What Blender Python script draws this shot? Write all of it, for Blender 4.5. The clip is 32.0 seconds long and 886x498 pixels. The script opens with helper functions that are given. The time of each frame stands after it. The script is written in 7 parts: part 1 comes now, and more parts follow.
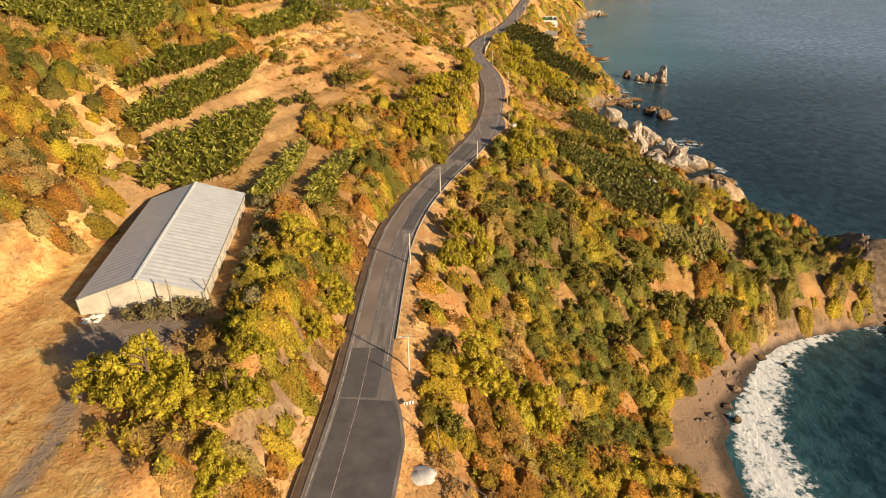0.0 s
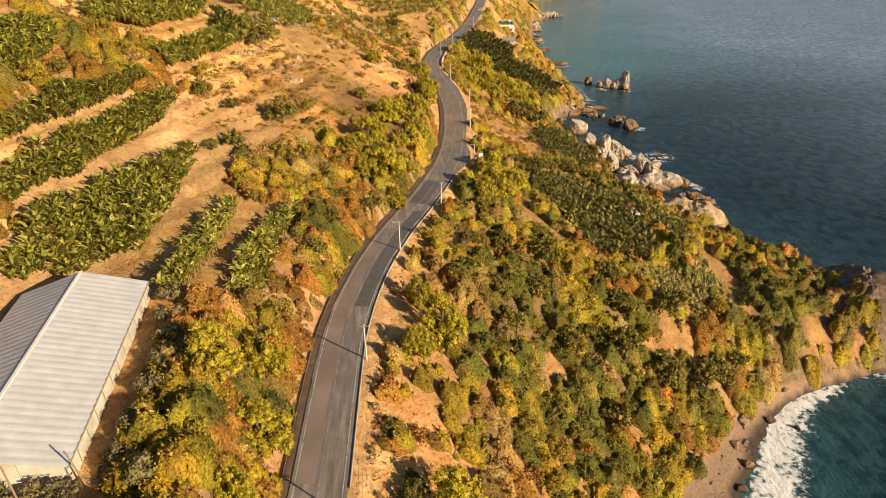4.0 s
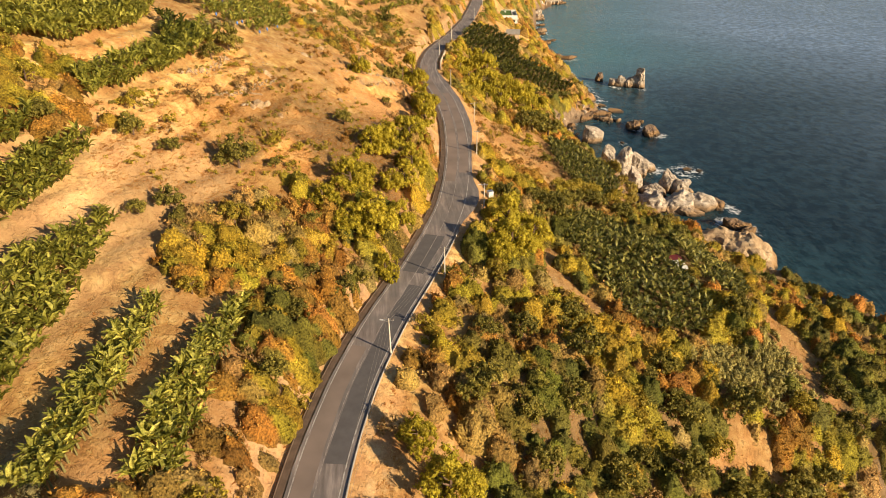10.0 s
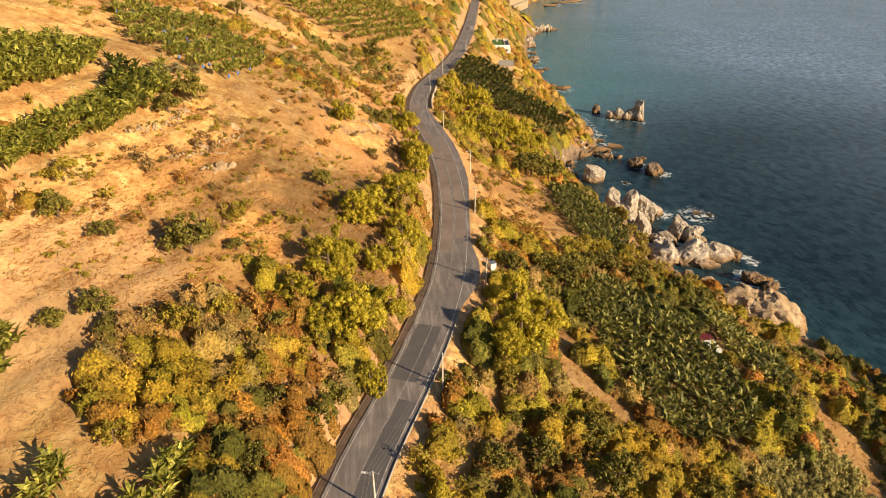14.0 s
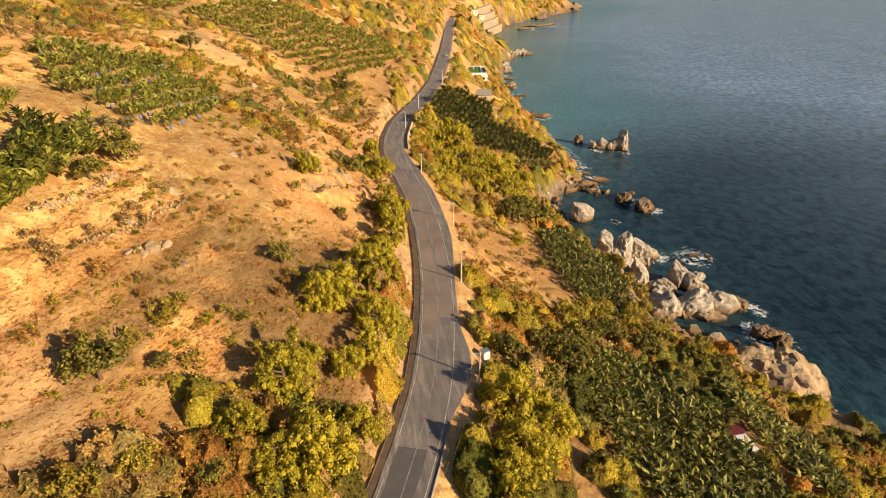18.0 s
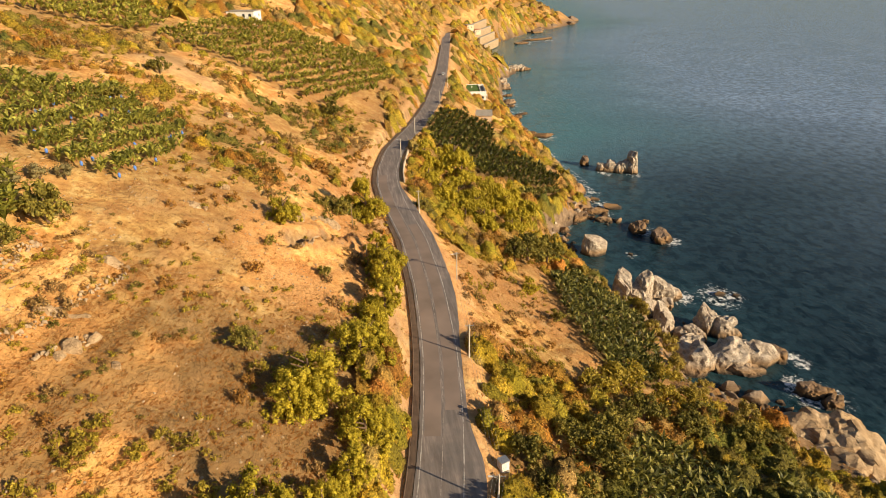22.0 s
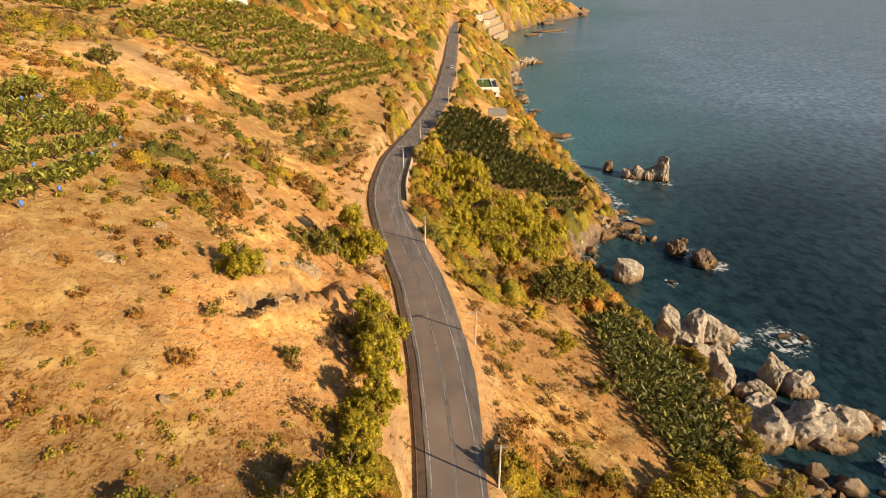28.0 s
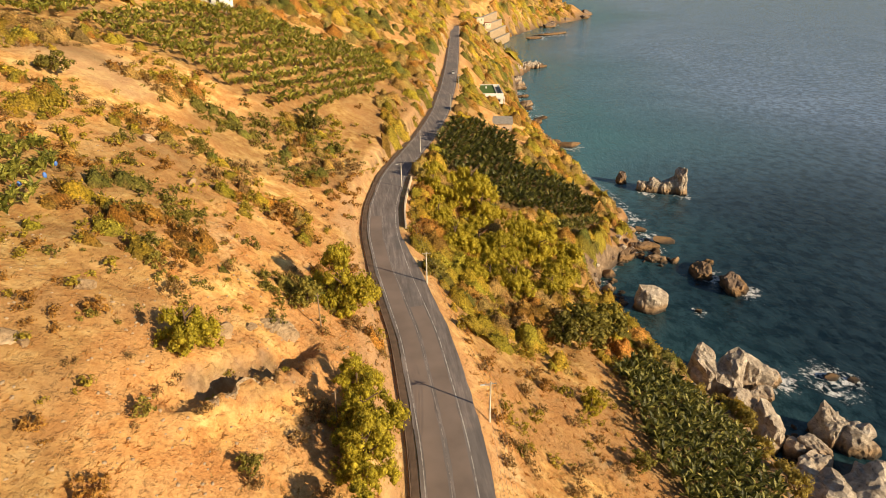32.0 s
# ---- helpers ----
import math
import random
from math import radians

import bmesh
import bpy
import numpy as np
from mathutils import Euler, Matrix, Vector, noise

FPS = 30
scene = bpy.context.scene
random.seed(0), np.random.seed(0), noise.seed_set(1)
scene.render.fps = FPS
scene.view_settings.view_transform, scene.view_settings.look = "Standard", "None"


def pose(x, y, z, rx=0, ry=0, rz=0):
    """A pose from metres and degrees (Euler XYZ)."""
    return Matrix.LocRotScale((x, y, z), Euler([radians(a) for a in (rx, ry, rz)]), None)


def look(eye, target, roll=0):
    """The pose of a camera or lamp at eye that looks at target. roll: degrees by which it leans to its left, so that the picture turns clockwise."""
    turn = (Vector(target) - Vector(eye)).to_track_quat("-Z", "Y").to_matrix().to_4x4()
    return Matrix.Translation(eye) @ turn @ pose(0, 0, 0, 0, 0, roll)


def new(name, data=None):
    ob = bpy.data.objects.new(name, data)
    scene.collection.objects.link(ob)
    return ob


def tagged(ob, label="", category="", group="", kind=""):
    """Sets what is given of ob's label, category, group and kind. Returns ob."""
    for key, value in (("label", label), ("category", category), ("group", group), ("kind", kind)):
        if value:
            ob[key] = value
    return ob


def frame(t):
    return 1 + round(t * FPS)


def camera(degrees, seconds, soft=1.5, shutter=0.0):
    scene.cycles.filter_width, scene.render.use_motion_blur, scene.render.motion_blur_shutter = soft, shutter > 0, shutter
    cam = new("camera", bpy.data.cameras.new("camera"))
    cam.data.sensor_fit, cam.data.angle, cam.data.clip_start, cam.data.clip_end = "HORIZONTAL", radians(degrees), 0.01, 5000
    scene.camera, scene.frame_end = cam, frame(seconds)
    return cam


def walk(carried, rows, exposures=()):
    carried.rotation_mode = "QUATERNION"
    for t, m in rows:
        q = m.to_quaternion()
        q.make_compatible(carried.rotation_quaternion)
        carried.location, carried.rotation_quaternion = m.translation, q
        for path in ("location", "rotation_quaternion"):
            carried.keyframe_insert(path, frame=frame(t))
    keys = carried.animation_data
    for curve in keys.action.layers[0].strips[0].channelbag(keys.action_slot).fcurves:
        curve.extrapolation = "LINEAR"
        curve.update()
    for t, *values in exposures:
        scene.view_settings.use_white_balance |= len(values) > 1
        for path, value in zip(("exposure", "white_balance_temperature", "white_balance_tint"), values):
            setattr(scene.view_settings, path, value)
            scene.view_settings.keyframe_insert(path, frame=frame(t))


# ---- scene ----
cam = camera(73.0, 32.0, soft=0.6)
PATH = [
    (0, (0.025, 0.603, 107.786), (0.017, 2.357, 106.826), -0.4),
    (1, (-0.381, 8.078, 108.597), (-0.36, 9.83, 107.634), -0.1),
    (2, (-0.461, 15.461, 109.049), (-0.411, 17.211, 108.083), -0.2),
    (3, (-0.336, 22.735, 109.253), (-0.242, 24.484, 108.287), -0.5),
    (3.5, (-0.227, 26.329, 109.292), (-0.113, 28.076, 108.326), -0.5),
    (5.5, (0.341, 40.394, 109.242), (0.475, 42.142, 108.279), -0.4),
    (6, (0.489, 43.833, 109.215), (0.623, 45.581, 108.252), -0.5),
    (7, (0.769, 50.619, 109.18), (0.903, 52.368, 108.218), -0.4),
    (7.5, (0.899, 53.969, 109.18), (1.034, 55.716, 108.215), -0.4),
    (8, (1.021, 57.291, 109.195), (1.155, 59.019, 108.197), -0.5),
    (8.5, (1.137, 60.586, 109.227), (1.271, 62.303, 108.21), -0.5),
    (9, (1.247, 63.855, 109.276), (1.38, 65.572, 108.259), -0.5),
    (9.5, (1.352, 67.101, 109.345), (1.486, 68.818, 108.327), -0.5),
    (10, (1.453, 70.325, 109.431), (1.588, 72.045, 108.421), -0.5),
    (10.5, (1.553, 73.528, 109.536), (1.689, 75.257, 108.541), -0.4),
    (11, (1.653, 76.711, 109.657), (1.789, 78.451, 108.679), -0.5),
    (11.5, (1.754, 79.878, 109.793), (1.893, 81.628, 108.835), -0.3),
    (12, (1.86, 83.029, 109.943), (1.999, 84.785, 108.997), -0.3),
    (12.5, (1.972, 86.167, 110.103), (2.111, 87.922, 109.156), -0.3),
    (13, (2.092, 89.292, 110.272), (2.243, 91.046, 109.322), -0.3),
    (14, (2.362, 95.516, 110.622), (2.535, 97.265, 109.668), -0.3),
    (14.5, (2.515, 98.618, 110.797), (2.711, 100.364, 109.842), -0.3),
    (16.5, (3.272, 110.993, 111.417), (3.507, 112.75, 110.491), -0.3),
    (17, (3.5, 114.086, 111.535), (3.745, 115.854, 110.633), -0.4),
    (17.5, (3.743, 117.182, 111.63), (3.995, 118.95, 110.73), -0.4),
    (18, (4.001, 120.281, 111.7), (4.254, 122.049, 110.8), -0.3),
    (18.5, (4.272, 123.384, 111.742), (4.525, 125.155, 110.846), -0.3),
    (19, (4.557, 126.493, 111.752), (4.813, 128.267, 110.866), -0.3),
    (20, (5.159, 132.725, 111.669), (5.415, 134.5, 110.784), -0.3),
    (21, (5.793, 138.979, 111.434), (6.051, 140.756, 110.552), -0.2),
    (22, (6.444, 145.251, 111.036), (6.71, 147.036, 110.172), -0.8),
    (23, (7.093, 151.534, 110.474), (7.352, 153.314, 109.6), -0.1),
    (24, (7.725, 157.812, 109.754), (7.982, 159.595, 108.885), -0.1),
    (25, (8.324, 164.069, 108.893), (8.582, 165.855, 108.031), -0.3),
    (25.5, (8.608, 167.181, 108.42), (8.868, 168.966, 107.556), -0.4),
    (27.5, (9.639, 179.431, 106.36), (9.893, 181.207, 105.476), -0.1),
    (28, (9.875, 182.419, 105.84), (10.13, 184.193, 104.954), -0.3),
    (29, (10.343, 188.265, 104.862), (10.596, 190.036, 103.969), -0.1),
    (30, (10.84, 193.89, 104.043), (11.096, 195.663, 103.155), -0.3),
    (31, (11.429, 199.23, 103.497), (11.688, 201.007, 102.617), -0.4),
    (32, (12.199, 204.213, 103.356), (12.454, 205.992, 102.479), -0.5),
]
walk(cam, [(t, look(eye, target, roll)) for t, eye, target, roll in PATH], exposures=((0, 0.65), (6, 0.74), (11, 0.80), (18, 0.74), (24, 0.65), (32, 0.60)))

# ---------------------------------------------------------------- light
SUN_AZ, SUN_EL = radians(-39.0), radians(21.0)   # azimuth from +x towards +y
world = bpy.data.worlds.new("sky")
scene.world = world
world.use_nodes = True
_wn = world.node_tree.nodes
_sky = _wn.new("ShaderNodeTexSky")
_sky.sky_type, _sky.sun_disc = "NISHITA", False
_sky.sun_elevation, _sky.sun_rotation = SUN_EL, radians(90) - SUN_AZ
_sky.air_density, _sky.dust_density, _sky.ozone_density = 1.2, 1.0, 3.0
_wn["Background"].inputs["Strength"].default_value = 0.056
world.node_tree.links.new(_sky.outputs[0], _wn["Background"].inputs["Color"])
_sl = bpy.data.lights.new("sun", "SUN")
_sl.energy, _sl.angle, _sl.color = 5.0, radians(0.6), (1.0, 0.80, 0.52)
sun = new("sun", _sl)
_d = Vector((math.cos(SUN_EL) * math.cos(SUN_AZ), math.cos(SUN_EL) * math.sin(SUN_AZ), math.sin(SUN_EL)))
sun.matrix_world = look(_d * 600 + Vector((0, 200, 0)), Vector((0, 200, 0)))


# ---------------------------------------------------------------- small tools
def ngrid(seed):
    return np.random.RandomState(seed).rand(256, 256)


_NG = [ngrid(k) for k in range(6)]


def vnoise(x, y, scale, seed=0):
    """Smooth value noise in 0..1 over the plan."""
    g = _NG[seed % 6]
    px, py = np.asarray(x, float) / scale + 37.3 * seed, np.asarray(y, float) / scale + 11.9 * seed
    ix, iy = np.floor(px).astype(int), np.floor(py).astype(int)
    fx, fy = px - ix, py - iy
    fx, fy = fx * fx * (3 - 2 * fx), fy * fy * (3 - 2 * fy)
    a, b = g[ix % 256, iy % 256], g[(ix + 1) % 256, iy % 256]
    c, d = g[ix % 256, (iy + 1) % 256], g[(ix + 1) % 256, (iy + 1) % 256]
    return (a * (1 - fx) + b * fx) * (1 - fy) + (c * (1 - fx) + d * fx) * fy


def fbm(x, y, scale, seed=0, octaves=4):
    out, amp, tot = 0.0, 1.0, 0.0
    for k in range(octaves):
        out = out + amp * vnoise(x, y, scale / 2**k, seed + k)
        tot, amp = tot + amp, amp * 0.5
    return out / tot


def sstep(a, b, v):
    t = np.clip((v - a) / (b - a), 0, 1)
    return t * t * (3 - 2 * t)


def soft(line, sigma):
    """A row of numbers, smoothed."""
    k = int(3 * sigma) + 1
    w = np.exp(-0.5 * (np.arange(-k, k + 1) / sigma) ** 2)
    return np.convolve(np.pad(line, k, mode="edge"), w / w.sum(), mode="valid")


def mesh_of(name, verts, faces, mats=(), smooth=True, index=None):
    """A mesh from arrays: verts n x 3, faces m x 3 or m x 4."""
    me = bpy.data.meshes.new(name)
    verts, faces = np.asarray(verts, np.float32), np.asarray(faces, np.int32)
    m, k = faces.shape
    me.vertices.add(len(verts))
    me.vertices.foreach_set("co", verts.ravel())
    me.loops.add(m * k)
    me.loops.foreach_set("vertex_index", faces.ravel())
    me.polygons.add(m)
    me.polygons.foreach_set("loop_start", np.arange(0, m * k, k, dtype=np.int32))
    me.polygons.foreach_set("use_smooth", np.full(m, smooth))
    for mat in mats:
        me.materials.append(mat)
    if index is not None:
        me.polygons.foreach_set("material_index", np.asarray(index, np.int32))
    me.update(calc_edges=True)
    me.validate()
    return me


def attr(me, name, values):
    a = me.attributes.new(name, "FLOAT", "POINT")
    a.data.foreach_set("value", np.asarray(values, np.float32).ravel())


def part(name, bm, mat, parent, label=""):
    """A bmesh, or a mesh, as one object under a thing or a part."""
    if isinstance(bm, bmesh.types.BMesh):
        me = bpy.data.meshes.new(name)
        bm.to_mesh(me)
        bm.free()
    else:
        me = bm
    if mat is not None and not me.materials:
        me.materials.append(mat)
    ob = new(name, me)
    ob.parent = parent
    if label:
        ob["label"] = label
    return ob


def thing(name, m, label, category, group="", kind=""):
    ob = new(name)
    ob.matrix_world = m
    return tagged(ob, label, category, group, kind)


def box(bm, x0, x1, y0, y1, z0, z1, bevel=0.0):
    r = bmesh.ops.create_cube(bm, size=1)
    vs = r["verts"]
    bmesh.ops.scale(bm, vec=(x1 - x0, y1 - y0, z1 - z0), verts=vs)
    bmesh.ops.translate(bm, vec=((x0 + x1) / 2, (y0 + y1) / 2, (z0 + z1) / 2), verts=vs)
    if bevel:
        es = list({e for v in vs for e in v.link_edges})
        bmesh.ops.bevel(bm, geom=es, offset=bevel, segments=2, affect="EDGES")
    return bm


def boxes(*rows, bevel=0.0):
    bm = bmesh.new()
    for r in rows:
        box(bm, *r, bevel=bevel)
    return bm


def rod(bm, a, b, ra, rb, n=8):
    a, b = Vector(a), Vector(b)
    r = bmesh.ops.create_cone(bm, cap_ends=True, segments=n, radius1=ra, radius2=rb, depth=(b - a).length)
    m = Matrix.Translation((a + b) / 2) @ (b - a).to_track_quat("Z", "Y").to_matrix().to_4x4()
    bmesh.ops.transform(bm, matrix=m, verts=r["verts"])
    return bm


# ---------------------------------------------------------------- materials
def material(name, rough=0.9, metal=0.0, spec=0.3):
    m = bpy.data.materials.new(name)
    m.use_nodes = True
    b = m.node_tree.nodes["Principled BSDF"]
    b.inputs["Roughness"].default_value, b.inputs["Metallic"].default_value = rough, metal
    b.inputs["Specular IOR Level"].default_value = spec
    return m, m.node_tree.nodes, m.node_tree.links, b


def texnoise(n, l, scale, detail=6.0, rough=0.6, coords="Object", stretch=None):
    tc = n.new("ShaderNodeTexCoord")
    t = n.new("ShaderNodeTexNoise")
    t.inputs["Scale"].default_value, t.inputs["Detail"].default_value, t.inputs["Roughness"].default_value = scale, detail, rough
    src = tc.outputs[coords]
    if stretch:
        mp = n.new("ShaderNodeMapping")
        mp.inputs["Scale"].default_value = stretch
        l.new(src, mp.inputs["Vector"])
        src = mp.outputs["Vector"]
    l.new(src, t.inputs["Vector"])
    return t.outputs["Fac"]


def ramp(n, l, fac, stops):
    r = n.new("ShaderNodeValToRGB")
    e = r.color_ramp.elements
    while len(e) < len(stops):
        e.new(0.5)
    for q, (p, c) in zip(e, stops):
        q.position, q.color = p, (*c, 1) if len(c) == 3 else c
    l.new(fac, r.inputs["Fac"])
    return r.outputs["Color"]


def mix(n, l, fac, a, b, mode="MIX"):
    x = n.new("ShaderNodeMix")
    x.data_type, x.blend_type = "RGBA", mode
    for s, v in ((x.inputs[0], fac), (x.inputs[6], a), (x.inputs[7], b)):
        if isinstance(v, (int, float)):
            s.default_value = v
        elif isinstance(v, tuple):
            s.default_value = (*v, 1)
        else:
            l.new(v, s)
    return x.outputs[2]


def maths(n, l, op, a, b=0.0, clamp=False):
    x = n.new("ShaderNodeMath")
    x.operation, x.use_clamp = op, clamp
    for s, v in ((x.inputs[0], a), (x.inputs[1], b)):
        if isinstance(v, (int, float)):
            s.default_value = v
        else:
            l.new(v, s)
    return x.outputs[0]


def bump(n, l, b, height, strength=0.5, dist=0.05):
    x = n.new("ShaderNodeBump")
    x.inputs["Strength"].default_value, x.inputs["Distance"].default_value = strength, dist
    l.new(height, x.inputs["Height"])
    l.new(x.outputs[0], b.inputs["Normal"])


def named(n, name):
    a = n.new("ShaderNodeAttribute")
    a.attribute_name = name
    return a.outputs["Fac"]


def plain(name, colour, rough=0.8, metal=0.0, scale=3.0, amount=0.25, bumps=0.2):
    """Paint, metal or stone with stains at two scales."""
    m, n, l, b = material(name, rough, metal)
    dark = tuple(c * (1 - amount) for c in colour)
    light = tuple(min(1, c * (1 + amount * 0.6)) for c in colour)
    c = ramp(n, l, texnoise(n, l, scale), ((0.3, dark), (0.7, light)))
    c2 = mix(n, l, maths(n, l, "MULTIPLY", texnoise(n, l, scale * 8), 0.35), c, dark)
    l.new(c2, b.inputs["Base Color"])
    if bumps:
        bump(n, l, b, texnoise(n, l, scale * 12), bumps, 0.02)
    return m


def shade_grain(n, l, c, scale=3.2, lo=0.35, hi=1.6):
    """Paints pale leaves and shaded gaps into a colour; returns it and the noise."""
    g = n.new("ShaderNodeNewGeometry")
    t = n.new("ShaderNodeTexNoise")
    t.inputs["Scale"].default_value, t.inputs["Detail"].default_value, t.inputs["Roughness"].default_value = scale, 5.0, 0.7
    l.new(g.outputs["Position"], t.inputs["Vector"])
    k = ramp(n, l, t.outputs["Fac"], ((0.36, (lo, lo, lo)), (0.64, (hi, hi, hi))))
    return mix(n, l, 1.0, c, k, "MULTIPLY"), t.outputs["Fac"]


def shine_through(n, l, b, c, amount):
    t = n.new("ShaderNodeBsdfTranslucent")
    l.new(c, t.inputs["Color"])
    ms = n.new("ShaderNodeMixShader")
    ms.inputs[0].default_value = amount
    l.new(b.outputs[0], ms.inputs[1])
    l.new(t.outputs[0], ms.inputs[2])
    l.new(ms.outputs[0], n["Material Output"].inputs["Surface"])


def leafy(name, dark, mid, light, rough=0.6, trans=0.36, lo=0.5, hi=1.5):
    """Foliage: colour by clump and by plant, with fine specks of painted gap shade."""
    m, n, l, b = material(name, rough, 0.0, 0.25)
    g = n.new("ShaderNodeNewGeometry")
    oi = n.new("ShaderNodeObjectInfo")
    f = maths(n, l, "ADD", maths(n, l, "MULTIPLY", g.outputs["Random Per Island"], 0.6), maths(n, l, "MULTIPLY", oi.outputs["Random"], 0.4))
    c, gr = shade_grain(n, l, ramp(n, l, f, ((0.05, dark), (0.5, mid), (0.95, light))), 3.2, lo, hi)
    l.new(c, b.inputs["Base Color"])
    bump(n, l, b, gr, 0.5, 0.2)
    shine_through(n, l, b, c, trans)
    return m


def thicket_material():
    m, n, l, b = material("thicket_leaves", 0.65, 0.0, 0.2)
    a = n.new("ShaderNodeAttribute")
    a.attribute_name = "tone"
    # Leaf specks and the shade between them, painted over the plants' own tone.
    c, gr = shade_grain(n, l, a.outputs["Color"], 2.8, 0.4, 1.65)
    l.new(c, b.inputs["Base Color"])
    bump(n, l, b, gr, 1.0, 0.6)
    shine_through(n, l, b, c, 0.28)
    return m


def ground_material():
    m, n, l, b = material("dry_ground", 0.95, 0.0, 0.15)
    big, midn, fine = texnoise(n, l, 0.045, 5), texnoise(n, l, 0.35, 6, 0.65), texnoise(n, l, 2.6, 5, 0.7)
    grass = ramp(n, l, midn, ((0.36, (0.44, 0.20, 0.055)), (0.5, (0.70, 0.405, 0.125)), (0.63, (0.86, 0.60, 0.235))))
    soil = ramp(n, l, fine, ((0.3, (0.42, 0.20, 0.072)), (0.7, (0.67, 0.37, 0.15))))
    pale = ramp(n, l, fine, ((0.3, (0.52, 0.35, 0.17)), (0.7, (0.72, 0.52, 0.28))))
    c = mix(n, l, ramp(n, l, big, ((0.39, (0, 0, 0)), (0.56, (1, 1, 1)))), grass, soil)
    c = mix(n, l, maths(n, l, "MULTIPLY", ramp(n, l, texnoise(n, l, 0.12, 6, 0.7), ((0.55, (0, 0, 0)), (0.68, (1, 1, 1)))), 0.7), c, pale)
    tuft = ramp(n, l, texnoise(n, l, 1.1, 4, 0.75), ((0.52, (0, 0, 0)), (0.66, (1, 1, 1))))
    c = mix(n, l, maths(n, l, "MULTIPLY", tuft, 0.4), c, (0.31, 0.155, 0.06))
    gold = ramp(n, l, midn, ((0.37, (0.56, 0.31, 0.09)), (0.5, (0.77, 0.49, 0.155)), (0.62, (0.90, 0.67, 0.27))))
    c = mix(n, l, maths(n, l, "MULTIPLY", named(n, "golden"), 0.42), c, gold)
    rusty = ramp(n, l, texnoise(n, l, 0.2, 6, 0.72), ((0.47, (0, 0, 0)), (0.60, (1, 1, 1))))
    c = mix(n, l, maths(n, l, "MULTIPLY", rusty, 0.75), c, ramp(n, l, fine, ((0.35, (0.37, 0.15, 0.045)), (0.65, (0.60, 0.28, 0.088)))))
    fuzz = ramp(n, l, texnoise(n, l, 0.7, 7, 0.75), ((0.40, (0, 0, 0)), (0.58, (1, 1, 1))))
    c = mix(n, l, maths(n, l, "MULTIPLY", named(n, "brush"), maths(n, l, "ADD", 0.1, maths(n, l, "MULTIPLY", fuzz, 0.6))), c, ramp(n, l, fine, ((0.35, (0.33, 0.135, 0.04)), (0.65, (0.64, 0.33, 0.10)))))
    dirt = mix(n, l, fine, (0.46, 0.30, 0.17), (0.58, 0.41, 0.25))
    c = mix(n, l, named(n, "dirt"), c, dirt)
    # Dark scrub soil; inside the plots it also paints shade under the plants.
    scrub = ramp(n, l, midn, ((0.3, (0.13, 0.085, 0.035)), (0.7, (0.27, 0.16, 0.07))))
    c = mix(n, l, named(n, "scrub"), c, scrub)
    rock = ramp(n, l, texnoise(n, l, 0.5, 8, 0.7), ((0.3, (0.07, 0.047, 0.03)), (0.5, (0.19, 0.13, 0.083)), (0.72, (0.36, 0.26, 0.17))))
    c = mix(n, l, named(n, "rock"), c, rock)
    sand = mix(n, l, fine, (0.25, 0.16, 0.105), (0.36, 0.24, 0.155))
    c = mix(n, l, named(n, "sand"), c, sand)
    c = mix(n, l, named(n, "wet"), c, (0.075, 0.055, 0.042))
    yard = mix(n, l, midn, (0.22, 0.17, 0.135), (0.32, 0.25, 0.195))
    c = mix(n, l, named(n, "yard"), c, yard)
    l.new(c, b.inputs["Base Color"])
    h = maths(n, l, "ADD", maths(n, l, "MULTIPLY", midn, 1.2), maths(n, l, "ADD", maths(n, l, "MULTIPLY", fine, 0.35), maths(n, l, "MULTIPLY", tuft, 0.3)))
    bump(n, l, b, h, 0.9, 0.42)
    return m


def rock_material(name, dark, mid, light):
    m, n, l, b = material(name, 0.85, 0.0, 0.3)
    a = texnoise(n, l, 0.35, 8, 0.7)
    c = ramp(n, l, a, ((0.3, dark), (0.5, mid), (0.68, light)))
    vein = texnoise(n, l, 1.2, 6, 0.75, "Object", (1.0, 0.35, 2.2))
    c = mix(n, l, ramp(n, l, vein, ((0.3, (1, 1, 1)), (0.46, (0, 0, 0)))), c, tuple(v * 0.55 for v in dark))
    # wet dark band of algae just over the water
    g = n.new("ShaderNodeNewGeometry")
    s = n.new("ShaderNodeSeparateXYZ")
    l.new(g.outputs["Position"], s.inputs[0])
    hgt = maths(n, l, "ADD", s.outputs["Z"], maths(n, l, "MULTIPLY", a, -1.6))
    low = n.new("ShaderNodeMapRange")
    low.inputs[1].default_value, low.inputs[2].default_value, low.inputs[3].default_value, low.inputs[4].default_value = 0.6, 2.4, 0.75, 0.0
    l.new(maths(n, l, "ADD", s.outputs["Z"], maths(n, l, "MULTIPLY", a, -2.6)), low.inputs[0])
    c = mix(n, l, low.outputs[0], c, (0.26, 0.145, 0.055))
    wet = n.new("ShaderNodeMapRange")
    wet.inputs[1].default_value, wet.inputs[2].default_value, wet.inputs[3].default_value, wet.inputs[4].default_value = -0.4, 0.7, 1.0, 0.0
    l.new(hgt, wet.inputs[0])
    c = mix(n, l, wet.outputs[0], c, (0.05, 0.037, 0.026))
    l.new(c, b.inputs["Base Color"])
    h = maths(n, l, "ADD", a, maths(n, l, "MULTIPLY", vein, 0.5))
    bump(n, l, b, h, 1.0, 0.8)
    return m


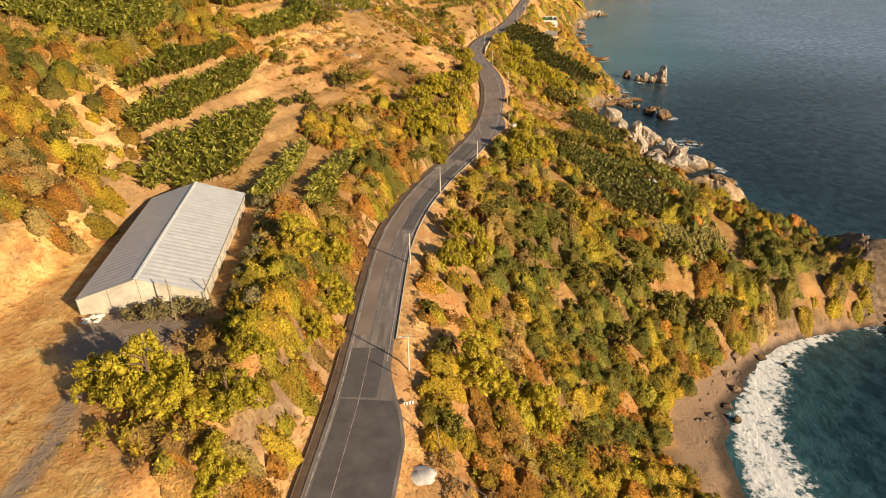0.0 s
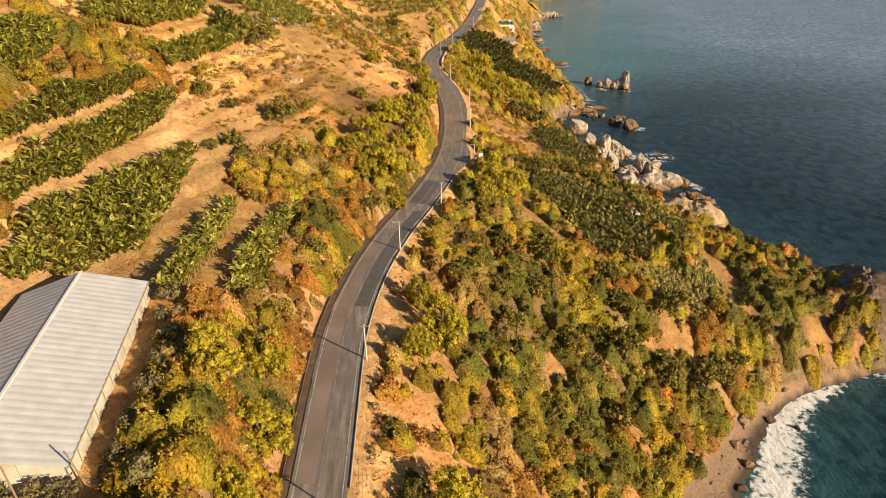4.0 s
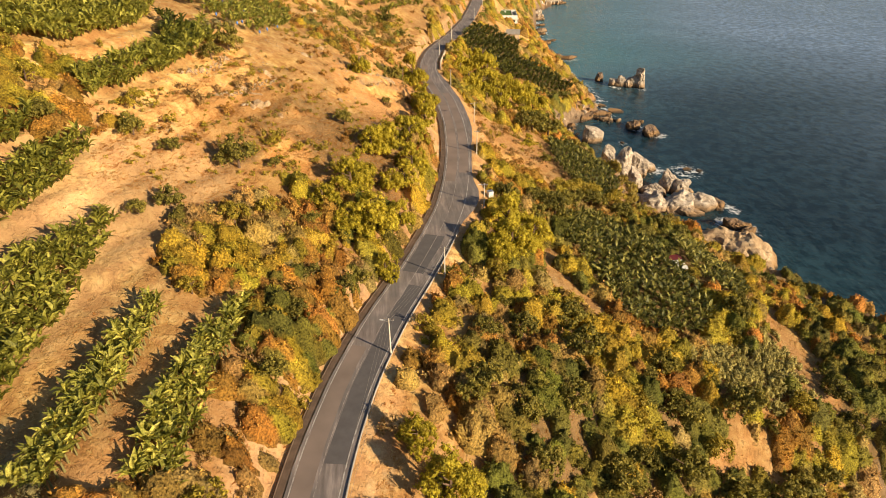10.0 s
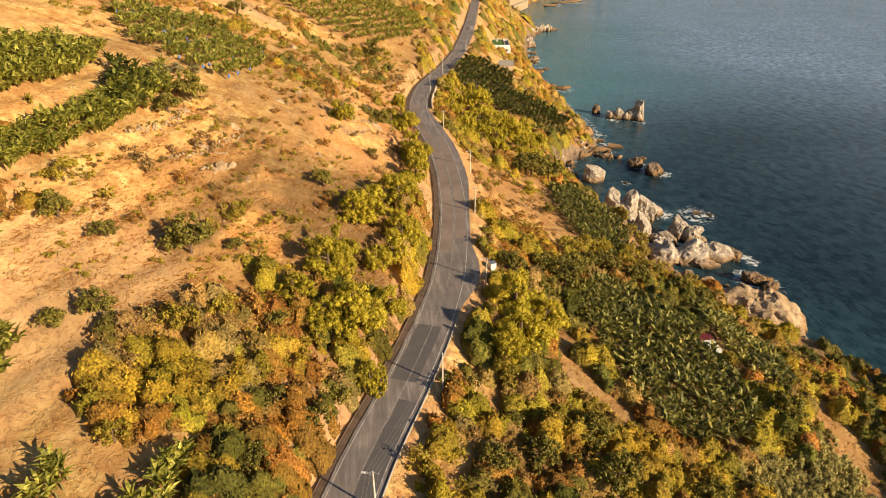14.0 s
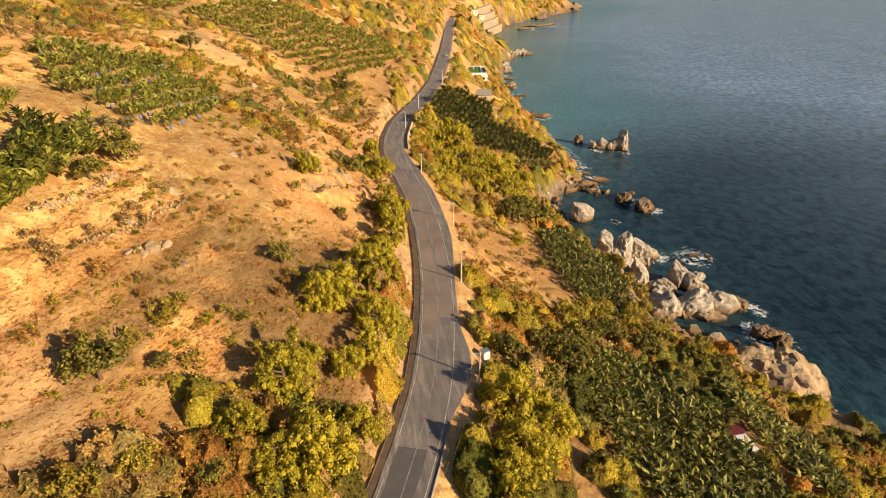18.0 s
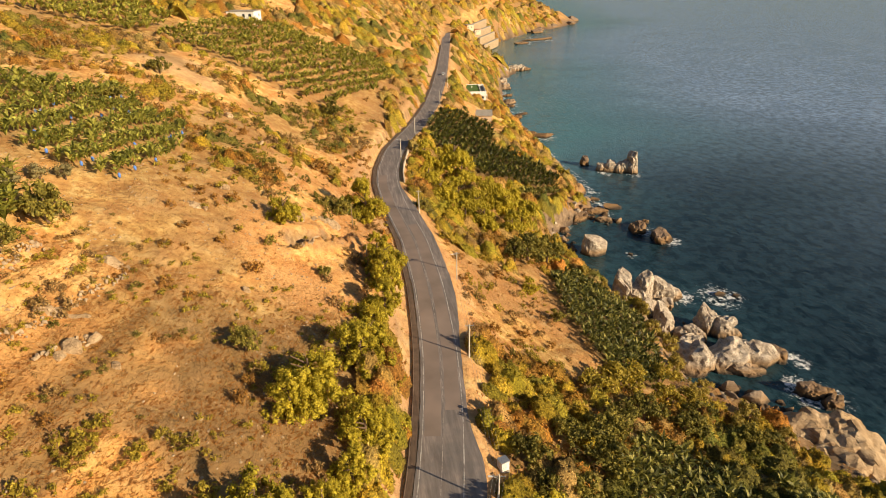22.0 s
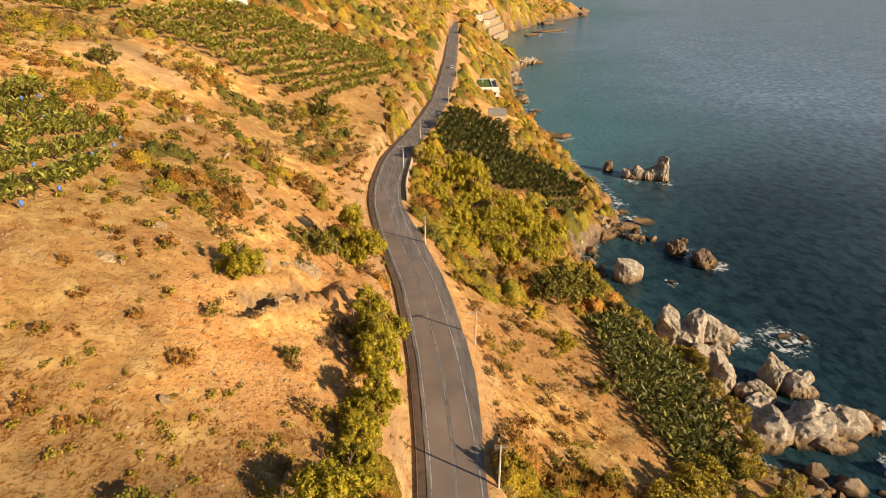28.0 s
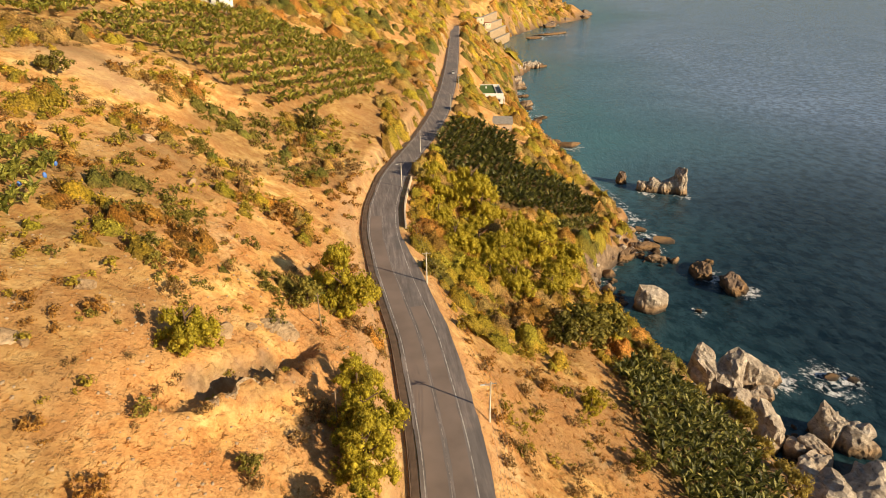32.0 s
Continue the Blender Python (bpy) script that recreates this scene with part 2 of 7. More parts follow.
def sea_material():
    m, n, l, b = material("sea_water", 0.1, 0.0, 0.38)
    b.inputs["IOR"].default_value = 1.33
    shal = named(n, "shallow")
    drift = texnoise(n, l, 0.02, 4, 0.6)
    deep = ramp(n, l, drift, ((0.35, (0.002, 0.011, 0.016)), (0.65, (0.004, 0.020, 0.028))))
    # Far water mixed to pale blue: sky sheen and haze put into the colour.
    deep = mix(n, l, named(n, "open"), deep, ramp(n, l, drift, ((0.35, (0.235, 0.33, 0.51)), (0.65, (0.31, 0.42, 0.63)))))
    teal = mix(n, l, drift, (0.045, 0.13, 0.155), (0.085, 0.21, 0.235))
    c = mix(n, l, shal, deep, teal)
    # Bright and dark faces of the waves, painted into the colour by noise.
    wave_shade = texnoise(n, l, 0.22, 6, 0.7, "Object", (1.0, 0.7, 1.0))
    c = mix(n, l, maths(n, l, "MULTIPLY", shal, 0.85), mix(n, l, ramp(n, l, wave_shade, ((0.44, (0, 0, 0)), (0.58, (1, 1, 1)))), mix(n, l, 0.2, c, (0.06, 0.10, 0.13)), mix(n, l, 0.6, c, (0.0, 0.004, 0.008))), c)
    foam = named(n, "foam")
    lace = texnoise(n, l, 0.55, 9, 0.75)
    swirl = texnoise(n, l, 0.18, 5, 0.7)
    lace = maths(n, l, "ADD", maths(n, l, "MULTIPLY", lace, 0.65), maths(n, l, "MULTIPLY", swirl, 0.35))
    edge = maths(n, l, "SUBTRACT", maths(n, l, "ADD", foam, maths(n, l, "MULTIPLY", maths(n, l, "SUBTRACT", lace, 0.5), 4.6)), 0.5)
    f = maths(n, l, "MULTIPLY", edge, 2.6, True)
    f = maths(n, l, "MULTIPLY", f, maths(n, l, "MULTIPLY", foam, 3.0, True))
    c = mix(n, l, f, c, (0.78, 0.77, 0.75))
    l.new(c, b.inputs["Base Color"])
    l.new(maths(n, l, "ADD", 0.10, maths(n, l, "MULTIPLY", f, 0.6)), b.inputs["Roughness"])
    w1 = texnoise(n, l, 0.18, 6, 0.62, "Object", (1.0, 0.75, 1.0))
    w2 = texnoise(n, l, 0.9, 4, 0.6, "Object", (1.0, 0.8, 1.0))
    h = maths(n, l, "ADD", w1, maths(n, l, "MULTIPLY", w2, 0.45))
    w3 = texnoise(n, l, 0.45, 5, 0.65, "Object", (1.0, 0.7, 1.0))
    bump(n, l, b, maths(n, l, "ADD", h, maths(n, l, "MULTIPLY", w3, 0.6)), 0.5, 1.0)
    return m


def asphalt_material():
    m, n, l, b = material("asphalt", 0.85, 0.0, 0.35)
    patch, blotch = texnoise(n, l, 0.09, 4, 0.6), texnoise(n, l, 0.35, 5, 0.65)
    wear = texnoise(n, l, 0.7, 6, 0.65, "Object", (1.6, 0.16, 1))
    c = ramp(n, l, wear, ((0.36, (0.125, 0.10, 0.094)), (0.5, (0.20, 0.165, 0.153)), (0.64, (0.33, 0.27, 0.245))))
    c = mix(n, l, maths(n, l, "MULTIPLY", ramp(n, l, patch, ((0.46, (0, 0, 0)), (0.56, (1, 1, 1)))), 0.6), c, (0.13, 0.118, 0.116))
    c = mix(n, l, maths(n, l, "MULTIPLY", ramp(n, l, blotch, ((0.5, (0, 0, 0)), (0.68, (1, 1, 1)))), 0.3), c, (0.26, 0.20, 0.165))
    c = mix(n, l, maths(n, l, "MULTIPLY", texnoise(n, l, 9.0, 3), 0.3), c, (0.25, 0.22, 0.19))
    l.new(c, b.inputs["Base Color"])
    bump(n, l, b, texnoise(n, l, 14.0, 3), 0.25, 0.03)
    return m


def worn_paint(name, paint, ground, lo, hi):
    """Road paint rubbed away in places."""
    m, n, l, b = material(name, 0.8)
    f = texnoise(n, l, 0.8, 6, 0.75)
    l.new(ramp(n, l, f, ((lo, ground), (hi, paint))), b.inputs["Base Color"])
    return m


M_GROUND, M_SEA, M_ASPHALT = ground_material(), sea_material(), asphalt_material()
M_LINE = worn_paint("road_paint", (0.50, 0.46, 0.42), (0.22, 0.185, 0.17), 0.40, 0.56)
M_CONC = plain("concrete", (0.36, 0.32, 0.27), 0.9, amount=0.3, scale=0.8)
M_ROCK = rock_material("coast_rock", (0.18, 0.135, 0.10), (0.43, 0.35, 0.27), (0.70, 0.60, 0.48))
M_LEDGE = rock_material("earthy_rock", (0.24, 0.155, 0.08), (0.44, 0.30, 0.17), (0.62, 0.46, 0.29))
M_ROCK_DARK = rock_material("dark_rock", (0.09, 0.06, 0.042), (0.19, 0.13, 0.09), (0.32, 0.23, 0.16))


# ---------------------------------------------------------------- the plan of the land
ROAD_Z = 44.5
_ry = np.arange(-60.0, 3001.0, 1.0)


def along(points, sigma):
    ys, xs = [p[0] for p in points], [p[1] for p in points]
    return soft(np.interp(_ry, ys, xs), sigma)


# road's middle and waterline: y, x
ROAD_X = along([(-60, -16), (45, -15), (70, -13), (102, -12.3), (117, -11.8), (130, -10), (143, -7), (158, -2), (172, 4), (190, 10.5), (204, 14.5),
                (222, 17.6), (240, 19.7), (264, 20.9), (290, 20.4), (315, 17.6), (335, 16.4), (351, 17.4), (376, 22), (402, 31), (421, 38),
                (457, 48), (503, 58), (570, 71), (655, 86), (735, 100), (900, 128), (1400, 330), (3000, 700)], 4)
SLOPE_X = along([(-60, 40), (40, 58), (88, 66), (105, 69), (120, 78), (135, 90), (143, 104), (149, 130), (158, 150), (178, 152), (192, 140), (212, 133),
                 (224, 125), (240, 122), (258, 117), (275, 110), (300, 108), (330, 103), (350, 105), (380, 112), (410, 119), (440, 126),
                 (500, 128), (560, 129), (595, 131), (657, 137), (720, 152), (766, 166), (815, 192), (840, 180), (880, 178), (960, 186), (994, 199),
                 (1072, 242), (1178, 317), (1330, 445), (1386, 467), (1450, 440), (1600, 480), (3000, 800)], 2.5)
# where the water meets the land: inlets and rocky points cut into the slope
COAST_X = along([(-60, 40), (40, 58), (88, 66), (105, 69), (120, 78), (135, 90), (143, 104), (149, 130), (158, 150), (178, 152), (192, 138), (204, 130), (212, 126),
                 (224, 120), (240, 116), (250, 108), (256, 100), (264, 95), (275, 97), (290, 99), (302, 99), (318, 95), (330, 93), (345, 89), (360, 87), (375, 90), (384, 96), (394, 109), (404, 122), (420, 125), (440, 128),
                 (500, 128), (560, 129), (595, 131), (657, 137), (720, 152), (766, 166), (815, 192), (840, 180), (880, 178), (960, 186), (994, 199),
                 (1072, 232), (1178, 300), (1330, 445), (1386, 467), (1450, 440), (1600, 480), (3000, 800)], 2.0)
LEFT_AT = (7.0, 20.0, 32.0, 45.0, 60.0, 80.0, 105.0, 160.0, 260.0, 900.0)
RIGHT_AT = (0.0, 0.15, 0.3, 0.5, 0.7, 0.92, 1.0)
STATIONS = []


def station(y, left, right):
    STATIONS.append((y, left, right))


station(30, (46, 50, 53, 57, 62, 70, 78, 92, 112, 200), (39, 29, 17, 8, 1.6))
station(75, (46.5, 51, 54.5, 56.5, 62, 71, 80, 95, 116, 205), (39, 29, 16, 7, 1.5))
station(110, (47, 52.5, 55.5, 57, 63, 74, 82, 97, 119, 210), (39, 30, 15, 6, 1.4))
station(132, (47.5, 52.5, 56, 59, 66, 77, 85, 100, 122, 212), (39, 31, 21, 11, 1.6))
station(150, (47.5, 52, 56, 60.5, 68, 79, 87, 102, 124, 214), (38, 31, 23, 14, 6))
station(168, (47.5, 52.5, 57, 62, 70, 80, 88, 103, 125, 216), (36, 29, 22, 15, 8))
station(188, (47.5, 53, 58.5, 64, 72, 81, 89, 104, 126, 218), (35.5, 28.5, 25.5, 17, 7))
station(218, (48, 54, 59.5, 65, 71.5, 80.5, 91, 106, 128, 220), (36, 29, 24, 15, 6))
station(262, (48, 54.5, 61, 68, 74, 82, 92, 107, 130, 224), (33.5, 25.5, 18, 11, 5))
station(292, (48, 54, 61, 68.5, 75, 84, 92, 107, 130, 226), (36, 29, 21.5, 12.5, 4))
station(325, (48, 53.5, 60.5, 68.5, 76, 85, 92, 107, 130, 228), (37, 30, 21, 12, 3))
station(360, (48, 53, 59, 67, 78, 87, 92, 106, 130, 230), (37.5, 30.5, 21, 12, 3))
station(410, (48, 53, 58.5, 64.5, 71, 80, 89, 105, 130, 232), (38, 31.5, 23, 14, 4))
station(480, (48, 53, 58, 64, 70, 80, 90, 108, 132, 235), (38, 31, 24, 15, 4))
station(552, (48, 54, 59, 65, 72, 83, 94, 112, 136, 240), (38, 30, 26, 15, 4))
station(657, (48, 55, 62, 69, 78, 90, 101, 118, 142, 250), (39, 32, 24, 14, 4))
station(800, (48, 56, 63, 71, 80, 94, 107, 126, 152, 260), (40, 34, 26, 16, 7))
station(1000, (46, 52, 58, 65, 74, 88, 100, 120, 150, 270), (40, 33, 23, 12, 2))
station(1400, (60, 66, 72, 80, 90, 105, 120, 145, 185, 300), (50, 42, 30, 18, 8))
station(3000, (60, 66, 72, 80, 90, 105, 120, 145, 185, 300), (50, 42, 30, 18, 8))

_sy = np.array([s[0] for s in STATIONS], float)
_left = np.array([s[1] for s in STATIONS], float)
_right = np.array([s[2] for s in STATIONS], float)
_LZ = np.stack([soft(np.interp(_ry, _sy, _left[:, k]), 8) for k in range(_left.shape[1])], 1)
_RZ = np.stack([soft(np.interp(_ry, _sy, _right[:, k]), 6) for k in range(_right.shape[1])], 1)


def road_x(y):
    return np.interp(y, _ry, ROAD_X)


def coast_x(y):
    return np.interp(y, _ry, COAST_X)


def slope_x(y):
    return np.interp(y, _ry, SLOPE_X)


def spaced(near0, near1, step, lo, hi, grow=1.12):
    mid = list(np.arange(near0, near1 + 0.01, step))
    up, down, s = [mid[-1]], [mid[0]], step
    while up[-1] < hi or down[-1] > lo:
        s *= grow
        up.append(min(hi, up[-1] + s)) if up[-1] < hi else None
        down.append(max(lo, down[-1] - s)) if down[-1] > lo else None
    return np.array(down[:0:-1] + mid + up[1:])


GX = spaced(-110.0, 160.0, 1.4, -1600.0, 900.0, 1.06)
GY = spaced(34.0, 430.0, 1.4, -50.0, 2600.0, 1.02)


def plan_heights():
    z = np.zeros((len(GY), len(GX)))
    for r, y in enumerate(GY):
        xr, xc = road_x(y), slope_x(y)
        k = int(np.clip(round(y - _ry[0]), 0, len(_ry) - 1))
        lx = [xr - o for o in LEFT_AT[::-1]]
        lz = list(_LZ[k][::-1])
        w = xc - xr - 5.0
        rx = [xr - 4.8, xr + 5.0] + [xr + 5.0 + f * w for f in RIGHT_AT[1:]] + [xc + 5, xc + 25, xc + 120]
        rz = [ROAD_Z, ROAD_Z - 0.3] + list(_RZ[k]) + [-0.1, -1.6, -6.0, -25.0]
        z[r] = np.interp(GX, lx + rx, lz + rz)
    for ax in (0, 1):
        k = np.array([1, 4, 8, 10, 8, 4, 1], float)
        z = np.apply_along_axis(lambda v: np.convolve(np.pad(v, 3, mode="edge"), k / k.sum(), mode="valid"), ax, z)
    return z


XX, YY = np.meshgrid(GX, GY)
UU = XX - road_x(YY)
CC = coast_x(YY) - XX
ZZ = plan_heights()
ZZ = np.where(YY > 200, np.minimum(ZZ, np.where(CC > 0, 1.3 * CC, 0.35 * CC)), ZZ)


GULLY = [(-9.5, 260.5), (-6.5, 264), (-3, 267.5), (0.2, 270.5), (1.8, 276)]


def bump_land():
    """Relief of slopes, gullies, terraces and the rocky shore."""
    global ZZ
    off = sstep(6, 16, np.abs(UU))
    shore = sstep(0, 25, CC)
    big = (fbm(XX, YY, 46, 1, 4) - 0.5) * 5.0
    gully = -np.abs(fbm(XX, YY * 1.0, 30, 3, 3) - 0.5) * 6.0 * sstep(8, 20, UU) * shore
    small = (fbm(XX, YY, 7, 2, 4) - 0.5) * 1.6
    far = sstep(420, 800, YY)
    ZZ = ZZ + off * (big * (0.35 + 0.65 * shore) + gully + small * (1 + 1.5 * far)) + far * off * (fbm(XX, YY, 120, 4, 4) - 0.5) * 26 * sstep(14, 90, np.abs(UU)) * shore
    # terraces of the plantations and of the old walls on the hill
    t = sstep(-32, -40, UU) * sstep(-130, -100, UU) * sstep(88, 100, YY) * sstep(262, 235, YY)
    step = 2.4
    q = ZZ / step + 0.25 * (fbm(XX, YY, 60, 5, 2) - 0.5)
    flat = (np.floor(q) + sstep(0.62, 0.95, q - np.floor(q))) * step
    ZZ = ZZ + 0.6 * t * (flat - ZZ)
    # cliff and boulders at the shore
    cl = sstep(-2, 3, CC) * sstep(22, 6, CC) * sstep(150, 160, YY)
    ZZ = ZZ + cl * (fbm(XX, YY, 9, 0, 4) - 0.38) * 9.0
    ZZ = np.where((YY > 200) & (CC < 0), np.minimum(ZZ, 0.3 * CC), ZZ)
    # the gully with its steep bank on the dry hill
    for (x0, y0), (x1, y1) in zip(GULLY, GULLY[1:]):
        f = np.clip(((XX - x0) * (x1 - x0) + (YY - y0) * (y1 - y0)) / ((x1 - x0) ** 2 + (y1 - y0) ** 2), 0, 1)
        d = np.hypot(XX - x0 - f * (x1 - x0), YY - y0 - f * (y1 - y0))
        side = (XX - x0) * (y1 - y0) - (YY - y0) * (x1 - x0) > 0
        ZZ = ZZ - 2.0 * sstep(3.2, 0.4, d) + np.where(side, 1.1, 0.3) * sstep(6.0, 3.2, d) * sstep(2.0, 3.2, d)
    # the rock wall beyond the cove
    ZZ = ZZ + 9.0 * np.exp(-((XX - 139) / 13) ** 2 - ((YY - 166) / 15) ** 2) * (0.55 + 0.9 * fbm(XX, YY, 10, 2, 3))
    # yard and greenhouse floor
    y = sstep(26, 20, np.hypot((XX + 46) / 1.0, (YY - 78) / 2.2))
    ZZ = ZZ * (1 - y) + y * 56.0
    # the road's bed
    bed = np.where(UU < 0, sstep(7.9, 6.5, -UU), sstep(7.0, 4.6, UU)) * sstep(820, 740, YY)
    ZZ = ZZ * (1 - bed) + bed * (ROAD_Z - 0.14)


bump_land()


def ground_z(x, y):
    """Height of the land at a place (or at arrays of places)."""
    x, y = np.asarray(x, float), np.asarray(y, float)
    i = np.clip(np.searchsorted(GX, x) - 1, 0, len(GX) - 2)
    j = np.clip(np.searchsorted(GY, y) - 1, 0, len(GY) - 2)
    fx, fy = (x - GX[i]) / (GX[i + 1] - GX[i]), (y - GY[j]) / (GY[j + 1] - GY[j])
    return (ZZ[j, i] * (1 - fx) + ZZ[j, i + 1] * fx) * (1 - fy) + (ZZ[j + 1, i] * (1 - fx) + ZZ[j + 1, i + 1] * fx) * fy


def grid_faces(ny, nx):
    j, i = np.meshgrid(np.arange(ny - 1), np.arange(nx - 1), indexing="ij")
    a = (j * nx + i).ravel()
    return np.stack([a, a + 1, a + nx + 1, a + nx], 1)


PLOTS = {
    "row_four": [(-40.1, 114.6), (-40.5, 131.9), (-38.3, 143.6), (-36.2, 149.4), (-34.4, 145), (-35, 137.3), (-35.8, 127.6), (-35, 113)],
    "row_five": [(-30.2, 117.5), (-30.2, 127.5), (-28.6, 139.2), (-26.1, 149), (-22.6, 152), (-22.5, 147.5), (-24.6, 134.4), (-25, 117)],
    "row_three": [(-63.3, 117), (-63.5, 129.9), (-54, 150.1), (-46.7, 166.5), (-45.8, 158), (-46.8, 128), (-56, 119), (-62, 115)],
    "row_two": [(-71, 131), (-71, 141), (-62.8, 166), (-55.1, 181.5), (-53, 175), (-57.6, 156), (-68, 130)],
    "row_one": [(-77, 144), (-74, 165.6), (-63, 181), (-62.2, 175), (-69.8, 157), (-75, 143)],
    "upper": [(-108, 157), (-112, 165), (-86, 197), (-79, 180), (-84, 162), (-97, 158)],
    "upper_two": [(-62.5, 197), (-57, 218), (-50.6, 252.5), (-45.8, 240), (-50.8, 212), (-58, 193)],
    "upper_three": [(-84.5, 208), (-80, 236), (-62.8, 253), (-61, 232), (-70, 210), (-80, 205)],
    "bench": [(48, 218), (59.2, 228), (68.5, 218), (71.3, 199.2), (73.3, 180), (68.3, 171.5), (55, 167.5), (49.3, 172), (46.3, 185), (44.5, 202)],
    "bench_edge": [(77.5, 214), (86, 212), (89, 196), (84, 182), (77, 186), (76, 200)],
    "shore": [(64, 303), (76, 315), (84, 305), (88, 290), (83.5, 270), (76, 252), (63, 250), (59.5, 276)],
    "far_shore": [(40.5, 416), (50, 436), (66, 454), (82, 458), (74, 432), (90, 431.5), (109, 426), (100, 411), (60, 382), (50, 392), (39.5, 391)],
    "strip": [(77, 388), (104, 413.5), (104, 408), (78, 383)],
    "far_hill": [(-66, 400), (-52, 455), (-26, 492), (-4, 494), (27, 520), (27, 463), (14, 421), (-1, 396), (-22, 390), (-45, 396)],
    "mid_hill": [(-74, 290), (-72, 303), (-56, 307), (-54.3, 317), (-44, 308), (-37, 312), (-32.6, 287.4), (-37.2, 264), (-43, 258), (-50, 263), (-62, 263)],
    "mid_hill_two": [(-60, 243), (-52, 246), (-46.8, 238), (-48.5, 225), (-53, 221)],
    "far_top": [(-110, 390), (-106, 440), (-64, 440), (-68, 402), (-80, 392)],
}


def inside(poly, x, y):
    x, y = np.asarray(x, float), np.asarray(y, float)
    hit = np.zeros(x.shape, bool)
    for (x0, y0), (x1, y1) in zip(poly, poly[1:] + poly[:1]):
        c = ((y0 > y) != (y1 > y)) & (x < (x1 - x0) * (y - y0) / (y1 - y0 + 1e-12) + x0)
        hit ^= c
    return hit


BANK = [(-33.5, 150), (-38.4, 168), (-32.3, 173), (-24.2, 180), (-17.9, 187), (-4, 193), (5, 182), (0, 165), (-3.5, 151), (-6.5, 140), (-9.5, 128), (-17, 122), (-21.5, 134), (-24.2, 145), (-22.5, 155), (-29, 153.5)]

# bare banks of reddish earth: x, y, half-width across and along, turn
BARE = ((38.5, 179, 4.6, 13, 38), (35.5, 191, 4.0, 6, 0), (91, 172, 4.5, 11, 0), (89, 158, 3.5, 6, 0), (64.5, 146.5, 3.0, 8, 52), (76, 136, 3.2, 9, 45), (20, 100, 3.0, 7, 20), (30, 128, 2.6, 6, -20), (15, 118, 2.4, 6, 0))


def bare_soil(x, y):
    b = 0.0 * np.asarray(x, float)
    ragged = 1.1 * (fbm(x, y, 4, 2, 3) - 0.5)
    for cx, cy, a, l, turn in BARE:
        c, s = math.cos(radians(turn)), math.sin(radians(turn))
        dx, dy = x - cx, y - cy
        b = np.maximum(b, sstep(1.2, 0.8, np.hypot((dx * c + dy * s) / a, (dy * c - dx * s) / l) + ragged))
    return b


